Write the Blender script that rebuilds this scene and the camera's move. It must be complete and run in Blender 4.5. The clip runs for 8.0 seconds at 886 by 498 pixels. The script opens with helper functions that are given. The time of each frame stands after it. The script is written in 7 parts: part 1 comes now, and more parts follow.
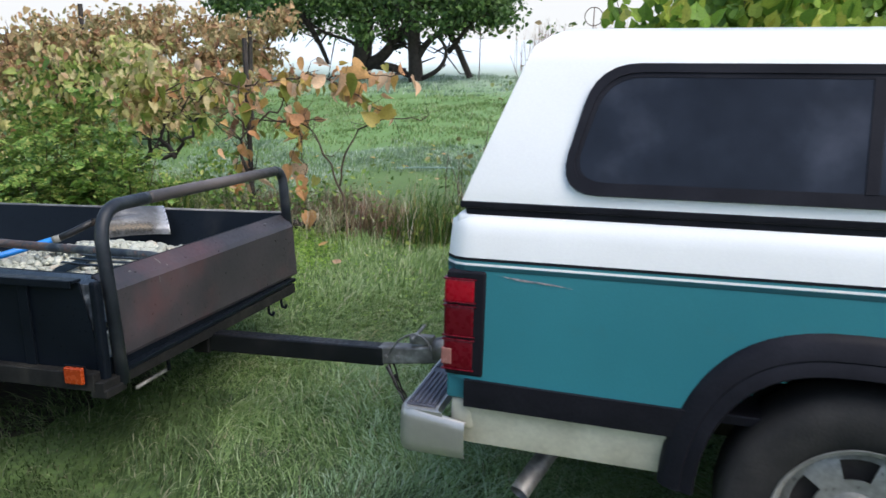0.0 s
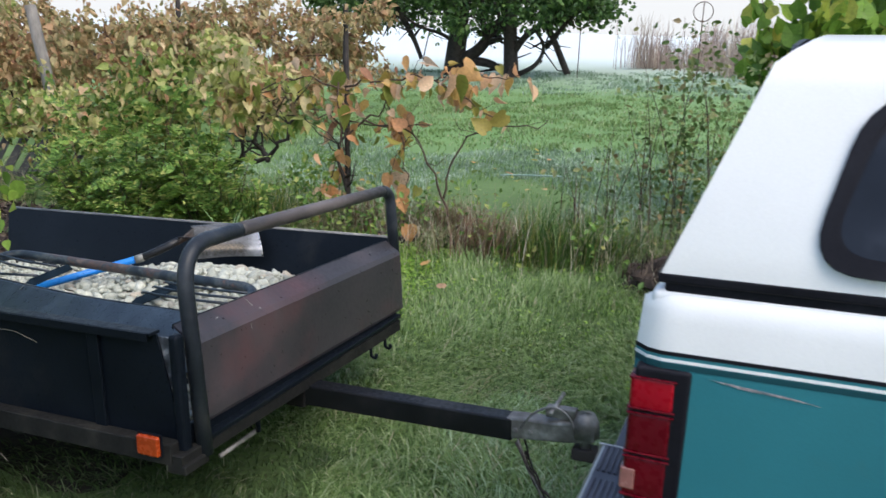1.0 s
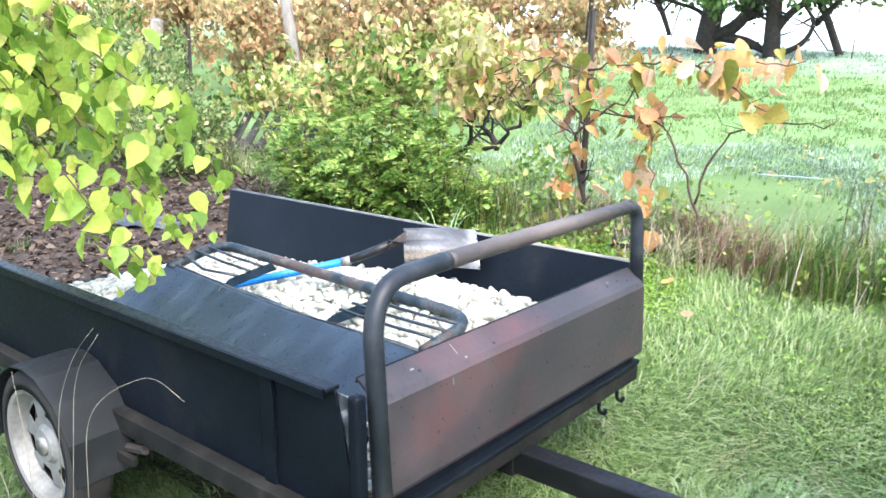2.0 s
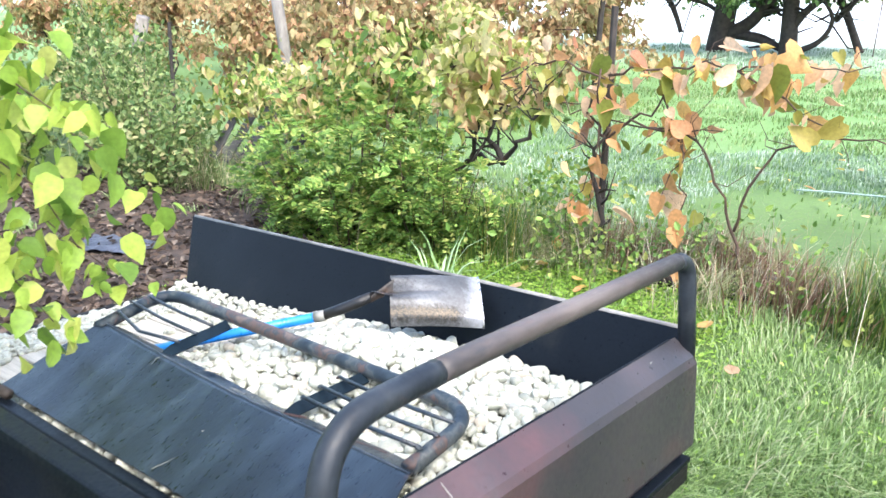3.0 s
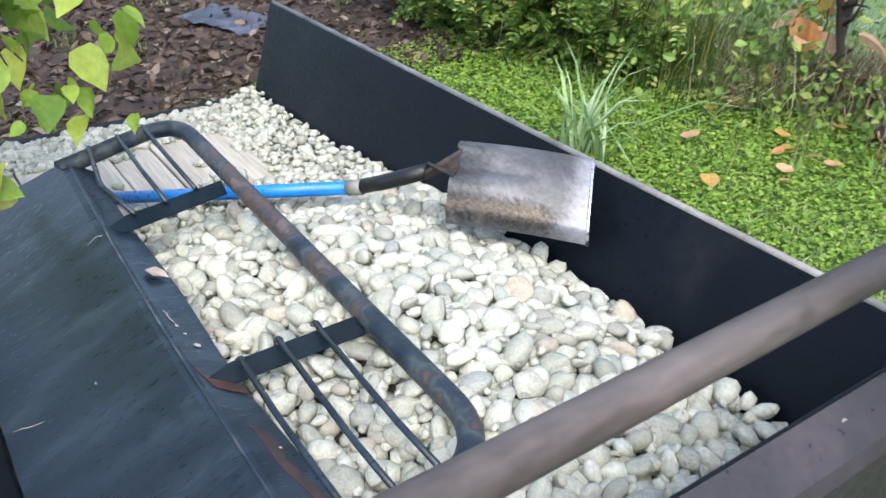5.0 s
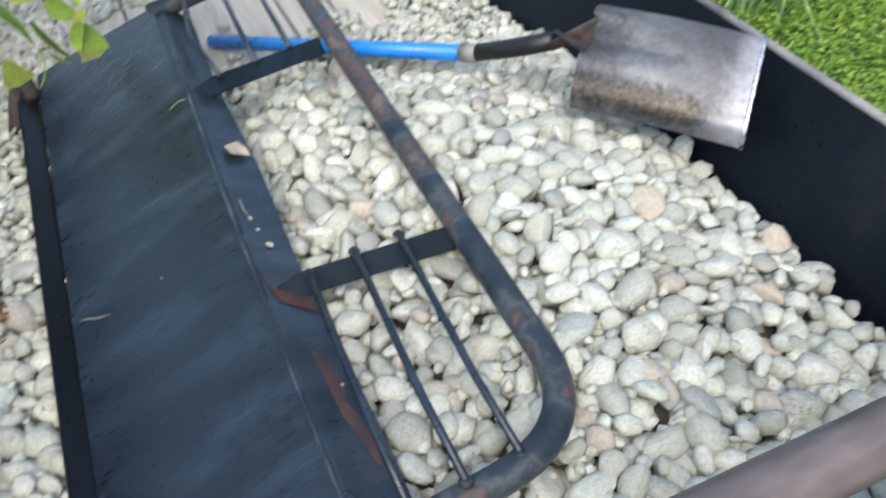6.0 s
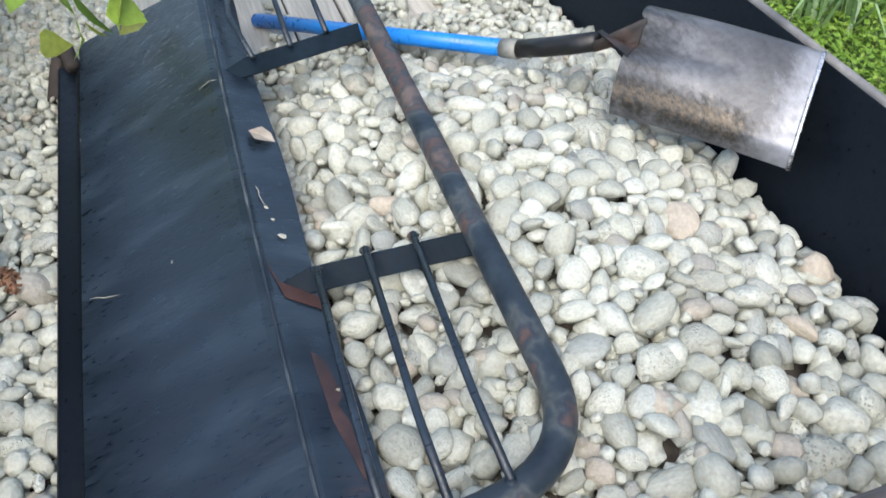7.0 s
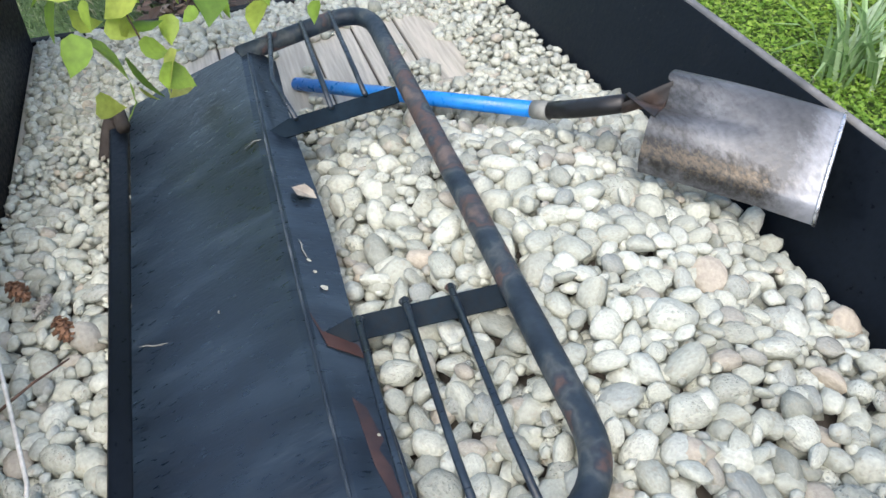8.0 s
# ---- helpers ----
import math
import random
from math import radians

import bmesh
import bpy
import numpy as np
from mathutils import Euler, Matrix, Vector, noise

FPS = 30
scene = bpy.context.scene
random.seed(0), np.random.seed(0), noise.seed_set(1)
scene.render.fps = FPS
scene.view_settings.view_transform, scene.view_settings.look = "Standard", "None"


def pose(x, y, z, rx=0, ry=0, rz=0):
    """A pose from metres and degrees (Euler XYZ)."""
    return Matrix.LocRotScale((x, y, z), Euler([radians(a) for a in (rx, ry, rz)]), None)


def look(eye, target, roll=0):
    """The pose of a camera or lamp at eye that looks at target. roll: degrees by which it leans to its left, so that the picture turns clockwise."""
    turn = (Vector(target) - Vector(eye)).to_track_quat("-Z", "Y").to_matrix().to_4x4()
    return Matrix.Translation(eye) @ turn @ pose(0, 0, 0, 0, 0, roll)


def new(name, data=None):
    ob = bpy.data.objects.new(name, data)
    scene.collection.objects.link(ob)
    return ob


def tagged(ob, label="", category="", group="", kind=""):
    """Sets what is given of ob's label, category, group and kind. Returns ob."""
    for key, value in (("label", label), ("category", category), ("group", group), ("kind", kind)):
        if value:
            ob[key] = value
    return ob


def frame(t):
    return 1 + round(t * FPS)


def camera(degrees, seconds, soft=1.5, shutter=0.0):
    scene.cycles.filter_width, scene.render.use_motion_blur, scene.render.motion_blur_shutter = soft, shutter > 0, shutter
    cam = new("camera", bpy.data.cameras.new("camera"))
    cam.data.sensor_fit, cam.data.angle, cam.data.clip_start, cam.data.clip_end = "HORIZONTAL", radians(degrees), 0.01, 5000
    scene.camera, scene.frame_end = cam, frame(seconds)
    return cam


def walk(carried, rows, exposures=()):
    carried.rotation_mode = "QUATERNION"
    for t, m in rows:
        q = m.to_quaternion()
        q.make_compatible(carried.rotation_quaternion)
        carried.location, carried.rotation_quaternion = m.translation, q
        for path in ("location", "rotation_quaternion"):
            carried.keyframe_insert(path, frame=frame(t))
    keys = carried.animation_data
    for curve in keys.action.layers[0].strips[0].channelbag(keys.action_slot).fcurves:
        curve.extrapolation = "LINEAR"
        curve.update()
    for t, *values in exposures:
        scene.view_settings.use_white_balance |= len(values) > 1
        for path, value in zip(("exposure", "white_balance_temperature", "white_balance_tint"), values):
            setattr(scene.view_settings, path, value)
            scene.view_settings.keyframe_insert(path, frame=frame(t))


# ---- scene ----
cam = camera(56.6, 8.0, shutter=0.3)
PATH = [
    (0, (1.92, -2.212, 1.62), (1.355, -0.359, 1.122), 1.4),
    (0.5, (1.751, -1.92, 1.639), (1.086, -0.108, 1.115), 1.4),
    (1, (1.523, -1.696, 1.647), (0.777, 0.086, 1.128), 1.9),
    (1.5, (1.349, -1.382, 1.629), (0.422, 0.307, 1.093), 2.0),
    (2, (1.167, -1.143, 1.649), (-0.03, 0.345, 1.057), 1.8),
    (2.2, (1.065, -1.059, 1.634), (-0.139, 0.424, 1.039), 1.7),
    (3.3, (0.671, -0.424, 1.639), (-0.532, 1.053, 1.031), 1.7),
    (3.5, (0.627, -0.339, 1.643), (-0.589, 1.116, 1.005), 1.7),
    (4, (0.474, -0.125, 1.601), (-0.758, 1.22, 0.779), 2.6),
    (4.5, (0.371, 0.122, 1.573), (-0.845, 1.398, 0.629), 2.3),
    (4.7, (0.329, 0.239, 1.552), (-0.974, 1.358, 0.528), 1.9),
    (5.8, (0.087, 0.544, 1.492), (-1.232, 1.262, 0.171), -0.7),
    (6, (0.054, 0.578, 1.494), (-1.209, 1.113, 0.042), -2.0),
    (6.5, (0.015, 0.641, 1.470), (-1.207, 1.014, -0.069), -3.9),
    (7, (0.022, 0.654, 1.474), (-1.267, 1.057, -0.001), -1.9),
    (7.5, (0.043, 0.642, 1.501), (-1.339, 1.036, 0.111), -3.8),
    (8, (0.057, 0.622, 1.504), (-1.346, 1.006, 0.131), -3.1),
]
EXPOSURES = [(0.0, 1.0), (0.5, 0.86), (1.0, 0.96), (1.5, 2.05), (2.0, 2.5), (3.5, 2.15), (4.5, 1.8), (6.0, 1.32), (8.0, 1.37)]
walk(cam, [(t, look(eye, target, roll)) for t, eye, target, roll in PATH], EXPOSURES)

# ---- light ----
world = bpy.data.worlds.new("overcast_morning")
scene.world = world
world.use_nodes = True
wn = world.node_tree
sky = wn.nodes.new("ShaderNodeTexSky")
sky.sky_type, sky.sun_disc = "NISHITA", False
SUN_EL, SUN_ROT = radians(55), radians(115)
sky.sun_elevation, sky.sun_rotation = SUN_EL, SUN_ROT
sky.air_density, sky.dust_density, sky.ozone_density = 1.0, 2.5, 1.0
wn.links.new(sky.outputs[0], wn.nodes["Background"].inputs[0])
wn.nodes["Background"].inputs[1].default_value = 0.15
sun_data = bpy.data.lights.new("sun", "SUN")
sun_data.energy, sun_data.angle, sun_data.color = 1.0, radians(50), (1.0, 0.97, 0.92)
sun = new("sun", sun_data)
sun_way = Vector((math.sin(SUN_ROT) * math.cos(SUN_EL), math.cos(SUN_ROT) * math.cos(SUN_EL), math.sin(SUN_EL)))
sun.matrix_world = look(sun_way * 50, (0, 0, 0))


# ---- materials ----
def ramp_node(nt, stops):
    r = nt.nodes.new("ShaderNodeValToRGB")
    el = r.color_ramp.elements
    while len(el) < len(stops):
        el.new(0.5)
    for e, (p, c) in zip(el, stops):
        e.position, e.color = p, (*c, 1)
    return r


def mat(name, stops, scale=4.0, rough=0.6, metal=0.0, bump=0.0, bump_scale=60.0, source="noise", fine=0.25, rough_var=0.15,
        thin=0.0, coat=0.0, detail=6.0, spec=0.5, stretch=(1, 1, 1), stains=None):
    """A surface: colours along a ramp driven by large noise (or by object / island), a finer noise over it, relief and gloss."""
    m = bpy.data.materials.new(name)
    m.use_nodes = True
    nt = m.node_tree
    bsdf = nt.nodes["Principled BSDF"]
    link = nt.links.new
    tc = nt.nodes.new("ShaderNodeTexCoord")
    mp = nt.nodes.new("ShaderNodeMapping")
    mp.inputs["Scale"].default_value = stretch
    link(tc.outputs["Object"], mp.inputs[0])
    big = nt.nodes.new("ShaderNodeTexNoise")
    big.inputs["Scale"].default_value, big.inputs["Detail"].default_value = scale, detail
    link(mp.outputs[0], big.inputs[0])
    r = ramp_node(nt, stops)
    if source == "island":
        g = nt.nodes.new("ShaderNodeNewGeometry")
        link(g.outputs["Random Per Island"], r.inputs[0])
    elif source == "object":
        g = nt.nodes.new("ShaderNodeObjectInfo")
        link(g.outputs["Random"], r.inputs[0])
    else:
        st = nt.nodes.new("ShaderNodeMapRange")
        st.inputs[1].default_value, st.inputs[2].default_value = 0.3, 0.7
        link(big.outputs[0], st.inputs[0])
        link(st.outputs[0], r.inputs[0])
    col = r.outputs[0]
    small = nt.nodes.new("ShaderNodeTexNoise")
    small.inputs["Scale"].default_value, small.inputs["Detail"].default_value = bump_scale, 8.0
    link(mp.outputs[0], small.inputs[0])
    if fine:
        mr = nt.nodes.new("ShaderNodeMapRange")
        mr.inputs[1].default_value, mr.inputs[2].default_value = 0.25, 0.75
        mr.inputs[3].default_value, mr.inputs[4].default_value = 1 - fine, 1 + fine
        link(small.outputs[0], mr.inputs[0])
        mx = nt.nodes.new("ShaderNodeMix")
        mx.data_type, mx.blend_type = "RGBA", "MULTIPLY"
        mx.inputs[0].default_value = 1.0
        link(col, mx.inputs[6])
        link(mr.outputs[0], mx.inputs[7])
        col = mx.outputs[2]
    if stains:
        colour, s_scale, lo, hi = stains
        sn = nt.nodes.new("ShaderNodeTexNoise")
        sn.inputs["Scale"].default_value, sn.inputs["Detail"].default_value = s_scale, 10.0
        sn.inputs["Roughness"].default_value = 0.65
        link(mp.outputs[0], sn.inputs[0])
        sr = nt.nodes.new("ShaderNodeMapRange")
        sr.inputs[1].default_value, sr.inputs[2].default_value = lo, hi
        link(sn.outputs[0], sr.inputs[0])
        mx = nt.nodes.new("ShaderNodeMix")
        mx.data_type = "RGBA"
        link(sr.outputs[0], mx.inputs[0])
        link(col, mx.inputs[6])
        mx.inputs[7].default_value = (*colour, 1)
        col = mx.outputs[2]
    link(col, bsdf.inputs["Base Color"])
    rr = nt.nodes.new("ShaderNodeMapRange")
    rr.inputs[1].default_value, rr.inputs[2].default_value = 0.3, 0.7
    rr.inputs[3].default_value, rr.inputs[4].default_value = max(0.02, rough - rough_var), min(1.0, rough + rough_var)
    link(small.outputs[0], rr.inputs[0])
    link(rr.outputs[0], bsdf.inputs["Roughness"])
    bsdf.inputs["Metallic"].default_value = metal
    bsdf.inputs["Specular IOR Level"].default_value = spec
    bsdf.inputs["Coat Weight"].default_value = coat
    bsdf.inputs["Coat Roughness"].default_value = 0.08
    if bump:
        b = nt.nodes.new("ShaderNodeBump")
        b.inputs["Strength"].default_value, b.inputs["Distance"].default_value = bump, 0.004
        link(small.outputs[0], b.inputs["Height"])
        link(b.outputs[0], bsdf.inputs["Normal"])
    if thin:
        tr = nt.nodes.new("ShaderNodeBsdfTranslucent")
        link(col, tr.inputs[0])
        ms = nt.nodes.new("ShaderNodeMixShader")
        ms.inputs[0].default_value = thin
        link(bsdf.outputs[0], ms.inputs[1])
        link(tr.outputs[0], ms.inputs[2])
        link(ms.outputs[0], nt.nodes["Material Output"].inputs[0])
    return m


M_BLACK = mat("black_painted_steel", [(0, (0.003, 0.0047, 0.0075)), (1, (0.0062, 0.009, 0.0135))], 3, 0.42, bump=0.12, bump_scale=90, spec=0.12, stains=((0.02, 0.021, 0.021), 3.5, 0.56, 0.85))
M_PLATE = mat("worn_black_plate", [(0, (0.0036, 0.0076, 0.0132)), (0.45, (0.0065, 0.0128, 0.0202)), (0.7, (0.0115, 0.0205, 0.0305)), (1, (0.022, 0.034, 0.046))], 7, 0.38, bump=0.22, bump_scale=70, spec=0.6,
              stretch=(2.2, 0.5, 1), stains=((0.07, 0.036, 0.026), 5.0, 0.62, 0.78))
M_PANEL = mat("faded_black_panel", [(0, (0.023, 0.023, 0.027)), (0.6, (0.04, 0.036, 0.04)), (1, (0.064, 0.052, 0.056))], 3, 0.42, bump=0.1, bump_scale=60, spec=0.42,
              stains=((0.085, 0.04, 0.042), 2.2, 0.52, 0.76))
M_PIPE = mat("rusty_painted_pipe", [(0, (0.010, 0.017, 0.026)), (0.4, (0.024, 0.036, 0.047)), (0.52, (0.06, 0.07, 0.072)), (0.62, (0.03, 0.04, 0.05)), (0.72, (0.085, 0.055, 0.047)), (0.86, (0.04, 0.045, 0.05)), (1, (0.11, 0.085, 0.075))], 11, 0.5, spec=0.3,
             bump=0.25, bump_scale=80, detail=4)
M_HOOP = mat("worn_pipe", [(0, (0.034, 0.033, 0.036)), (0.4, (0.06, 0.052, 0.05)), (0.65, (0.095, 0.078, 0.073)), (1, (0.15, 0.126, 0.117))], 5.0, 0.5, spec=0.3,
             bump=0.2, bump_scale=80, detail=6, stretch=(1, 0.35, 1), stains=((0.022, 0.028, 0.036), 9, 0.6, 0.75))
M_HOOPDARK = mat("painted_pipe", [(0, (0.010, 0.013, 0.018)), (0.7, (0.022, 0.027, 0.034)), (1, (0.05, 0.052, 0.056))], 7.0, 0.45, spec=0.3, bump=0.2, bump_scale=80, stains=((0.075, 0.055, 0.05), 12, 0.64, 0.8))
M_FENDER = mat("dusty_fender_paint", [(0, (0.006, 0.0075, 0.009)), (0.6, (0.011, 0.0135, 0.0155)), (1, (0.022, 0.024, 0.025))], 4, 0.6, spec=0.2, bump=0.15, bump_scale=70)
M_STRAP = mat("blued_strap_steel", [(0, (0.004, 0.009, 0.0145)), (1, (0.009, 0.0175, 0.026))], 9, 0.5, bump=0.2, bump_scale=80, spec=0.06)
M_DRAWBAR = mat("chipped_black_bar", [(0, (0.004, 0.0045, 0.0058)), (0.6, (0.007, 0.0078, 0.0095)), (1, (0.016, 0.0155, 0.017))], 6, 0.45, bump=0.2, bump_scale=70, spec=0.3)
M_RAIL = mat("dirty_frame_steel", [(0, (0.006, 0.006, 0.006)), (0.6, (0.0125, 0.0125, 0.0115)), (1, (0.026, 0.025, 0.021))], 8, 0.7, bump=0.3, bump_scale=60, spec=0.2)
M_WORN = mat("rubbed_steel_edge", [(0, (0.014, 0.021, 0.029)), (0.5, (0.026, 0.036, 0.046)), (1, (0.085, 0.095, 0.10))], 18, 0.5, detail=8)
# steel edge made pale to carry the sky's reflection in its colour
M_SKYEDGE = mat("sky_lit_steel_edge", [(0, (0.04, 0.044, 0.05)), (0.4, (0.13, 0.13, 0.128)), (1, (0.26, 0.255, 0.245))], 5, 0.6, bump=0.2, detail=8)
M_FLAKED = mat("flaking_bare_steel", [(0, (0.015, 0.017, 0.02)), (0.45, (0.04, 0.046, 0.056)), (0.7, (0.10, 0.11, 0.125)), (1, (0.3, 0.3, 0.3))], 30, 0.55, bump=0.3, detail=8)
M_RUST = mat("bare_rust", [(0, (0.035, 0.014, 0.011)), (1, (0.07, 0.03, 0.022))], 20, 0.8, bump=0.4)
M_GALV = mat("galvanised_steel", [(0, (0.12, 0.11, 0.10)), (0.6, (0.24, 0.23, 0.215)), (1, (0.4, 0.39, 0.37))], 16, 0.5, metal=0.5, bump=0.2)
M_TYRE = mat("tyre_rubber", [(0, (0.016, 0.016, 0.017)), (1, (0.042, 0.04, 0.038))], 6, 0.8, bump=0.3, bump_scale=120, spec=0.2)
M_RIM = mat("white_painted_rim", [(0, (0.13, 0.13, 0.12)), (1, (0.25, 0.25, 0.235))], 8, 0.5, bump=0.1, stains=((0.2, 0.15, 0.1), 9, 0.62, 0.8))
M_RIM2 = mat("grey_alloy_rim", [(0, (0.24, 0.24, 0.225)), (1, (0.36, 0.355, 0.335))], 8, 0.4, metal=0.3, stains=((0.09, 0.075, 0.06), 14, 0.58, 0.8))
M_AMBER = mat("amber_lens", [(0, (0.27, 0.032, 0.007)), (1, (0.36, 0.055, 0.009))], 8, 0.25)
M_WOOD = mat("weathered_plank", [(0, (0.34, 0.315, 0.26)), (1, (0.5, 0.465, 0.39))], 6, 0.85, bump=0.5, bump_scale=40, stretch=(0.2, 3, 1))
M_PEBBLE = mat("river_pebble", [(0, (0.235, 0.245, 0.205)), (0.12, (0.335, 0.345, 0.288)), (0.45, (0.415, 0.425, 0.352)), (0.8, (0.505, 0.518, 0.443)), (0.93, (0.27, 0.285, 0.255)), (1, (0.40, 0.352, 0.277))],
               9, 0.75, bump=0.45, bump_scale=5, source="object", fine=0.22, stains=((0.3, 0.27, 0.2), 2.2, 0.55, 0.75))
M_PEBBLES = mat("river_pebbles", [(0, (0.235, 0.245, 0.205)), (0.12, (0.335, 0.345, 0.288)), (0.45, (0.415, 0.425, 0.352)), (0.8, (0.505, 0.518, 0.443)), (0.93, (0.27, 0.285, 0.255)), (1, (0.40, 0.352, 0.277))],
                9, 0.75, bump=0.6, bump_scale=130, source="island", fine=0.22, stains=((0.3, 0.27, 0.2), 70, 0.55, 0.75))


def add_pits(m, scale, source):
    """Small worn holes in about a fifth of the stones."""
    nt = m.node_tree
    bsdf = nt.nodes["Principled BSDF"]
    b = bsdf.inputs["Normal"].links[0].from_node
    height = b.inputs["Height"].links[0].from_socket
    tc = nt.nodes.new("ShaderNodeTexCoord")
    v = nt.nodes.new("ShaderNodeTexVoronoi")
    v.inputs["Scale"].default_value = scale
    nt.links.new(tc.outputs["Object"], v.inputs[0])
    hole = nt.nodes.new("ShaderNodeMapRange")
    hole.inputs[1].default_value, hole.inputs[2].default_value, hole.inputs[3].default_value, hole.inputs[4].default_value = 0.12, 0.38, -2.0, 0.0
    nt.links.new(v.outputs["Distance"], hole.inputs[0])
    g = nt.nodes.new("ShaderNodeNewGeometry" if source == "island" else "ShaderNodeObjectInfo")
    pick = nt.nodes.new("ShaderNodeMath")
    pick.operation = "PINGPONG"
    pick.inputs[1].default_value = 0.1
    nt.links.new(g.outputs["Random Per Island" if source == "island" else "Random"], pick.inputs[0])
    few = nt.nodes.new("ShaderNodeMapRange")
    few.inputs[1].default_value, few.inputs[2].default_value = 0.078, 0.082
    nt.links.new(pick.outputs[0], few.inputs[0])
    mul = nt.nodes.new("ShaderNodeMath")
    mul.operation = "MULTIPLY_ADD"
    nt.links.new(hole.outputs[0], mul.inputs[0])
    nt.links.new(few.outputs[0], mul.inputs[1])
    nt.links.new(height, mul.inputs[2])
    nt.links.new(mul.outputs[0], b.inputs["Height"])


add_pits(M_PEBBLE, 5.5, "object")
add_pits(M_PEBBLES, 190, "island")
# grit coloured dark to deepen the shadows between pebbles
M_SAND = mat("gap_shade_grit", [(0, (0.035, 0.03, 0.024)), (1, (0.085, 0.072, 0.058))], 30, 0.95, bump=0.8, bump_scale=90)
M_BLADE = mat("worn_shovel_steel", [(0, (0.07, 0.072, 0.074)), (0.5, (0.105, 0.107, 0.111)), (1, (0.165, 0.168, 0.173))], 9, 0.45, metal=0.3, bump=0.25, bump_scale=90, stretch=(1, 1, 1))
M_FROG = mat("rusty_socket_end", [(0, (0.007, 0.0065, 0.006)), (0.5, (0.018, 0.014, 0.012)), (1, (0.08, 0.05, 0.037))], 16, 0.6, bump=0.3)


def add_mud(m):
    """Dried mud and rubbed steel, strong where the sheet's own values say so, broken up by fine noise."""
    nt = m.node_tree
    bsdf = nt.nodes["Principled BSDF"]
    old = bsdf.inputs["Base Color"].links[0].from_socket
    tc = nt.nodes.new("ShaderNodeTexCoord")
    mp = nt.nodes.new("ShaderNodeMapping")
    mp.inputs["Rotation"].default_value = (0, 0, radians(-40))
    mp.inputs["Scale"].default_value = (0.5, 1.3, 1.0)
    nt.links.new(tc.outputs["Object"], mp.inputs[0])
    for key, scale, lo, hi, colour in (("mud", 85, 0.70, 1.0, (0.026, 0.025, 0.022)), ("mud", 150, 0.93, 1.16, (0.12, 0.093, 0.06)), ("rub", 60, 0.62, 1.12, (0.27, 0.28, 0.30))):
        at = nt.nodes.new("ShaderNodeAttribute")
        at.attribute_name = key
        n = nt.nodes.new("ShaderNodeTexNoise")
        n.inputs["Scale"].default_value, n.inputs["Detail"].default_value, n.inputs["Roughness"].default_value = scale, 10.0, 0.7
        nt.links.new(mp.outputs[0], n.inputs[0])
        add = nt.nodes.new("ShaderNodeMath")
        add.operation = "MULTIPLY_ADD"
        add.inputs[1].default_value = 0.55
        nt.links.new(at.outputs["Fac"], add.inputs[0])
        nt.links.new(n.outputs[0], add.inputs[2])
        mr = nt.nodes.new("ShaderNodeMapRange")
        mr.inputs[1].default_value, mr.inputs[2].default_value = lo, hi
        nt.links.new(add.outputs[0], mr.inputs[0])
        mx = nt.nodes.new("ShaderNodeMix")
        mx.data_type = "RGBA"
        nt.links.new(mr.outputs[0], mx.inputs[0])
        nt.links.new(old, mx.inputs[6])
        mx.inputs[7].default_value = (*colour, 1)
        old = mx.outputs[2]
    nt.links.new(old, bsdf.inputs["Base Color"])


add_mud(M_BLADE)
M_EDGE = mat("polished_edge_steel", [(0, (0.55, 0.55, 0.55)), (1, (0.75, 0.75, 0.76))], 20, 0.3, metal=0.8)
M_BLUE = mat("blue_fibreglass", [(0, (0.006, 0.16, 0.53)), (1, (0.012, 0.22, 0.66))], 12, 0.35, bump=0.05, fine=0.1)
M_GRIP = mat("black_socket", [(0, (0.005, 0.005, 0.0055)), (1, (0.013, 0.012, 0.012))], 10, 0.45)
M_FERRULE = mat("grey_collar", [(0, (0.16, 0.16, 0.14)), (1, (0.25, 0.25, 0.22))], 10, 0.5)
M_TEAL = mat("teal_car_paint", [(0, (0.023, 0.165, 0.2)), (1, (0.031, 0.2, 0.24))], 2, 0.35, coat=0.6, fine=0.05, bump_scale=200, rough_var=0.05, stains=((0.05, 0.15, 0.16), 3.0, 0.62, 0.9))
M_CREASETEAL = mat("crease_shade_teal", [(0, (0.006, 0.05, 0.066)), (1, (0.008, 0.062, 0.08))], 2, 0.35, coat=0.3, fine=0.05, bump_scale=200, rough_var=0.05)
M_WHITE = mat("white_car_paint", [(0, (0.72, 0.725, 0.715)), (1, (0.81, 0.815, 0.805))], 2, 0.35, coat=0.4, fine=0.03, bump_scale=200, rough_var=0.05)
M_CREAM = mat("soiled_white_sill", [(0, (0.4, 0.37, 0.27)), (1, (0.6, 0.57, 0.45))], 5, 0.5, bump=0.1, fine=0.1)
M_TRIM = mat("black_plastic_trim", [(0, (0.007, 0.007, 0.010)), (1, (0.015, 0.015, 0.020))], 6, 0.45, bump=0.1, bump_scale=120, spec=0.12)
M_RED = mat("red_tail_lens", [(0, (0.075, 0.001, 0.006)), (1, (0.115, 0.0015, 0.008))], 6, 0.3, coat=0.0, spec=0.3, fine=0.08)
M_REDHOT = mat("bright_red_lens", [(0, (0.26, 0.003, 0.012)), (1, (0.35, 0.004, 0.016))], 6, 0.3, coat=0.0, spec=0.3, fine=0.08)
M_LENSW = mat("clear_lens", [(0, (0.22, 0.09, 0.08)), (1, (0.3, 0.14, 0.12))], 6, 0.2)
M_CHROME = mat("dull_chrome", [(0, (0.4, 0.39, 0.36)), (1, (0.5, 0.49, 0.46))], 3, 0.38, metal=0.7, fine=0.04, rough_var=0.05)
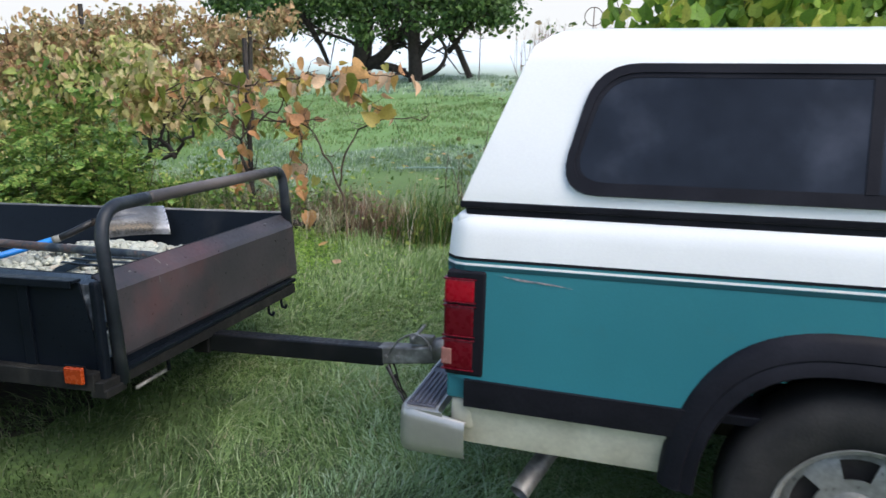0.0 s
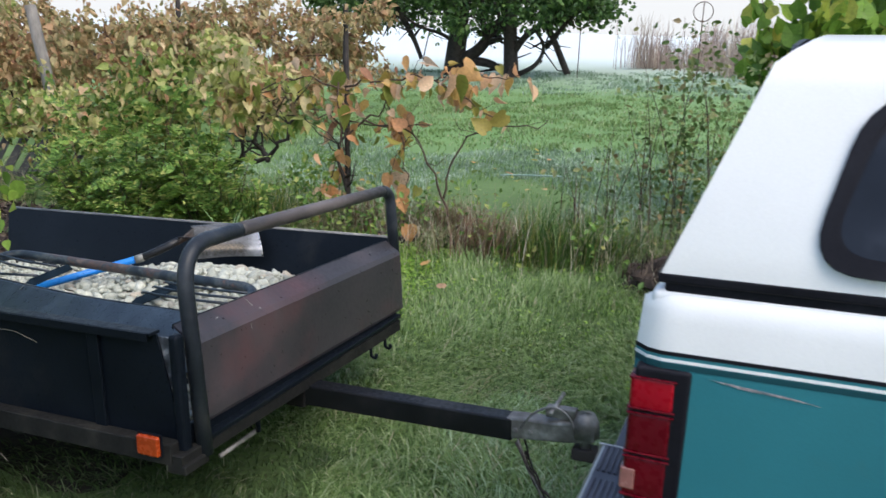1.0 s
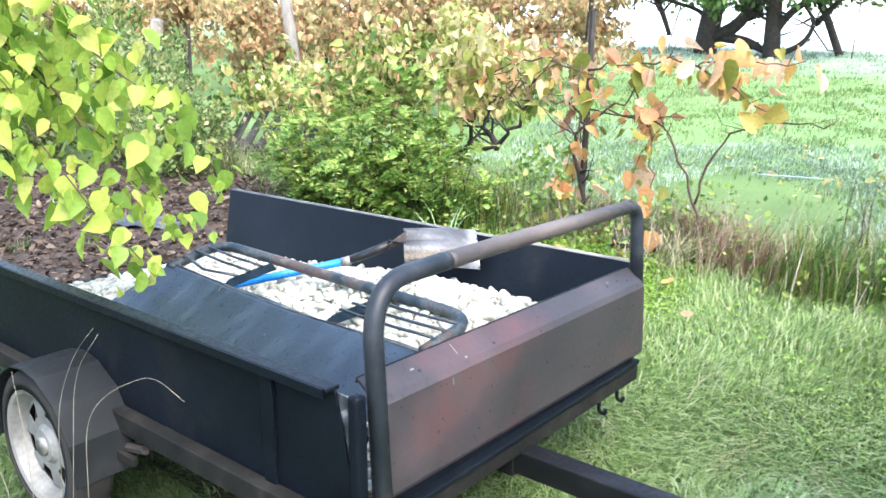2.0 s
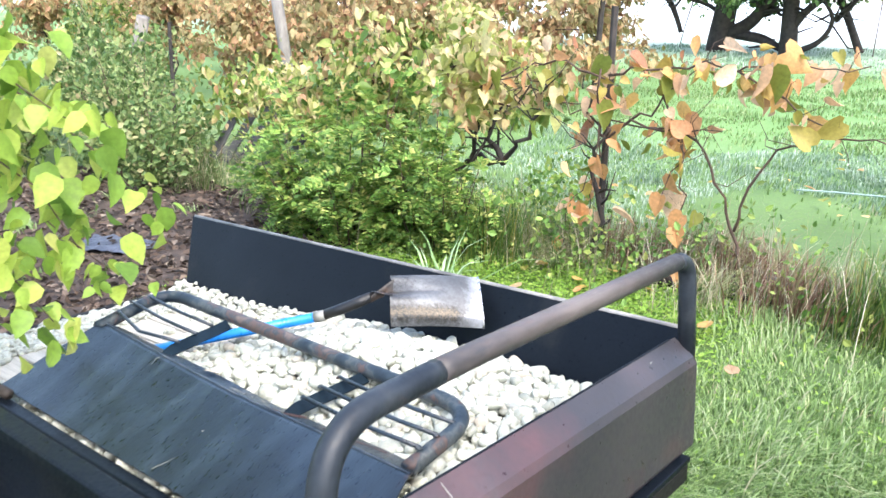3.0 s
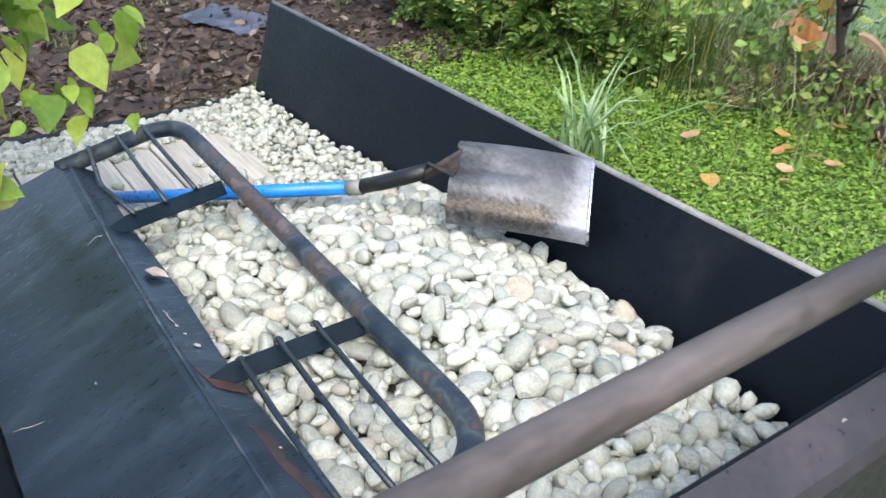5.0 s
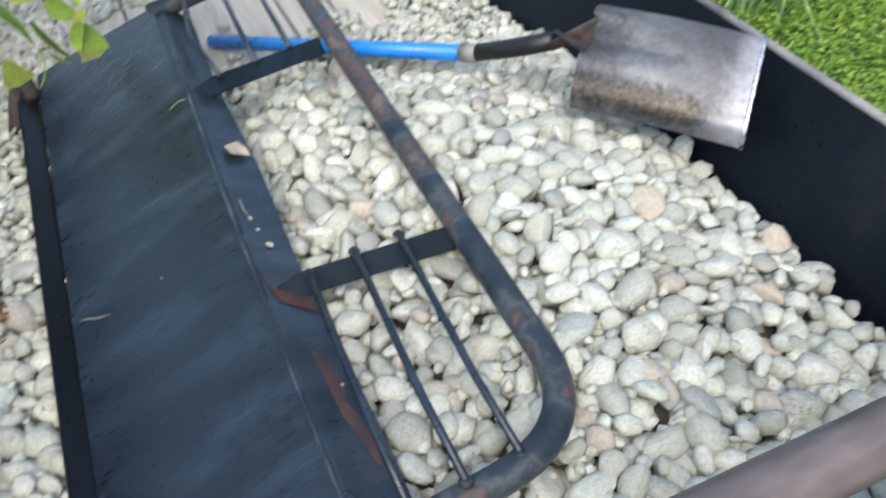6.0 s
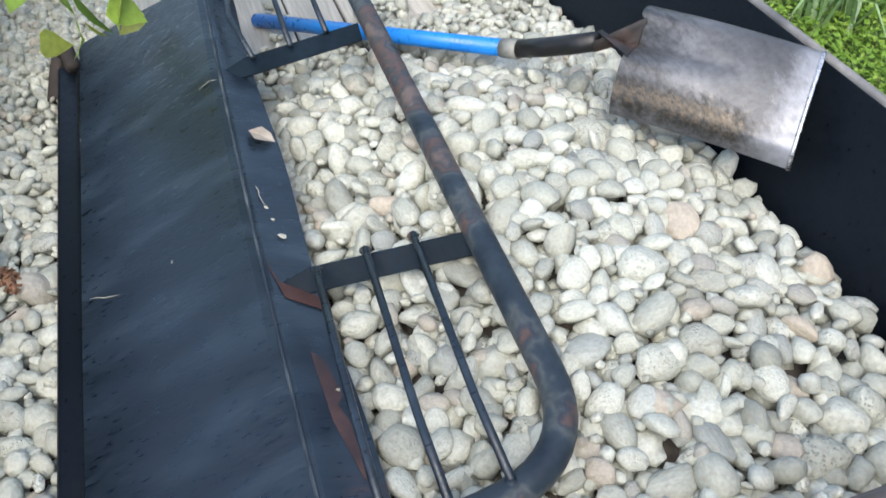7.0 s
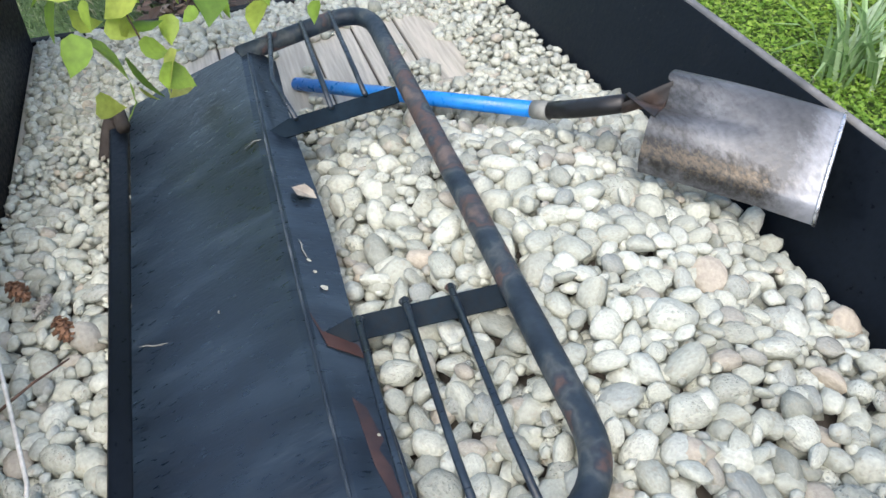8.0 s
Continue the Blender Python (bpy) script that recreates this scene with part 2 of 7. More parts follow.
M_PAD = mat("grey_step_pad", [(0, (0.05, 0.052, 0.07)), (1, (0.09, 0.092, 0.115))], 9, 0.6, bump=0.2)
# pale noise patches paint cloud reflections and dust into the tinted glass
M_GLASS = mat("tinted_sky_mottled_glass", [(0, (0.003, 0.004, 0.007)), (0.5, (0.012, 0.015, 0.023)), (1, (0.05, 0.056, 0.075))], 2.6, 0.14, fine=0.3, bump_scale=9, rough_var=0.05, spec=0.25)
M_BARK = mat("dark_bark", [(0, (0.016, 0.0125, 0.0105)), (1, (0.048, 0.038, 0.032))], 12, 0.9, bump=0.9, bump_scale=40)
M_CANE = mat("brown_cane", [(0, (0.04, 0.024, 0.018)), (1, (0.11, 0.065, 0.045))], 12, 0.85, bump=0.5)
M_GREYWOOD = mat("grey_post_wood", [(0, (0.10, 0.092, 0.08)), (1, (0.23, 0.21, 0.185))], 10, 0.9, bump=0.7, stretch=(1, 1, 0.2))
M_PALLET = mat("dark_weathered_board", [(0, (0.035, 0.037, 0.04)), (1, (0.12, 0.12, 0.122))], 9, 0.9, bump=0.6, stretch=(1, 1, 0.2))
M_TPOST = mat("dark_steel_post", [(0, (0.02, 0.016, 0.014)), (1, (0.05, 0.04, 0.035))], 14, 0.8, bump=0.3)
M_MULCH = mat("brown_mulch", [(0, (0.018, 0.013, 0.010)), (0.5, (0.042, 0.029, 0.021)), (1, (0.085, 0.06, 0.044))], 9, 0.95, bump=1.0, bump_scale=60)
# earth dark enough to paint in the shade below the trailer
M_UNDERSHADE = mat("undershade_earth", [(0, (0.010, 0.008, 0.006)), (0.6, (0.022, 0.018, 0.013)), (1, (0.04, 0.034, 0.022))], 7, 0.95, bump=1.0, bump_scale=50)
M_BITS = mat("mulch_bits", [(0, (0.02, 0.014, 0.010)), (0.5, (0.052, 0.034, 0.024)), (0.8, (0.095, 0.064, 0.045)), (1, (0.21, 0.17, 0.13))], source="island", rough=0.9)


def leaf_mat(name, stops, thin=0.35, rough=0.5):
    return mat(name, stops, 5, rough, source="island", fine=0.22, bump=0.3, bump_scale=60, thin=thin, spec=0.35)


M_LIME = leaf_mat("lime_leaf", [(0, (0.11, 0.2, 0.03)), (0.4, (0.24, 0.37, 0.055)), (0.8, (0.38, 0.47, 0.085)), (1, (0.5, 0.5, 0.14))], 0.42)
M_ORANGE = leaf_mat("autumn_vine_leaf", [(0, (0.1, 0.15, 0.03)), (0.14, (0.22, 0.25, 0.05)), (0.3, (0.44, 0.32, 0.08)), (0.45, (0.62, 0.38, 0.14)), (0.62, (0.6, 0.29, 0.13)), (0.82, (0.72, 0.5, 0.32)), (0.92, (0.6, 0.42, 0.28)), (1, (0.3, 0.12, 0.06))], 0.4)
M_TANGLE = leaf_mat("tangled_weed_leaf", [(0, (0.05, 0.1, 0.025)), (0.45, (0.13, 0.2, 0.06)), (0.8, (0.27, 0.33, 0.12)), (1, (0.36, 0.3, 0.16))], 0.3)
M_MIXED = leaf_mat("turning_vine_leaf", [(0, (0.06, 0.12, 0.02)), (0.35, (0.15, 0.23, 0.04)), (0.6, (0.3, 0.34, 0.09)), (0.85, (0.46, 0.41, 0.17)), (1, (0.4, 0.22, 0.11))], 0.35)
M_YELLOW = leaf_mat("yellow_vine_leaf", [(0, (0.19, 0.25, 0.05)), (0.35, (0.4, 0.41, 0.13)), (0.65, (0.58, 0.52, 0.25)), (0.88, (0.62, 0.46, 0.27)), (1, (0.4, 0.2, 0.1))], 0.4)
M_BROWN = leaf_mat("dry_vine_leaf", [(0, (0.17, 0.17, 0.06)), (0.25, (0.34, 0.28, 0.13)), (0.55, (0.47, 0.35, 0.18)), (0.8, (0.43, 0.26, 0.13)), (1, (0.22, 0.11, 0.06))], 0.3)
M_BUSH = leaf_mat("fine_green_leaf", [(0, (0.07, 0.145, 0.03)), (0.4, (0.14, 0.26, 0.05)), (0.75, (0.25, 0.37, 0.08)), (1, (0.42, 0.42, 0.13))], 0.3)
M_GREEN = leaf_mat("green_leaf", [(0, (0.08, 0.17, 0.025)), (0.5, (0.19, 0.33, 0.045)), (0.85, (0.34, 0.43, 0.07)), (1, (0.5, 0.46, 0.09))], 0.35)
M_DARKLEAF = leaf_mat("dark_tree_leaf", [(0, (0.022, 0.055, 0.015)), (0.6, (0.06, 0.125, 0.03)), (1, (0.14, 0.23, 0.06))], 0.3)
M_GRASS = leaf_mat("meadow_grass", [(0, (0.095, 0.165, 0.045)), (0.4, (0.19, 0.295, 0.095)), (0.75, (0.285, 0.395, 0.16)), (0.93, (0.39, 0.47, 0.26)), (1, (0.48, 0.44, 0.3))], 0.35, 0.5)
# dewless grass, darkened further to carry the trailer's shade in its colour
M_LUSHSHADE = leaf_mat("lush_shaded_grass", [(0, (0.04, 0.072, 0.022)), (0.5, (0.078, 0.13, 0.042)), (0.85, (0.13, 0.195, 0.075)), (1, (0.27, 0.26, 0.17))], 0.25, 0.6)
M_FROSTGRASS = leaf_mat("dewy_grass", [(0, (0.19, 0.32, 0.12)), (0.5, (0.33, 0.48, 0.23)), (1, (0.5, 0.62, 0.42))], 0.35, 0.5)
M_MINT = leaf_mat("frosted_grass", [(0, (0.13, 0.22, 0.11)), (0.4, (0.22, 0.32, 0.2)), (0.8, (0.37, 0.46, 0.36)), (1, (0.55, 0.61, 0.53))], 0.25, 0.6)
M_WEED = leaf_mat("weed_leaf", [(0, (0.03, 0.075, 0.015)), (0.6, (0.08, 0.16, 0.03)), (0.9, (0.2, 0.22, 0.05)), (1, (0.36, 0.3, 0.1))], 0.3)
M_TALLWEED = leaf_mat("tall_weed_leaf", [(0, (0.06, 0.11, 0.025)), (0.5, (0.14, 0.21, 0.06)), (0.8, (0.27, 0.28, 0.11)), (1, (0.2, 0.12, 0.07))], 0.3)
M_LONG = leaf_mat("rank_grass", [(0, (0.07, 0.12, 0.03)), (0.45, (0.16, 0.23, 0.07)), (0.7, (0.38, 0.35, 0.2)), (0.9, (0.5, 0.46, 0.32)), (1, (0.25, 0.16, 0.1))], 0.25, 0.6)
M_SCRAP = mat("grey_plastic_sheet", [(0, (0.03, 0.034, 0.045)), (1, (0.09, 0.1, 0.13))], 8, 0.4)
M_CONE = mat("cone_scale", [(0, (0.09, 0.045, 0.025)), (1, (0.24, 0.13, 0.075))], 60, 0.8)
M_HOSE = mat("pale_hose", [(0, (0.2, 0.31, 0.28)), (1, (0.3, 0.4, 0.37))], 8, 0.5)
M_STRAW = leaf_mat("dry_stalk", [(0, (0.13, 0.065, 0.045)), (0.4, (0.2, 0.11, 0.075)), (0.7, (0.3, 0.22, 0.14)), (1, (0.16, 0.2, 0.06))], 0.2, 0.7)
M_DRYSTEM = leaf_mat("bleached_stem", [(0, (0.22, 0.17, 0.12)), (0.6, (0.4, 0.35, 0.25)), (1, (0.58, 0.53, 0.42))], 0.15, 0.7)
M_CLOVER = leaf_mat("ground_cover_leaf", [(0, (0.14, 0.27, 0.035)), (0.6, (0.22, 0.37, 0.055)), (1, (0.33, 0.46, 0.09))], 0.3)


def ground_material():
    """Lawn: mown green, pale frosted swathes beyond the vines, whitened far off by painted frost and haze."""
    m = mat("meadow_ground", [(0, (0.045, 0.07, 0.02)), (0.5, (0.07, 0.12, 0.03)), (1, (0.11, 0.17, 0.05))], 1.2, 0.9, bump=1.0, bump_scale=45, fine=0.5,
            stains=((0.12, 0.19, 0.08), 0.8, 0.5, 0.8))
    nt = m.node_tree
    bsdf = nt.nodes["Principled BSDF"]
    old = bsdf.inputs["Base Color"].links[0].from_socket
    tc = nt.nodes.new("ShaderNodeTexCoord")
    sep = nt.nodes.new("ShaderNodeSeparateXYZ")
    nt.links.new(tc.outputs["Object"], sep.inputs[0])
    # the misty field's haze put into the colour, growing from y 13.5 to 26
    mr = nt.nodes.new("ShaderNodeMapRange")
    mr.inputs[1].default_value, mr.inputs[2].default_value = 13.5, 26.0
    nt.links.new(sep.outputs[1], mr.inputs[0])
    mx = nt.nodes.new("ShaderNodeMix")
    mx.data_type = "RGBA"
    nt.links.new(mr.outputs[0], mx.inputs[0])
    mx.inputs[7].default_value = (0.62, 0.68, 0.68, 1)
    lawn = nt.nodes.new("ShaderNodeMapRange")
    lawn.inputs[1].default_value, lawn.inputs[2].default_value = 4.0, 8.0
    nt.links.new(sep.outputs[1], lawn.inputs[0])
    green = ramp_node(nt, [(0, (0.08, 0.15, 0.04)), (0.5, (0.13, 0.235, 0.07)), (1, (0.2, 0.3, 0.14))])
    patch_noise = nt.nodes.new("ShaderNodeTexNoise")
    patch_noise.inputs["Scale"].default_value, patch_noise.inputs["Detail"].default_value = 0.9, 12.0
    nt.links.new(tc.outputs["Object"], patch_noise.inputs[0])
    nt.links.new(patch_noise.outputs[0], green.inputs[0])
    mown = nt.nodes.new("ShaderNodeMix")
    mown.data_type = "RGBA"
    nt.links.new(lawn.outputs[0], mown.inputs[0])
    nt.links.new(old, mown.inputs[6])
    nt.links.new(green.outputs[0], mown.inputs[7])
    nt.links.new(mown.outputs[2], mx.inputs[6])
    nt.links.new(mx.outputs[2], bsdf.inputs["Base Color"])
    return m


M_GROUND = ground_material()


# ---- building helpers ----
def from_data(name, verts, faces, material, smooth=False):
    me = bpy.data.meshes.new(name)
    me.from_pydata([tuple(v) for v in verts], [], [tuple(f) for f in faces])
    if smooth:
        me.polygons.foreach_set("use_smooth", [True] * len(me.polygons))
    me.materials.append(material)
    me.update()
    return me


def part(name, shape, material, parent=None, label="", smooth=False, m=None, angle=35):
    """One mesh object under a thing or part. shape: a bmesh, a mesh, or (verts, faces)."""
    if isinstance(shape, bmesh.types.BMesh):
        me = bpy.data.meshes.new(name)
        bmesh.ops.recalc_face_normals(shape, faces=shape.faces)
        if smooth:
            for f in shape.faces:
                f.smooth = True
            for e in shape.edges:
                e.smooth = len(e.link_faces) == 2 and e.calc_face_angle(4) < radians(angle)
        shape.to_mesh(me)
        shape.free()
        me.materials.append(material)
    elif isinstance(shape, tuple):
        me = from_data(name, shape[0], shape[1], material, smooth)
    else:
        me = shape
    ob = new(name, me)
    ob.parent = parent
    if m is not None:
        ob.matrix_basis = m
    if label:
        tagged(ob, label)
    return ob


def thing(name, m, label, category, group="", kind=""):
    ob = new(name)
    ob.matrix_basis = m
    ob.empty_display_size = 0.1
    return tagged(ob, label, category, group, kind)


def add_box(bm, x0, x1, y0, y1, z0, z1, bevel=0.0, seg=2):
    vs = bmesh.ops.create_cube(bm, size=1.0)["verts"]
    for v in vs:
        v.co = Vector(((x0 + x1) / 2 + v.co.x * (x1 - x0), (y0 + y1) / 2 + v.co.y * (y1 - y0), (z0 + z1) / 2 + v.co.z * (z1 - z0)))
    if bevel:
        es = list({e for v in vs for e in v.link_edges})
        bmesh.ops.bevel(bm, geom=es, offset=bevel, segments=seg, affect="EDGES", profile=0.5)
    return bm


def box(x0, x1, y0, y1, z0, z1, bevel=0.003, seg=2):
    return add_box(bmesh.new(), x0, x1, y0, y1, z0, z1, bevel, seg)


def prism(poly, thick, place, bevel=0.0):
    """A polygon of (a, b) drawn out along c by thick; place(a, b, c) gives the point."""
    bm = bmesh.new()
    lo = [bm.verts.new(place(a, b, 0)) for a, b in poly]
    hi = [bm.verts.new(place(a, b, thick)) for a, b in poly]
    bm.faces.new(lo[::-1])
    bm.faces.new(hi)
    for i in range(len(poly)):
        j = (i + 1) % len(poly)
        bm.faces.new((lo[i], lo[j], hi[j], hi[i]))
    bmesh.ops.recalc_face_normals(bm, faces=bm.faces)
    if bevel:
        bmesh.ops.bevel(bm, geom=bm.edges[:], offset=bevel, segments=2, affect="EDGES", profile=0.5)
    return bm


def fillet(points, radius, seg=6):
    """A polyline with its inner corners rounded."""
    pts = [Vector(p) for p in points]
    out = [pts[0]]
    for a, b, c in zip(pts, pts[1:], pts[2:]):
        r = min(radius, (a - b).length * 0.5, (c - b).length * 0.5)
        p, q = b + (a - b).normalized() * r, b + (c - b).normalized() * r
        for i in range(seg + 1):
            s = i / seg
            out.append(p * (1 - s) ** 2 + b * 2 * s * (1 - s) + q * s * s)
    out.append(pts[-1])
    return out


def tube(path, radius, sides=12, caps=True):
    """A pipe along a path. radius: a number, or one for each point."""
    pts = [Vector(p) for p in path]
    rad = radius if hasattr(radius, "__len__") else [radius] * len(pts)
    verts, faces = [], []
    t0 = (pts[1] - pts[0]).normalized()
    up = t0.orthogonal().normalized()
    for i, p in enumerate(pts):
        t = (pts[min(i + 1, len(pts) - 1)] - pts[max(i - 1, 0)]).normalized()
        up = (up - t * up.dot(t)).normalized()
        side = t.cross(up)
        for k in range(sides):
            a = 2 * math.pi * k / sides
            verts.append(p + (up * math.cos(a) + side * math.sin(a)) * rad[i])
    for i in range(len(pts) - 1):
        for k in range(sides):
            j = (k + 1) % sides
            faces.append((i * sides + k, i * sides + j, (i + 1) * sides + j, (i + 1) * sides + k))
    if caps:
        faces.append(tuple(range(sides))[::-1])
        faces.append(tuple((len(pts) - 1) * sides + k for k in range(sides)))
    return verts, faces


def joined(*shapes):
    verts, faces = [], []
    for v, f in shapes:
        n = len(verts)
        verts += list(v)
        faces += [tuple(i + n for i in q) for q in f]
    return verts, faces


def lathe(profile, sides, place, closed=True):
    """A ring turned from (r, h) points; place(r cos, r sin, h)."""
    verts, faces = [], []
    n = len(profile)
    for k in range(sides):
        a = 2 * math.pi * k / sides
        for r, h in profile:
            verts.append(place(r * math.cos(a), r * math.sin(a), h))
    for k in range(sides):
        for i in range(n if closed else n - 1):
            j, q = (i + 1) % n, (k + 1) % sides
            faces.append((k * n + i, q * n + i, q * n + j, k * n + j))
    return verts, faces


def unit(v):
    return v / np.maximum(np.linalg.norm(v, axis=-1, keepdims=True), 1e-9)


LEAF = (np.array([(0, 0, 0), (-0.32, 0.35, 0.06), (0, 0.45, -0.03), (0.32, 0.35, 0.06), (-0.2, 0.75, 0.03), (0.2, 0.75, 0.03), (0, 1.0, -0.08)], float),
        [(0, 2, 1), (0, 3, 2), (1, 2, 4), (2, 3, 5), (2, 6, 4), (2, 5, 6)])
ROUND_LEAF = (np.array([(0, 0, 0), (-0.3, -0.06, 0.05), (-0.5, 0.25, 0.09), (-0.42, 0.6, 0.05), (-0.12, 0.86, -0.02), (0.03, 1.05, -0.1),
                        (0.15, 0.84, -0.02), (0.43, 0.58, 0.06), (0.5, 0.22, 0.08), (0.3, -0.06, 0.04), (0, 0.45, -0.05)], float),
              [(0, 10, 1), (1, 10, 2), (2, 10, 3), (3, 10, 4), (4, 10, 5), (5, 10, 6), (6, 10, 7), (7, 10, 8), (8, 10, 9), (9, 10, 0)])
VINE_LEAF = (np.array([(0, 0.05, 0), (-0.18, -0.07, 0.07), (-0.4, 0.06, 0.16), (-0.45, 0.3, 0.17), (-0.4, 0.52, 0.12), (-0.27, 0.72, 0.05), (-0.13, 0.9, -0.06), (0.02, 1.08, -0.22),
                       (0.16, 0.88, -0.04), (0.28, 0.7, 0.08), (0.4, 0.5, 0.17), (0.43, 0.26, 0.21), (0.38, 0.03, 0.2), (0.16, -0.07, 0.08), (0, 0.38, -0.05), (0.01, 0.72, -0.09)], float),
             [(0, 14, 1), (1, 14, 2), (2, 14, 3), (3, 14, 4), (4, 14, 15, 5), (5, 15, 6), (6, 15, 7), (7, 15, 8), (8, 15, 9), (9, 15, 14, 10), (10, 14, 11), (11, 14, 12), (12, 14, 13), (13, 14, 0)])
SLIM_LEAF = (np.array([(0, 0, 0), (-0.16, 0.45, 0.03), (0.16, 0.45, 0.03), (0, 1, -0.05)], float), [(0, 2, 1), (1, 2, 3)])


def scatter(shape, P, D, N, S, W=None):
    """Many small leaves: root P, way D, face normal N, length S, and width W as a share of S."""
    tv, tf = shape
    D = unit(D)
    N = unit(N - D * (N * D).sum(-1, keepdims=True))
    B = np.cross(D, N)
    S = np.asarray(S, float)[:, None, None]
    W = 1.0 if W is None else np.asarray(W, float)[:, None, None]
    v = P[:, None, :] + S * (W * tv[None, :, 0:1] * B[:, None, :] + tv[None, :, 1:2] * D[:, None, :] + tv[None, :, 2:3] * N[:, None, :])
    k = len(tv)
    verts = v.reshape(-1, 3).tolist()
    faces = [tuple(i * k + j for j in f) for i in range(len(P)) for f in tf]
    return verts, faces


def rng(seed):
    return np.random.default_rng(seed)


def grass_blades(P, height, lean, seed, width=0.006, bend=0.55, swirl=0.0):
    """Grass blades in three bends, each on its own root."""
    r = rng(seed)
    n = len(P)
    a = r.uniform(0, 2 * math.pi, n)
    way = np.stack([np.cos(a), np.sin(a), np.zeros(n)], -1) * r.uniform(0.1, 0.8, n)[:, None]
    turn = 1.6 * np.sin(1.9 * P[:, 0] + 0.8 * P[:, 1]) + 1.3 * np.sin(2.3 * P[:, 1] - 1.1 * P[:, 0] + 1) + swirl
    way += np.linalg.norm(lean) * np.stack([np.cos(turn - 0.6), np.sin(turn - 0.6), 0 * turn], -1)
    h = height * r.uniform(0.55, 1.25, n)
    side = unit(np.cross(way + 1e-6, (0, 0, 1.0)))
    w = (width * r.uniform(0.6, 1.3, n))[:, None] * side
    rows = []
    for s, ww in ((0, 1.0), (0.4, 0.9), (0.75, 0.6)):
        c = P + np.stack([way[:, 0] * h * bend * s * s, way[:, 1] * h * bend * s * s, h * (s - 0.28 * s * s * np.linalg.norm(way, axis=1) * bend)], -1)
        rows += [c - w * ww, c + w * ww]
    s = 1.0
    rows.append(P + np.stack([way[:, 0] * h * bend, way[:, 1] * h * bend, h * (1 - 0.42 * np.linalg.norm(way, axis=1) * bend)], -1))
    v = np.stack(rows, 1)
    faces = []
    for i in range(n):
        b = i * 7
        faces += [(b, b + 1, b + 3, b + 2), (b + 2, b + 3, b + 5, b + 4), (b + 4, b + 5, b + 6)]
    return v.reshape(-1, 3).tolist(), faces


# ---- ground ----
def ground_z(x, y):
    x, y = np.asarray(x, float), np.asarray(y, float)
    z = 0.05 + 0.034 * (np.clip(x, -9, 5) - 2.4) + 0.07 * np.clip(y - 0.5, 0, 3.5) + 0.04 * np.clip(y - 4, 0, 22)
    z = z + 0.016 * np.sin(5.1 * x + 1.3 * y) * np.sin(4.3 * y - 2.0 * x) * np.clip((y + 1.0) / 1.0, 0, 1) * np.clip((9.0 - y) / 2.0, 0, 1) * np.clip((x - 0.1) / 0.4, 0, 1)
    return z + 0.03 * np.sin(x * 1.7 + 0.6 * y) * np.sin(y * 1.3 + 1) * np.clip(np.abs(y - 1) - 1.2, 0, 1)


def build_ground():
    near = np.arange(-10, 10.01, 0.25)
    far = np.array([12, 15, 20, 28, 40, 60, 100, 200, 500, 1500.0])
    axis = np.concatenate([-far[::-1], near, far])
    X, Y = np.meshgrid(axis, axis + 2.0, indexing="ij")
    Z = ground_z(X, Y)
    n = len(axis)
    verts = np.stack([X, Y, Z], -1).reshape(-1, 3).tolist()
    faces = [(i * n + j, (i + 1) * n + j, (i + 1) * n + j + 1, i * n + j + 1) for i in range(n - 1) for j in range(n - 1)]
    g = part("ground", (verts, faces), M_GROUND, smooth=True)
    tagged(g, "green meadow grass ground with pale frosty patches and painted far haze", "ground", kind="structure")


build_ground()


# ---- trailer ----
TRAILER = pose(-0.031, 0.002, 0.423, -1.1, -3.2, 0)


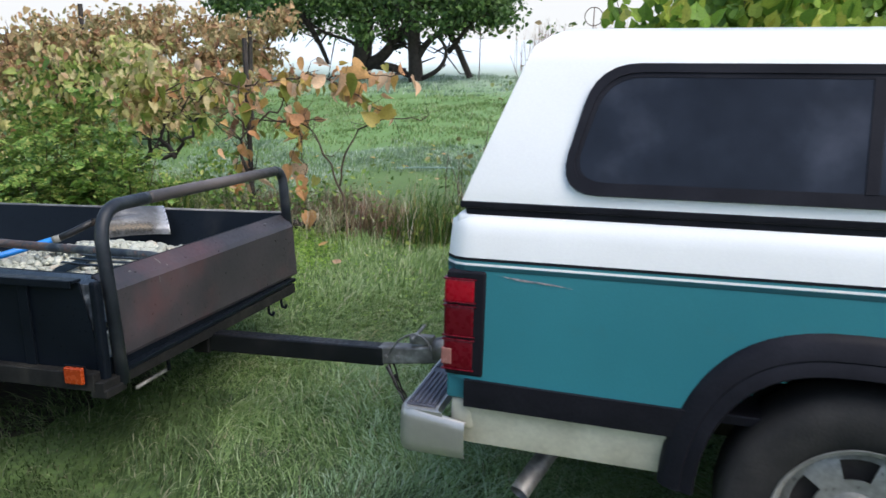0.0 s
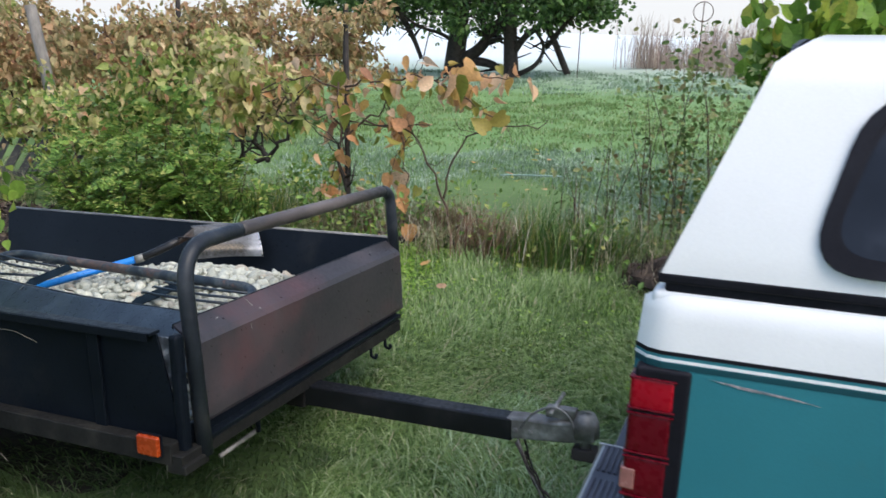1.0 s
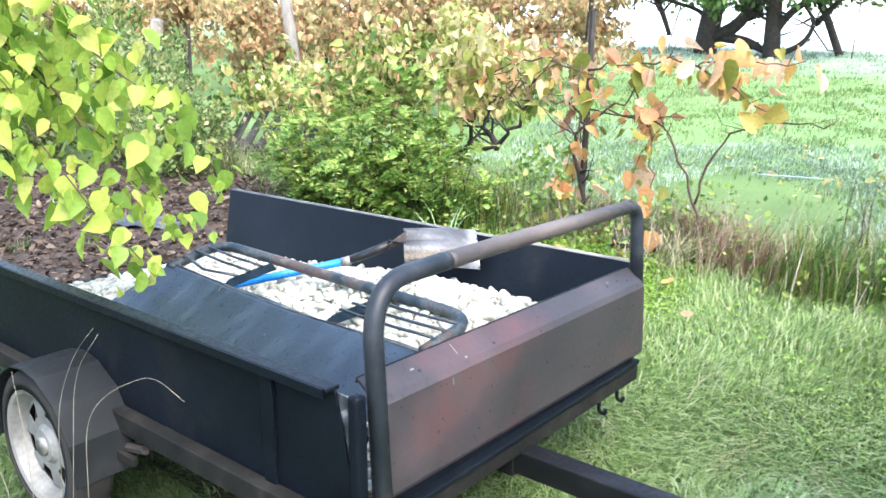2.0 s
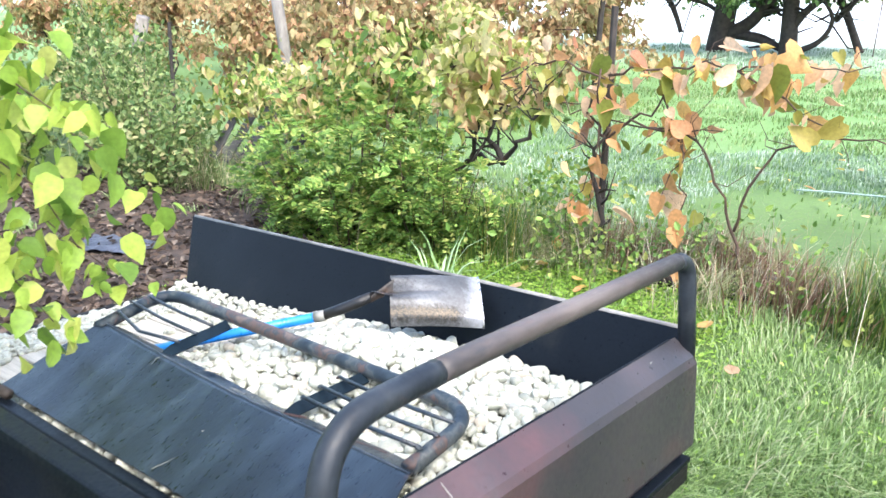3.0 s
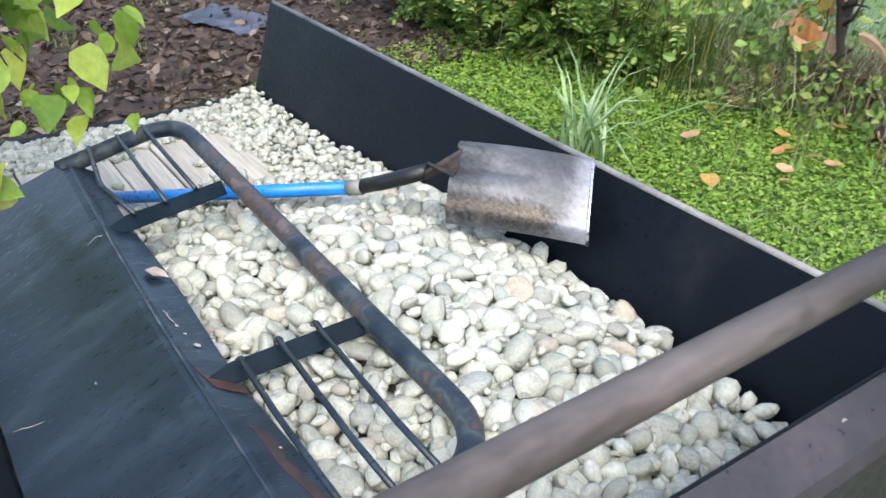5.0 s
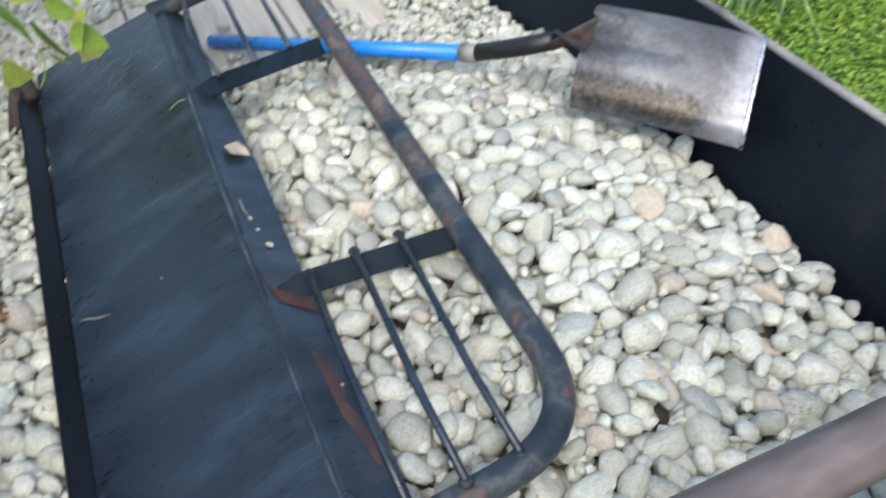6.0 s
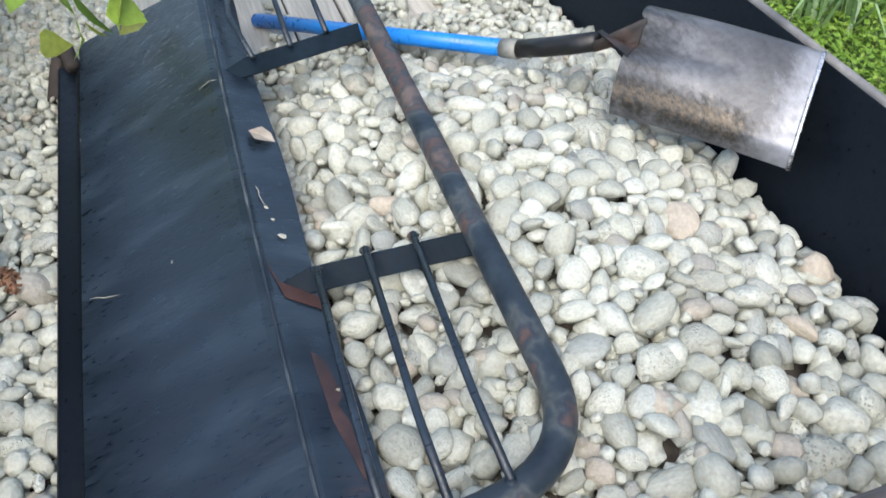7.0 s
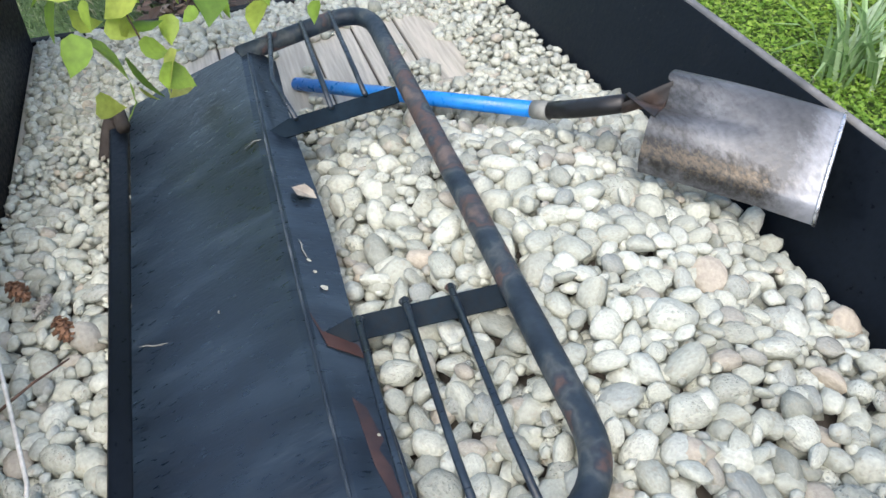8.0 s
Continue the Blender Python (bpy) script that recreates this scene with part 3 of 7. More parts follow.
def wheel(parent, cx, cy, cz, tyre_r, rim_r, half, out, rim_mat, holes, prefix="wheel"):
    """A road wheel on a cross axle; out: the side (+1, -1) that its face shows to."""
    hub = new(prefix)
    hub.parent = parent
    hub.matrix_basis = pose(cx, cy, cz)
    put = lambda a, b, h: Vector((a, h * out, b))
    prof = [(rim_r - 0.005, -half * 0.8), (rim_r + 0.02, -half), (tyre_r - 0.035, -half), (tyre_r - 0.008, -half * 0.82), (tyre_r, -half * 0.5),
            (tyre_r, half * 0.5), (tyre_r - 0.008, half * 0.82), (tyre_r - 0.035, half), (tyre_r - 0.06, half * 1.02), (rim_r + 0.02, half), (rim_r - 0.005, half * 0.8)]
    v, fs = lathe(prof, 64, put)
    part("tyre", (v, fs), M_TYRE, hub, "worn black rubber tyre", smooth=True)
    bm = bmesh.new()
    rings = [(0.022, half * 0.55), (0.05, half * 0.55), (0.065, half * 0.3), (rim_r * 0.5, half * 0.36), (rim_r * 0.76, half * 0.3), (rim_r * 0.87, half * 0.12),
             (rim_r * 0.93, half * 0.62), (rim_r * 0.98, half * 0.85), (rim_r + 0.008, half * 0.92)]
    n = holes * 8
    grid = [[bm.verts.new(put(r * math.cos(2 * math.pi * k / n), r * math.sin(2 * math.pi * k / n), h)) for k in range(n)] for r, h in rings]
    for i in range(len(rings) - 1):
        for k in range(n):
            if i == 3 and k % 8 in (0, 1, 2, 3):
                continue
            bm.faces.new((grid[i][k], grid[i][(k + 1) % n], grid[i + 1][(k + 1) % n], grid[i + 1][k]))
    bm.faces.new(grid[0])
    bmesh.ops.recalc_face_normals(bm, faces=bm.faces)
    bmesh.ops.solidify(bm, geom=bm.faces[:], thickness=0.004)
    part("rim", bm, rim_mat, hub, smooth=True)
    part("hub_cap", lathe([(0.0, half * 0.8), (0.03, half * 0.78), (0.036, half * 0.5), (0.0, half * 0.5)], 20, put), M_GALV, hub, smooth=True)
    part("brake_drum", lathe([(0.0, half * 0.05), (rim_r * 0.75, half * 0.05), (rim_r * 0.75, -half * 0.7), (0.0, -half * 0.7)], 24, put), M_TPOST, hub)
    return hub


def build_trailer():
    t = thing("utility_trailer", TRAILER, "black steel utility trailer with front pipe hoop, loaded with pebbles", "trailer")
    # frame
    part("side_rail", box(-2.45, 0.0, 0.0, 0.045, -0.048, 0.018, 0.004), M_RAIL, t, "dirty brown steel frame rail")
    part("side_rail", box(-2.45, 0.0, 1.40, 1.445, -0.075, -0.006, 0.004), M_RAIL, t)
    part("front_rail", prism([(0.0, -0.05), (1.445, -0.07), (1.445, -0.02), (0.0, -0.012)], 0.038, lambda a, b, c: Vector((0.002 + c, a, b)), 0.003), M_RAIL, t)
    part("front_lip", box(0.012, 0.044, 0.09, 1.45, -0.012, 0.005, 0.003), M_BLACK, t)
    part("panel_gap", prism([(0.0, -0.015), (0.018, -0.015), (0.014, 0.05), (0.0, 0.05)], 1.36, lambda a, b, c: Vector((a - 0.012 * (1 - c / 1.36), 0.09 + c, b))), M_BLACK, t)
    part("rear_rail", box(-2.49, -2.452, 0.0, 1.445, -0.075, 0.006, 0.004), M_RAIL, t)
    for x in (-0.7, -1.37, -2.0):
        part("cross_member", box(x - 0.025, x + 0.025, 0.047, 1.398, -0.085, -0.03, 0.003), M_RAIL, t)
    for i in range(10):
        y = 0.057 + i * 0.1338
        part("floor_plank", box(-2.44, -0.005, y, y + 0.128, -0.024, 0.001 + 0.003 * (i % 3), 0.004), M_WOOD, t, "pale weathered floor board" if i == 0 else "")
    # near side
    wall = prism([(-2.45, -0.03), (0.0, -0.03), (-0.012, 0.12), (-0.058, 0.338), (-2.47, 0.338)], 0.008, lambda a, b, c: Vector((a, 0.046 + c, b)), 0.0015)
    part("side_wall", wall, M_BLACK, t, "black sheet steel side with a folded top edge")
    part("wall_flange", box(-2.47, -0.06, 0.022, 0.066, 0.338, 0.349, 0.003), M_BLACK, t)
    part("flange_lip", box(-2.47, -0.07, 0.018, 0.023, 0.322, 0.348, 0.0015), M_BLACK, t)
    for x in (-0.3, ):
        part("wall_rib", box(x - 0.022, x + 0.022, 0.034, 0.046, -0.02, 0.32, 0.003), M_BLACK, t)
    # far side, flaring outwards
    def far_place(a, b, c):
        return Vector((a, 1.452 + b * 0.5 + c, b))
    part("side_wall", prism([(-2.43, 0.0), (-0.005, 0.0), (-0.075, 0.312), (-2.56, 0.312)], 0.018, far_place, 0.003), M_BLACK, t, "black flared steel side")
    part("top_edge", tube([(-2.55, 1.452 + 0.156 + 0.009, 0.3125), (-0.08, 1.452 + 0.156 + 0.009, 0.3125)], 0.0085, 8), M_SKYEDGE, t, "pale grey top edge with the sky's reflection in its colour", smooth=True)
    # front panel with a folded-back top
    prof = [(0.026, 0.014), (0.03, 0.026), (0.022, 0.266), (0.010, 0.284), (-0.048, 0.326), (-0.054, 0.322), (0.002, 0.279), (0.014, 0.262), (0.022, 0.014)]

    def panel_place(a, b, c):
        # the near end sits a little further back and higher than the far end
        s = 1 - c / 1.37
        return Vector((a - 0.014 * s, 0.125 + c, b + 0.018 * s))
    part("front_panel", prism(prof, 1.37, panel_place), M_PANEL, t, "faded purplish black front panel with rubbed paint")
    for y, z, w, h in ((0.46, 0.300, 0.003, 0.022), (0.475, 0.288, 0.010, 0.003), (0.28, 0.305, 0.016, 0.002), (1.30, 0.311, 0.012, 0.002), (0.40, 0.24, 0.002, 0.02)):
        def scratch_place(a, b, c):
            zz = z + b
            x = 0.031 - 0.033 * (zz - 0.026) if zz < 0.266 else 0.0225 - 0.67 * (zz - 0.266) if zz < 0.284 else 0.0105 - 1.38 * (zz - 0.284)
            return panel_place(x + 0.0012 + c, zz, y + a - 0.125)
        part("scratch", prism([(0, 0), (w, 0.1 * h), (w * 0.8, h), (w * 0.2, h * 0.9)], 0.0012, scratch_place), M_FERRULE, t, "pale scratch")
    part("panel_edge", prism([(-0.056, 0.312), (-0.050, 0.312), (-0.048, 0.3285), (-0.054, 0.3285)], 1.34, panel_place, 0.002), M_BLACK, t)
    part("corner_post", box(-0.012, 0.024, 0.036, 0.074, -0.06, 0.345, 0.012, 3), M_BLACK, t)
    part("corner_gusset", prism([(-0.062, 0.33), (-0.008, 0.33), (-0.006, 0.0), (-0.022, 0.0)], 0.004, lambda a, b, c: Vector((a, 0.0565 + c, b)), 0.001), M_FLAKED, t, "pale bare steel corner with flaking paint")
    part("corner_foot", box(-0.02, 0.05, 0.0, 0.11, -0.072, -0.04, 0.006), M_RAIL, t)
    middle = (-0.043, 0.85, 0.567)
    hoop = fillet([(0.034, 0.110, -0.05), (0.0, 0.114, 0.590), (-0.026, 0.42, 0.581), middle], 0.14, 10)[:-1] + fillet([middle, (-0.046, 1.542, 0.552), (-0.014, 1.508, 0.24)], 0.08, 10)[1:]
    one = next(k for k, p in enumerate(hoop) if p.y > 0.40)
    two = max(k for k, p in enumerate(hoop) if p.y < 1.47 and p.z > 0.5)
    rail = part("hoop_rail", tube(hoop[one:two + 1], 0.0245, 20), M_HOOP, t, "hoop pipe with its paint rubbed to brown-grey primer", smooth=True)
    part("painted_bend", tube(hoop[:one + 1], 0.0247, 20), M_HOOPDARK, rail, "bend and leg still painted black", smooth=True)
    part("painted_bend", tube(hoop[two:], 0.0247, 20), M_HOOPDARK, rail, "bend and leg still painted black", smooth=True)
    for y in (0.45, 1.2):
        part("gusset", box(-0.03, 0.0, y, y + 0.03, 0.0, 0.25, 0.003), M_BLACK, t)
    # hooks and bracket under the front
    for y in (1.2, 1.33):
        part("rope_hook", tube(fillet([(0.02, y, -0.06), (0.02, y, -0.115), (0.045, y, -0.12), (0.045, y, -0.1)], 0.015, 4), 0.007, 8), M_BLACK, t, smooth=True)
    part("rope_hook", tube([(0.012, 0.405, -0.05), (0.012, 0.405, -0.112)], 0.008, 8), M_BLACK, t, smooth=True)
    part("latch_rod", tube([(0.0, 0.41, -0.112), (-0.005, 0.22, -0.118)], 0.008, 8), M_GALV, t, "pale steel rod", smooth=True)
    # lamps
    part("marker_lamp", box(-0.113, -0.033, -0.018, 0.0, -0.02, 0.042, 0.006, 3), M_AMBER, t, "amber plastic marker lamp")
    part("lamp_base", box(-0.118, -0.028, -0.004, 0.002, -0.025, 0.047, 0.001), M_BLACK, t)
    # drawbar and coupler
    part("drawbar", box(-0.5, 0.82, 0.685, 0.757, -0.128, -0.05, 0.006), M_DRAWBAR, t, "worn black square steel drawbar")
    part("drawbar_collar", box(-0.06, 0.02, 0.676, 0.766, -0.137, -0.041, 0.006), M_RAIL, t)
    coup = part("coupler", prism([(0.80, -0.046), (0.96, -0.04), (1.03, -0.03), (1.07, -0.03), (1.095, -0.05), (1.095, -0.092), (1.0, -0.104), (0.80, -0.122)], 0.066,
                                 lambda a, b, c: Vector((a, 0.688 + c, b)), 0.007), M_GALV, t, "grimy galvanised ball coupler")
    part("coupler_dome", lathe([(0.0, 0.02), (0.03, 0.014), (0.043, -0.012), (0.045, -0.06), (0.0, -0.06)], 20, lambda a, b, h: Vector((1.06 + a, 0.721 + b, -0.02 + h))), M_GALV, coup, smooth=True)
    part("latch_lever", box(0.93, 1.03, 0.702, 0.738, -0.03, 0.006, 0.004), M_GALV, coup, "pale latch lever")
    part("latch_pin", tube([(0.965, 0.64, 0.012), (0.965, 0.80, 0.02)], 0.007, 8), M_GALV, coup, smooth=True)
    part("wire_loop", tube(fillet([(0.86, 0.66, -0.06), (0.9, 0.655, 0.0), (0.97, 0.66, 0.035), (1.02, 0.67, 0.0), (1.04, 0.66, -0.05)], 0.03, 4), 0.004, 6), M_GALV, coup, smooth=True)
    part("hitch_mount", box(1.02, 1.2, 0.69, 0.75, -0.16, -0.12, 0.006), M_TPOST, t, "black ball mount")
    part("hitch_ball", tube([(1.06, 0.72, -0.125), (1.06, 0.72, -0.07)], 0.018, 12), M_CHROME, t, smooth=True)
    for k, (dy, sag) in enumerate(((-0.02, 0.2), (0.03, 0.3), (0.0, 0.26))):
        pts = [Vector((0.84 + 0.4 * s, 0.69 + dy - 0.05 * s, -0.12 - sag * 4 * s * (1 - s))) for s in [i / 18 for i in range(19)]]
        if k == 1:
            shapes = []
            for n, (p, q) in enumerate(zip(pts, pts[1:])):
                c, way = (p + q) / 2, (q - p).normalized()
                flat = Vector((0, 1, 0)) if n % 2 else way.cross(Vector((0, 1, 0))).normalized()
                loop = [c + way * math.cos(a) * (q - p).length * 0.72 + flat * math.sin(a) * 0.011 for a in [2 * math.pi * m / 12 for m in range(13)]]
                shapes.append(tube(loop, 0.0036, 6, caps=False))
            part("safety_chain", joined(*shapes), M_TPOST, t, "hanging steel safety chain", smooth=True)
        else:
            part("lighting_cable", tube([p + Vector((0, 0.008 * math.sin(9 * m), 0)) for m, p in enumerate(pts)], 0.0042, 6), M_GALV if k else M_TPOST, t, "hanging lighting cable", smooth=True)
    for x in (0.835, 0.885):
        part("bolt", lathe([(0.0, 0.008), (0.009, 0.006), (0.009, 0.0), (0.0, 0.0)], 6, lambda a, b, h: Vector((x + a, 0.683 - h, -0.084 + b))), M_GALV, coup)
    # fenders and wheels
    cx, cz = -1.25, -0.129
    arc = [(cx + 0.277 * math.cos(radians(a)), cz + 0.277 * math.sin(radians(a))) for a in (-8, 20, 48, 72, 90, 108, 132, 160, 188)]
    rim_arc = [(cx + (a - cx) * 0.982, cz + (b - cz) * 0.982) for a, b in arc[::-1]]
    for y0, side in ((0.044, -1), (1.548, 1)):
        part("fender", prism(arc + rim_arc, 0.205, lambda a, b, c: Vector((a, y0 + side * c, b))), M_FENDER, t, "dull dusty black bent steel fender")
        wheel(t, cx, y0 + side * 0.125, cz, 0.257, 0.186, 0.07, side, M_RIM, 6)
    part("fender_brace", box(-0.985, -0.90, -0.02, 0.0, -0.13, -0.10, 0.004), M_RAIL, t)
    part("axle", tube([(cx, -0.03, cz), (cx, 1.63, cz)], 0.025, 10), M_TPOST, t, smooth=True)
    for y in (0.02, 1.42):
        part("leaf_spring", tube([(-1.62, y, -0.08), (-1.25, y, -0.16), (-0.88, y, -0.08)], 0.015, 6), M_TPOST, t)
    return t


build_trailer()


# ---- steel rack lying in the trailer ----
def build_rack():
    t = thing("steel_rack", TRAILER, "black steel plate with welded bent pipe guard, lying on pebbles", "rack")
    bm = bmesh.new()
    rows = []
    # left edge, ridge and right edge, from the front to the rear
    ridge = lambda s: Vector((-0.28 - 1.39 * s, 0.628 + 0.026 * s * s, 0.193 + 0.042 * s * s + 0.003 * math.sin(9 * s)))
    for i in range(25):
        s = i / 24
        a = Vector((-0.2 - 1.58 * s, 0.347 + 0.006 * s - 0.003 * math.sin(5 * s), 0.088 - 0.008 * s))
        b = ridge(s)
        c = Vector((-0.31 - 1.34 * s, 0.708 + 0.004 * math.sin(14 * s), 0.158 + 0.045 * s * s + 0.004 * math.sin(11 * s)))
        rows.append([bm.verts.new(p) for p in (a, a.lerp(b, 0.5) + Vector((0, 0, 0.003 * math.sin(7 * s))), a.lerp(b, 0.96), b.lerp(c, 0.12), b.lerp(c, 0.55), c)])
    for p, q in zip(rows, rows[1:]):
        for k in range(5):
            bm.faces.new((p[k], p[k + 1], q[k + 1], q[k]))
    bmesh.ops.recalc_face_normals(bm, faces=bm.faces)
    bmesh.ops.solidify(bm, geom=bm.faces[:], thickness=0.005)
    part("plate", bm, M_PLATE, t, "black plate with rusty rubs and a folded edge", smooth=True, angle=20)
    part("worn_edge", tube([(-0.2 - 1.58 * i / 24, 0.347 + 0.006 * i / 24 - 0.003 * math.sin(5 * i / 24), 0.089 - 0.008 * i / 24) for i in range(25)], 0.0018, 6), M_WORN, t, "rubbed bare steel edge")
    part("worn_fold", tube([ridge(i / 24) + Vector((0, 0.002, 0.0022)) for i in range(25)], 0.0026, 6), M_WORN, t, "rubbed fold line")
    part("edge_bar", box(-1.72, -0.2, 0.300, 0.345, 0.012, 0.072, 0.008, 3), M_BLACK, t)
    part("bracket", tube(fillet([(-1.68, 0.34, 0.085), (-1.77, 0.325, 0.10), (-1.765, 0.295, 0.05), (-1.66, 0.28, 0.02)], 0.03, 5), 0.017, 8), M_TPOST, t, "bent dark bracket", smooth=True)
    pipe = fillet([(-1.66, 0.635, 0.228), (-1.765, 0.962, 0.25), (-1.0, 0.953, 0.222)], 0.13, 8)[:-1] + fillet([(-1.0, 0.953, 0.222), (-0.325, 0.945, 0.214), (-0.305, 0.65, 0.19)], 0.14, 10)[1:]
    part("guard_pipe", tube(pipe, 0.0215, 18), M_PIPE, t, "bent guard pipe with rusty patches", smooth=True)
    for x0, x1, z0, z1 in ((-1.318, -1.366, 0.213, 0.222), (-0.752, -0.722, 0.186, 0.21)):
        a, b = Vector((x0, 0.648, z0)), Vector((x1, 0.935, z1))
        way = (b - a).normalized()
        side = Vector((1, 0, -0.75)).normalized()
        nrm = way.cross(side).normalized()
        def strap(u, v, c):
            return a + way * u + side * v + nrm * c
        part("strap", prism([(0, -0.004), (0.05, -0.019), ((b - a).length, -0.019), ((b - a).length, 0.019), (0.04, 0.019), (0, 0.006)], 0.006, strap, 0.001), M_STRAP, t, "flat steel strap, torn at the plate")
    for x0, y0, x1, y1 in ((-0.73, 0.706, -0.311, 0.694), (-0.746, 0.782, -0.319, 0.767), (-0.752, 0.857, -0.326, 0.842)):
        ends = [Vector((x0, y0, 0.226)), Vector((x0 * 0.65 + x1 * 0.35, y0 - 0.006, 0.221)), Vector((x0 * 0.3 + x1 * 0.7, y1 + 0.002, 0.223)), Vector((x1, y1, 0.226))]
        part("rod", tube(ends, 0.0058, 8), M_PLATE, t, "thin rusty rod", smooth=True)
        for e in (ends[0], ends[-1]):
            part("weld", lathe([(0.0, 0.007), (0.006, 0.005), (0.010, 0.0), (0.0, -0.004)], 8, lambda a, b, h: e + Vector((a, b, h - 0.003))), M_PIPE, t, smooth=True)
    for k, (x0, y0, x1, y1) in enumerate(((-1.315, 0.712, -1.673, 0.714), (-1.333, 0.788, -1.707, 0.792), (-1.36, 0.865, -1.738, 0.866))):
        bend = [Vector((-1.506, 0.691, 0.234))] if k == 0 else [Vector((x0 * 0.5 + x1 * 0.5, y0 + 0.003, 0.243))]
        part("rod", tube([Vector((x0, y0, 0.238)), *bend, Vector((x1, y1, 0.262))], 0.0058, 8), M_PLATE, t, "thin rusty rod", smooth=True)
    part("rust_patch", prism([(-0.62, 0.668), (-0.50, 0.672), (-0.41, 0.69), (-0.42, 0.703), (-0.52, 0.698), (-0.60, 0.684)], 0.0008, lambda a, b, c: Vector((a, b, 0.2035 + c - (b - 0.628) * 0.44))), mat("faded_primer_red", [(0, (0.02, 0.014, 0.015)), (0.5, (0.045, 0.024, 0.022)), (1, (0.075, 0.04, 0.033))], 24, 0.55), t, "reddish primer showing through")
    for sx, sy, sr in ((-0.86, 0.676, 0.006), (-0.93, 0.664, 0.004), (-0.90, 0.668, 0.003), (-0.55, 0.69, 0.0025), (-1.12, 0.60, 0.003)):
        sz = 0.2035 - (sy - 0.636) * (0.47 if sy > 0.636 else -0.37)
        part("paint_speck", prism([(sr * (1 + 0.3 * math.sin(3 * k)) * math.cos(k * 0.785), sr * (1 + 0.3 * math.cos(2 * k)) * math.sin(k * 0.785)) for k in range(8)], 0.0008, lambda a, b, c: Vector((sx + a, sy + b, sz + c - b * 0.65))), M_CREAM, t, "small white speck")
    part("rust_rub", prism([(-0.80, 0.640), (-0.755, 0.652), (-0.728, 0.70), (-0.70, 0.704), (-0.722, 0.655)], 0.001, lambda a, b, c: Vector((a, b, 0.2045 + c - (b - 0.628) * 0.44))), M_RUST, t, "red rust where the strap is torn")
    # thin scratches down to bare metal, and a welt where each strap tore
    for x, y, dx, dy in ((-1.70, 0.47, 0.02, 0.06), (-0.92, 0.36, 0.03, 0.05), (-1.29, 0.60, -0.02, 0.09), (-0.62, 0.45, 0.004, 0.012), (-0.98, 0.655, 0.05, 0.006), (-0.90, 0.50, 0.01, 0.003)):
        def on_plate(px, py):
            s = min(1.0, max(0.0, (-0.2 - px) / 1.5))
            f = (py - 0.35) / 0.28
            return 0.088 - 0.008 * s + f * (0.105 + 0.05 * s * s) if py < 0.628 else 0.193 + 0.042 * s * s - (py - 0.628) * 0.44
        way = Vector((dx, dy, 0)).normalized()
        wide = Vector((-way.y, way.x, 0)) * 0.0011
        run = [Vector((x, y, 0)) + Vector((dx, dy, 0)) * k / 4 + wide * 1.5 * math.sin(k * 2) for k in range(5)]
        part("scratch", tube([Vector((p.x, p.y, on_plate(p.x, p.y) + 0.0068)) for p in run], [0.0004, 0.0011, 0.0012, 0.001, 0.0003], 5), M_FERRULE, t, "thin pale scratch")
    return t


build_rack()


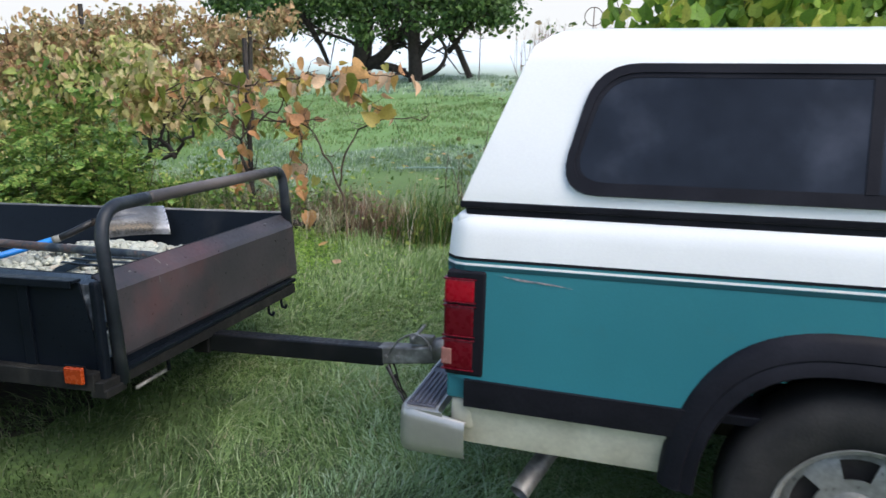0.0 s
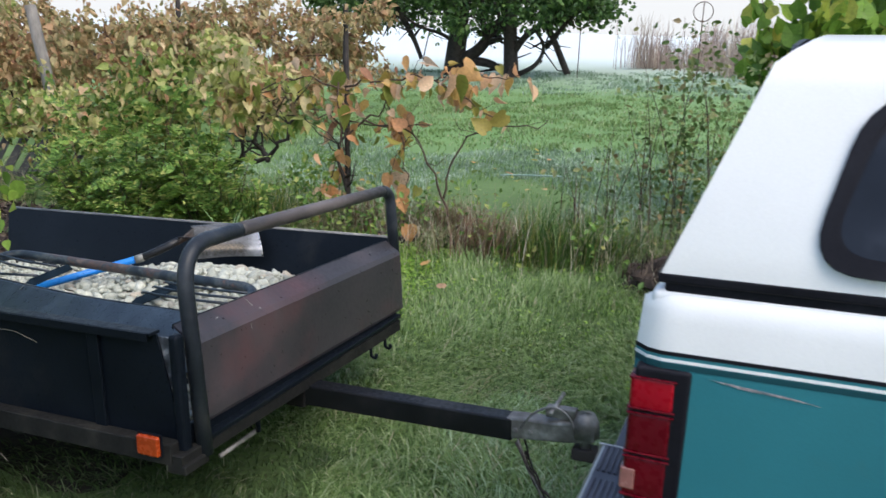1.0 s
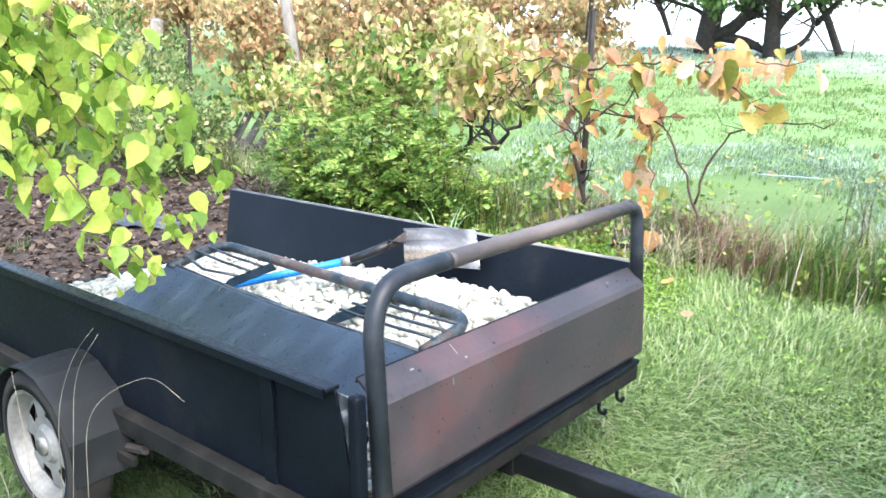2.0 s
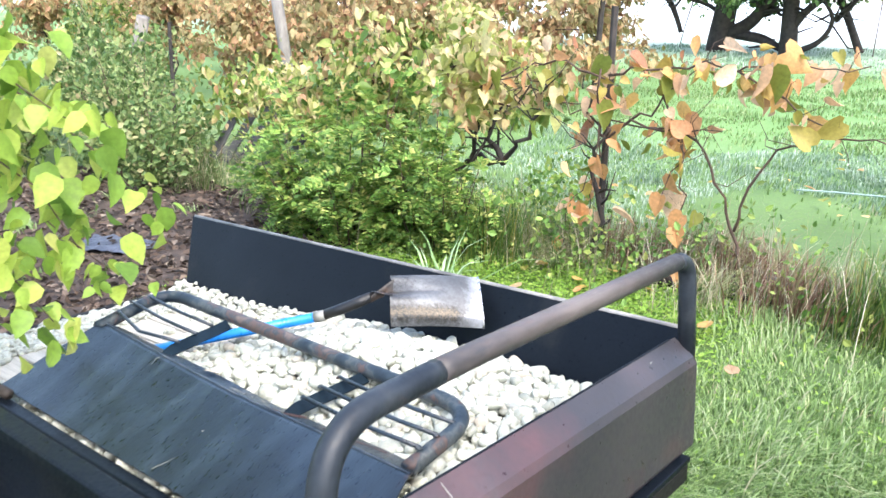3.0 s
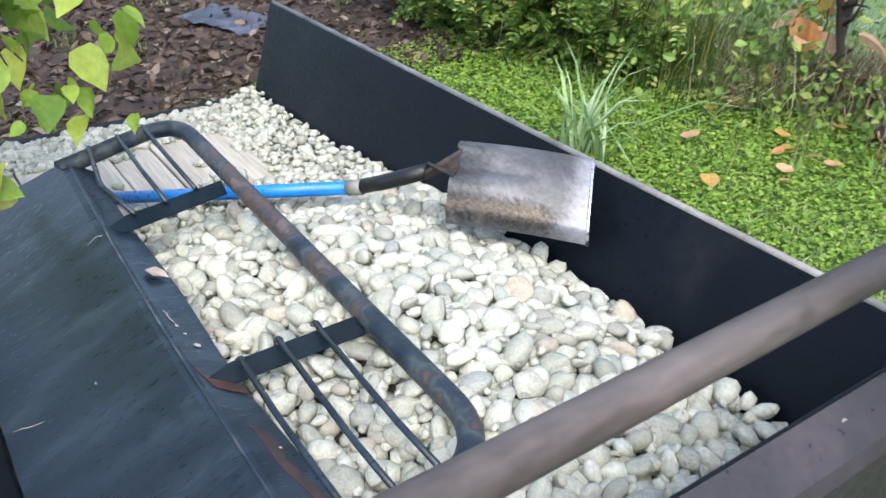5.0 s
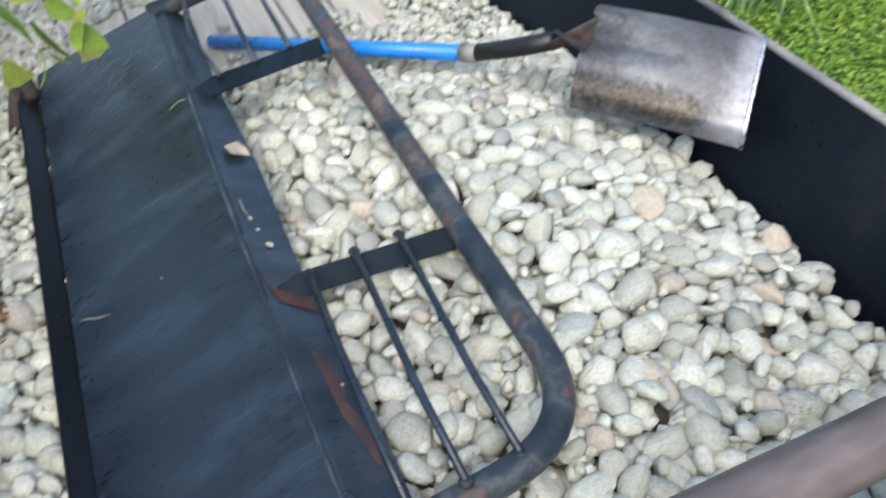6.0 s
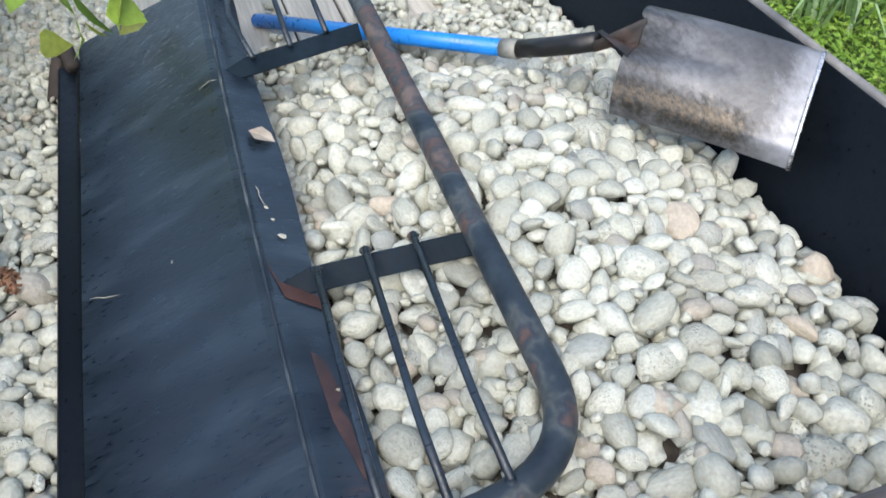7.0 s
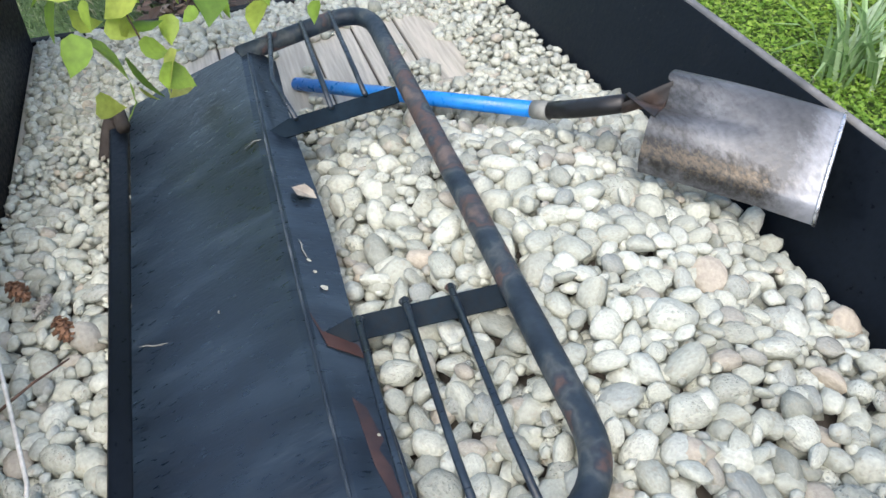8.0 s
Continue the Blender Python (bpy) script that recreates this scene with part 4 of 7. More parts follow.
# ---- shovel ----
def build_shovel():
    t = thing("shovel", TRAILER, "square-mouth shovel with a bright blue fibreglass handle, lying on the pebbles", "shovel")
    A, B = Vector((-0.822, 1.590, 0.342)), Vector((-0.708, 1.478, 0.218))
    C, D = Vector((-1.060, 1.400, 0.345)), Vector((-0.938, 1.268, 0.230))
    along = (A - C).normalized()
    nrm = (A - C).cross(B - A).normalized()
    if nrm.z < 0:
        nrm = -nrm
    nu, nv = 44, 40

    def skin(u, v):
        """The pressed sheet: bowed across, rolled down at its lower edge, with a hollow running out from the socket."""
        w = 2 * v - 1
        p = C.lerp(A, u).lerp(D.lerp(B, u), v)
        bow = 0.026 * (1 - w * w) * (1 - 0.55 * u) + 0.010 * math.sin(math.pi * u)
        reach = max(0.0, 1 - u / 0.62)
        hollow = -0.026 * reach * math.exp(-((v - 0.37 - 0.06 * u) / (0.05 + 0.07 * reach)) ** 2)
        shoulders = 0.010 * reach * (math.exp(-((v - 0.13) / 0.08) ** 2) + math.exp(-((v - 0.62) / 0.12) ** 2))
        roll = -0.024 * max(0.0, (v - 0.86) / 0.14) ** 2 - 0.010 * max(0.0, (0.08 - v) / 0.08) ** 2
        step = -0.014 * max(0.0, 1 - abs(v - 0.2) / 0.03) * max(0.0, 1 - u * 18)
        return p + nrm * (bow + hollow + shoulders + roll) - along * step
    bm = bmesh.new()
    grid = [[bm.verts.new(skin(i / nu, j / nv)) for j in range(nv + 1)] for i in range(nu + 1)]
    for i in range(nu):
        for j in range(nv):
            bm.faces.new((grid[i][j], grid[i][j + 1], grid[i + 1][j + 1], grid[i + 1][j]))
    bmesh.ops.recalc_face_normals(bm, faces=bm.faces)
    bmesh.ops.solidify(bm, geom=bm.faces[:], thickness=0.0025)
    blade = part("blade", bm, M_BLADE, t, "worn grey steel blade, muddy along its rolled edge", smooth=True, angle=60)
    # how thickly mud has dried on: along the rolled edge, round the hollow, little near the bright mouth
    mud = blade.data.attributes.new("mud", "FLOAT", "POINT")
    rub = blade.data.attributes.new("rub", "FLOAT", "POINT")
    across, down = A - C, D - C
    for v in blade.data.vertices:
        q = v.co - C
        u = q.dot(across) / across.length_squared
        w = q.dot(down) / down.length_squared
        rub.data[v.index].value = max(0.0, (u - 0.8) / 0.2)
        edge = math.exp(-((w - 0.84 - 0.06 * u) / 0.17) ** 2) * (1.0 if u < 0.75 else max(0.0, 1 - (u - 0.75) / 0.2))
        crease = 0.8 * max(0.0, 1 - u / 0.55) * math.exp(-((w - 0.38) / 0.16) ** 2)
        mud.data[v.index].value = max(edge, crease, 0.62 * max(0.0, 1 - u / 0.75))
    lip = [skin(1.0, j / 20) + nrm * 0.001 for j in range(21)]
    part("cutting_edge", tube(lip, 0.0035, 8), M_EDGE, t, "bright rubbed cutting edge", smooth=True)
    hand = Vector((-1.198, 1.207, 0.216))
    neck = hand.lerp(skin(0, 0.37) + nrm * 0.018, 0.72)
    way = (hand - Vector((-1.822, 0.8, 0.036))).normalized()
    part("socket", tube([hand - way * 0.01, hand.lerp(neck, 0.35) - nrm * 0.003, hand.lerp(neck, 0.7) - nrm * 0.003, neck], [0.0175, 0.019, 0.019, 0.018], 16), M_GRIP, t, "black steel socket", smooth=True)
    # the socket's end, open on top and spreading into the blade
    bm = bmesh.new()
    side = nrm.cross(along).normalized()
    rows = []
    for i in range(9):
        s = i / 8
        e = s * s * (3 - 2 * s)
        row = []
        for k in range(15):
            a = radians(-155 + 310 * k / 14)
            ring = neck + side * -math.sin(a) * 0.019 - nrm * math.cos(a) * 0.019
            on = skin(0.03, 0.18 + 0.40 * (1 - k / 14)) + nrm * 0.0015
            row.append(bm.verts.new(ring.lerp(on, e)))
        rows.append(row)
    for p, q in zip(rows, rows[1:]):
        for k in range(14):
            bm.faces.new((p[k], p[k + 1], q[k + 1], q[k]))
    bmesh.ops.recalc_face_normals(bm, faces=bm.faces)
    bmesh.ops.solidify(bm, geom=bm.faces[:], thickness=0.0022)
    part("frog", bm, M_FROG, t, "open folded end of the socket, rusty inside", smooth=True, angle=60)
    end = hand - way * ((hand.z - 0.0235) / way.z)
    part("collar", tube([hand + way * 0.005, hand - way * 0.034], 0.0195, 16), M_FERRULE, t, "grey plastic collar", smooth=True)
    part("handle", tube([hand - way * 0.03, end], 0.0172, 16), M_BLUE, t, "bright blue handle", smooth=True)


build_shovel()


# ---- litter on the load ----
def build_cone(x, y, z, turn, size, tint, label):
    """A fir cone: a core with rows of overlapping scales."""
    t = thing("fir_cone", TRAILER @ pose(x, y, z, 0, 8, turn), label, "cone", group="fir cones on the pebbles")
    part("core", lathe([(0.002, -0.5 * size), (0.16 * size, -0.25 * size), (0.17 * size, 0.1 * size), (0.03 * size, 0.5 * size)], 10, lambda a, b, h: Vector((h, a, b))), tint, t)
    for k in range(34):
        s = k / 33
        a = k * 2.4
        r = size * (0.26 * math.sin(math.pi * (0.12 + 0.8 * s)))
        h = (s - 0.5) * size * 0.92
        out, side = Vector((0, math.cos(a), math.sin(a))), Vector((0, -math.sin(a), math.cos(a)))
        c = Vector((h, 0, 0)) + out * r * 0.45
        tip = c + out * r * 0.75 + Vector((0.07 * size, 0, 0))
        w = 0.10 * size
        part("scale", ([c - side * w * 0.5, c + side * w * 0.5, tip + side * w, tip - side * w, tip + Vector((0.02 * size, 0, 0)) - out * 0.03 * size],
                       [(0, 1, 2, 3), (3, 2, 4), (0, 3, 4), (1, 4, 2), (0, 4, 1)]), tint, t)


M_CONE2 = mat("grey_cone_scale", [(0, (0.16, 0.15, 0.13)), (1, (0.34, 0.33, 0.3))], 60, 0.85)
build_cone(-1.025, 0.229, 0.084, 20, 0.062, M_CONE, "small brown fir cone on the pebbles")
build_cone(-1.16, 0.142, 0.081, 40, 0.062, M_CONE, "small brown fir cone on the pebbles")
build_cone(-1.10, 0.192, 0.082, -30, 0.055, M_CONE2, "small weathered grey fir cone on the pebbles")
leaf_bit = part("dry_leaf", scatter(LEAF, np.array([(-1.125, 0.668, 0.2085)]), np.array([(0.5, 1.0, -0.42)]), np.array([(0, 0.42, 1.0)]), [0.05], [1.5]), mat("dry_tan_leaf", [(0, (0.28, 0.23, 0.17)), (1, (0.45, 0.39, 0.31))], 40, 0.8))
leaf_bit.matrix_basis = TRAILER
tagged(leaf_bit, "small dry tan leaf lying on the plate", "leaf")
stalk = part("dry_stalk", tube([(-1.06, 0.10, 0.085), (-1.02, 0.12, 0.09), (-0.84, 0.164, 0.095), (-0.70, 0.196, 0.09), (-0.58, 0.205, 0.09)], 0.0035, 6), mat("bleached_stalk", [(0, (0.5, 0.48, 0.42)), (1, (0.68, 0.66, 0.6))], 30, 0.8), smooth=True)
stalk.matrix_basis = TRAILER
tagged(stalk, "bleached dry stalk lying on the pebbles", "twig")
twig = part("twig", tube([(-0.86, 0.14, 0.085), (-0.90, 0.19, 0.09), (-0.94, 0.245, 0.088)], [0.003, 0.0025, 0.0015], 6), M_CANE, smooth=True)
twig.matrix_basis = TRAILER
tagged(twig, "thin brown twig on the pebbles", "twig")


# ---- pebbles ----
def heap_z(x, y):
    """Height of the load over the trailer's floor, in the trailer's own axes."""
    x, y = np.asarray(x, float), np.asarray(y, float)
    s = 1 / (1 + np.exp(-(x + 1.62) / 0.13))
    side = np.exp(-((y - 0.2) / 0.22) ** 2)
    base = 0.012 + 0.075 * s - 0.04 * side * s
    hill = 0.13 * np.exp(-((x + 0.85) / 0.55) ** 2 - ((y - 1.10) / 0.31) ** 2)
    hill = hill + 0.055 * np.exp(-((x + 0.3) / 0.4) ** 2 - ((y - 0.85) / 0.42) ** 2)
    hill = hill + 0.012 * np.exp(-((x + 0.5) / 0.36) ** 2 - ((y - 1.40) / 0.16) ** 2)
    return base + hill + 0.035 * np.exp(-((y - 1.45) / 0.14) ** 2) * (1 - s)


def pebble_units(level, count, seed):
    r = rng(seed)
    units = []
    for k in range(count):
        bm = bmesh.new()
        bmesh.ops.create_icosphere(bm, subdivisions=level, radius=1.0)
        o = Vector(r.uniform(-20, 20, 3))
        for v in bm.verts:
            n = v.co.normalized()
            v.co = n * (1 + 0.30 * noise.noise(n * 0.9 + o) + (0.07 if k % 3 else 0.16) * noise.noise(n * 2.3 + o))
        if k % 2:
            for _ in range(int(r.integers(2, 5))):
                n = Vector(r.normal(size=3)).normalized()
                d = r.uniform(0.45, 0.75)
                for v in bm.verts:
                    over = v.co.dot(n) - d
                    if over > 0:
                        v.co -= n * over * 0.9
        units.append((np.array([v.co[:] for v in bm.verts]), np.array([[v.index for v in f.verts] for f in bm.faces])))
        bm.free()
    return units


def fast_mesh(name, verts, tris, material):
    me = bpy.data.meshes.new(name)
    me.vertices.add(len(verts))
    me.vertices.foreach_set("co", np.ascontiguousarray(verts, dtype=np.float32).ravel())
    me.loops.add(len(tris) * 3)
    me.loops.foreach_set("vertex_index", np.ascontiguousarray(tris, dtype=np.int32).ravel())
    me.polygons.add(len(tris))
    me.polygons.foreach_set("loop_start", np.arange(0, len(tris) * 3, 3, dtype=np.int32))
    me.polygons.foreach_set("use_smooth", np.ones(len(tris), dtype=bool))
    me.materials.append(material)
    me.update(calc_edges=True)
    return me


def build_pebbles():
    t = thing("pebble_heap", TRAILER, "heap of pale cream and grey rounded river pebbles in the trailer", "pebbles")
    r = rng(11)
    # bed of grit under the stones, its dark colour standing in for gap shadows
    xs, ys = np.linspace(-2.40, -0.02, 60), np.linspace(0.06, 1.455, 40)
    X, Y = np.meshgrid(xs, ys, indexing="ij")
    Z = np.maximum(heap_z(X, Y) - 0.042, -0.004)
    n = len(ys)
    part("grit", (np.stack([X, Y, Z], -1).reshape(-1, 3).tolist(), [(i * n + j, (i + 1) * n + j, (i + 1) * n + j + 1, i * n + j + 1) for i in range(59) for j in range(n - 1)]), M_SAND, t, "grit darkened to paint the shade between stones", smooth=True)
    stones = []
    for layer, (tries, gap, drop) in enumerate(((22000, 0.66, 0.026), (26000, 0.66, 0.013), (42000, 0.70, 0.0), (9000, 0.66, 0.006))):
        cell = 0.07
        if layer < 3:
            grid = {}
        for _ in range(tries):
            x, y = r.uniform(-2.43, -0.045), r.uniform(0.075, 1.47)
            if -2.2 < x < -1.68 and 0.42 < y < 1.25 and noise.noise(Vector((x * 8, y * 8, 0))) < 0.30 - 1.5 * max(0.0, y - 1.05):
                continue
            if -1.95 < x < -1.25 and abs(y - 1.207 - 0.622 * (x + 1.198)) < 0.036:
                continue
            a = float(np.clip(r.lognormal(math.log(0.0185 if x < -1.5 else 0.0255 if y < 0.33 else 0.031), 0.27), 0.011, 0.045))
            if layer == 3:
                a = r.uniform(0.011, 0.018)
            rad = a * 0.86
            if y < 0.062 + a or (-1.8 < x < -0.18 and 0.303 - 0.3 * a < y < 0.355):
                continue
            key = (int(x / cell), int(y / cell))
            ok = True
            for i in range(key[0] - 1, key[0] + 2):
                for j in range(key[1] - 1, key[1] + 2):
                    for (qx, qy, qr) in grid.get((i, j), ()):
                        if (qx - x) ** 2 + (qy - y) ** 2 < (gap * (rad + qr)) ** 2:
                            ok = False
                            break
                    if not ok:
                        break
                if not ok:
                    break
            if not ok:
                continue
            lim = 1.44 + 0.5 * float(heap_z(x, y)) - rad * 0.8
            if y > lim:
                continue
            grid.setdefault(key, []).append((x, y, rad))
            z = float(heap_z(x, y)) - drop - 0.3 * a + r.uniform(-0.010, 0.010)
            if -1.78 < x < -0.2 and 0.36 < y < 0.68:
                z = min(z, 0.07 + 0.36 * (y - 0.35) - 0.5 * a)
            stones.append((x, y, max(z, a * 0.42), a, a * r.uniform(0.5, 0.92), a * r.uniform(0.42, 0.74), r.uniform(0, math.pi), r.normal(0, 0.42), r.normal(0, 0.42), layer))
    fine, coarse = pebble_units(2, 18, 3), pebble_units(1, 8, 4)
    fine_me = [fast_mesh("pebble", v, f, M_PEBBLE) for v, f in fine]
    picked, V, F, base = 0, [], [], 0
    stones.sort(key=lambda s: (s[9] < 2, abs(s[0] + 0.62) + abs(s[1] - 1.0)))
    for k, (x, y, z, a, b, c, rz, rx, ry, layer) in enumerate(stones):
        rot = Euler((rx, ry, rz)).to_matrix()
        if layer == 2 and picked < 300:
            ob = part("pebble", fine_me[k % 18], M_PEBBLE, t, m=Matrix.LocRotScale((x, y, z), rot, (a, b, c)))
            picked += 1
            continue
        v, f = (fine[k % 18] if layer == 2 and x > -1.45 else coarse[k % 8])
        w = (v * (a, b, c)) @ np.array(rot).T + (x, y, z)
        V.append(w)
        F.append(f + base)
        base += len(w)
    rest = part("loose_gravel", fast_mesh("loose_gravel", np.concatenate(V), np.concatenate(F), M_PEBBLES), M_PEBBLES, t)
    tagged(rest, kind="stuff")


# ---- pickup ----
TRUCK = pose(1.288, -0.081, 0.0, 0, 0, 0.7)
WIDE = 1.62


def build_truck():
    t = thing("pickup_truck", TRUCK, "white and teal pickup truck with a white bed cap", "truck")
    wu, wz = 1.09, 0.40

    def side_v(z):
        """How far the flank lies in from its widest line, by height."""
        if z > 1.0:
            return 0.004 + 0.26 * (z - 1.0) ** 1.3 + 0.03 * max(0.0, (z - 1.115) / 0.035) ** 2
        if z < 0.66:
            return 0.03 * ((0.66 - z) / 0.2) ** 1.5
        return 0.004 * (z - 0.66) / 0.34

    def flank(z0, z1, u0, u1, out=0.0, cut=0.43, lift=0.0, step=0.025, taper=0.0):
        bm = bmesh.new()
        nu, nz = max(2, int((u1 - u0) / step)), max(2, int((z1 - z0) / 0.02))
        vs = {}

        def vert(i, k):
            if (i, k) not in vs:
                u, z = u0 + (u1 - u0) * i / nu, z0 + (z1 - z0) * k / nz
                round_in = 0.035 * max(0, 1 - u / 0.05) ** 2
                z -= 0.028 * max(0.0, 1 - u / 0.07) ** 2 * max(0.0, (z - 1.09) / 0.06)
                vs[i, k] = bm.verts.new((u + taper * (z - z0) - (out if u < 0.045 else 0.0), side_v(z) - out + round_in, z))
            return vs[i, k]
        for i in range(nu):
            for k in range(nz):
                u, z = u0 + (u1 - u0) * (i + 0.5) / nu, z0 + (z1 - z0) * (k + 0.5) / nz
                if cut and (u - wu) ** 2 + (z - wz) ** 2 < cut * cut:
                    continue
                bm.faces.new((vert(i, k), vert(i + 1, k), vert(i + 1, k + 1), vert(i, k + 1)))
        bmesh.ops.recalc_face_normals(bm, faces=bm.faces)
        bmesh.ops.solidify(bm, geom=bm.faces[:], thickness=-0.012)
        return bm

    def mirrored(bm):
        for v in bm.verts:
            v.co.y = WIDE - v.co.y
        return bm

    for flip in (False, True):
        f = mirrored if flip else (lambda b: b)
        part("bed_side", f(flank(0.672, 1.027, 0.0, 2.12)), M_TEAL, t, "teal painted bed side with a long scrape" if not flip else "", smooth=True)
        part("bed_top", f(flank(1.027, 1.15, 0.0, 2.12, cut=0, taper=0.05)), M_WHITE, t, "white upper bed side", smooth=True)
        for u0, u1 in ((0.05, 0.70), (1.48, 2.12)):
            part("sill", f(flank(0.455, 0.592, u0, u1, cut=0.44)), M_CREAM, t, "soiled white lower sill", smooth=True)
            part("rub_strip", f(flank(0.592, 0.675, u0 + 0.01, u1, out=0.012, cut=0.43)), M_TRIM, t, "black plastic rubbing strip", smooth=True)
            part("rub_groove", f(flank(0.616, 0.624, u0 + 0.012, u1, out=0.017, cut=0.43)), M_TRIM, t, smooth=True)
        c0, c1 = (0.004, 0.07) if not flip else (WIDE - 0.07, WIDE - 0.004)
        part("body_corner", box(0.0, 0.075, c0, c1, 0.60, 0.69, 0.012, 3), M_TEAL, t, smooth=True)
        part("sill_corner", box(0.012, 0.085, c0 + 0.004, c1, 0.50, 0.60, 0.02, 3), M_CREAM, t, smooth=True)
        part("pinstripe", f(flank(1.008, 1.014, 0.0, 2.12, out=0.0015, cut=0)), M_WHITE, t, "thin white pinstripe")
        part("pinstripe", f(flank(1.021, 1.029, 0.0, 2.12, out=0.0015, cut=0)), M_TRIM, t, "thin black pinstripe")
        # shading of the flank's ledge, drawn as a darker teal band
        part("body_line", f(flank(0.995, 1.006, 0.0, 2.12, out=0.001, cut=0)), M_CREASETEAL, t, "dark teal line painting the crease's shade under the pinstripes")
        # wheel arch flare
        bm = bmesh.new()
        rings = []
        for i in range(33):
            a = radians(2.5 + 175 * i / 32)
            row = []
            ca, sa = math.cos(a), math.sin(a)
            ca, sa = math.copysign(abs(ca) ** 0.72, ca), math.copysign(abs(sa) ** 0.85, sa)
            for r, v in ((0.472, 0.012), (0.466, -0.012), (0.45, -0.028), (0.413, -0.037), (0.409, -0.033), (0.40, -0.038), (0.378, -0.042), (0.372, -0.03), (0.372, 0.05)):
                row.append(bm.verts.new((wu - 0.012 - r * ca * 0.985, v, wz + 0.012 + r * sa * 1.075)))
            rings.append(row)
        for p, q in zip(rings, rings[1:]):
            for k in range(8):
                bm.faces.new((p[k], p[k + 1], q[k + 1], q[k]))
        part("wheel_flare", f(bm), M_TRIM, t, "black plastic wheel arch flare", smooth=True)
        bm = bmesh.new()
        rows = [[bm.verts.new((wu - 0.44 * math.cos(radians(180 * i / 20)), v, wz + 0.44 * math.sin(radians(180 * i / 20)))) for v in (0.012, 0.35)] for i in range(21)]
        for p, q in zip(rows, rows[1:]):
            bm.faces.new((p[0], p[1], q[1], q[0]))
        part("wheel_well", f(bm), M_TRIM, t)
        part("sill_roll", f(flank(0.572, 0.592, 0.06, 0.70, out=0.006, cut=0.44)), M_CREAM, t, smooth=True)
        # tail lamp
        y0, y1 = (-0.0175, 0.05) if not flip else (WIDE - 0.05, WIDE + 0.0175)
        lamp = part("tail_lamp", box(0.0, 0.112, y0, y1, 0.684, 0.994, 0.008, 3), M_TRIM, t, "red tail lamp in a black surround")
        ya, yb = (-0.021, 0.046) if not flip else (WIDE - 0.046, WIDE + 0.021)
        for z0, z1, mm in ((0.8985, 0.974, M_REDHOT), (0.7985, 0.8955, M_RED), (0.698, 0.7955, M_RED)):
            part("lens", box(-0.006, 0.084, ya, yb, z0, z1, 0.011, 4), mm, lamp, smooth=True)
            for zr in (z0 + 0.004, z1 - 0.004):
                part("lens_rib", box(-0.0085, 0.087, ya - (0 if flip else 0.0025), yb + (0.0025 if flip else 0), zr - 0.0022, zr + 0.0022, 0.002, 2), M_RED, lamp, smooth=True)
        part("reverse_lens", box(-0.0105, 0.022, ya - 0.0015 if not flip else ya, yb if not flip else yb + 0.0015, 0.715, 0.765, 0.004), M_LENSW, lamp, "faded clear reversing lens")
        # scrape in the paint
    part("scrape", prism([(0.145, 0.985), (0.2, 0.981), (0.3, 0.973), (0.35, 0.965), (0.3, 0.9695), (0.21, 0.9745)], 0.001, lambda a, b, c: Vector((a, -0.0128 - c + side_v(b), b))), mat("scraped_primer", [(0, (0.07, 0.15, 0.18)), (0.5, (0.24, 0.22, 0.23)), (1, (0.4, 0.36, 0.36))], 60, 0.7), t, "pale scrape through the paint")
    for v0, v1 in ((0.022, 0.10), (WIDE - 0.10, WIDE - 0.022)):
        part("bed_rail", box(0.012, 2.1, v0, v1, 1.09, 1.150, 0.016, 3), M_WHITE, t, smooth=True)
    part("tailgate", box(0.03, 0.07, 0.045, WIDE - 0.045, 0.50, 1.13, 0.012, 3), M_WHITE, t, "white tailgate")
    part("bed_floor", box(0.05, 2.1, 0.05, WIDE - 0.05, 0.62, 0.65, 0.004), M_TRIM, t)
    part("bed_front", box(2.07, 2.11, 0.05, WIDE - 0.05, 0.62, 1.15, 0.004), M_TEAL, t)
    # rail gasket between bed and cap
    part("gasket", box(0.036, 2.1, 0.028, WIDE - 0.028, 1.136, 1.181, 0.008, 3), M_TRIM, t, "black rubber rail gasket")
    part("gasket_lip", box(0.022, 2.1, 0.020, WIDE - 0.020, 1.164, 1.186, 0.006, 3), M_TRIM, t)

    # cap
    sec = [(0.022, 1.183), (0.028, 1.24), (0.075, 1.40), (0.125, 1.555), (0.145, 1.598), (0.185, 1.626), (0.28, 1.640), (0.55, 1.650), (0.81, 1.654)]
    sec = sec + [(WIDE - v, z) for v, z in sec[-2::-1]]

    def rear_u(z, v=0.0):
        return 0.026 + 0.37 * (z - 1.183) + (0.05 * max(0, z - 1.6) / 0.05) + 0.075 * v / WIDE
    bm = bmesh.new()
    rows = [[bm.verts.new((rear_u(z, v) * (1 - s) + 2.13 * s, v, z)) for v, z in sec] for s in [0, 0.012, 0.03, 0.2, 0.5, 0.8, 1.0]]
    for p, q in zip(rows, rows[1:]):
        for k in range(len(sec) - 1):
            bm.faces.new((p[k], p[k + 1], q[k + 1], q[k]))
    bm.faces.new(rows[-1])
    bmesh.ops.recalc_face_normals(bm, faces=bm.faces)
    bmesh.ops.solidify(bm, geom=bm.faces[:], thickness=0.012)
    part("cap_shell", bm, M_WHITE, t, "white fibreglass bed cap with a raked rear", smooth=True, angle=40)
    def hatch(shrink, du, thick):
        mid_v, mid_z = WIDE / 2, 1.41
        pts = [(mid_v + (v - mid_v) * (1 - shrink), mid_z + (z - mid_z) * (1 - 2.2 * shrink)) for v, z in sec]
        return prism(pts, thick, lambda v, z, c: Vector((rear_u(min(z, 1.6), v) + du + c, v, z)))
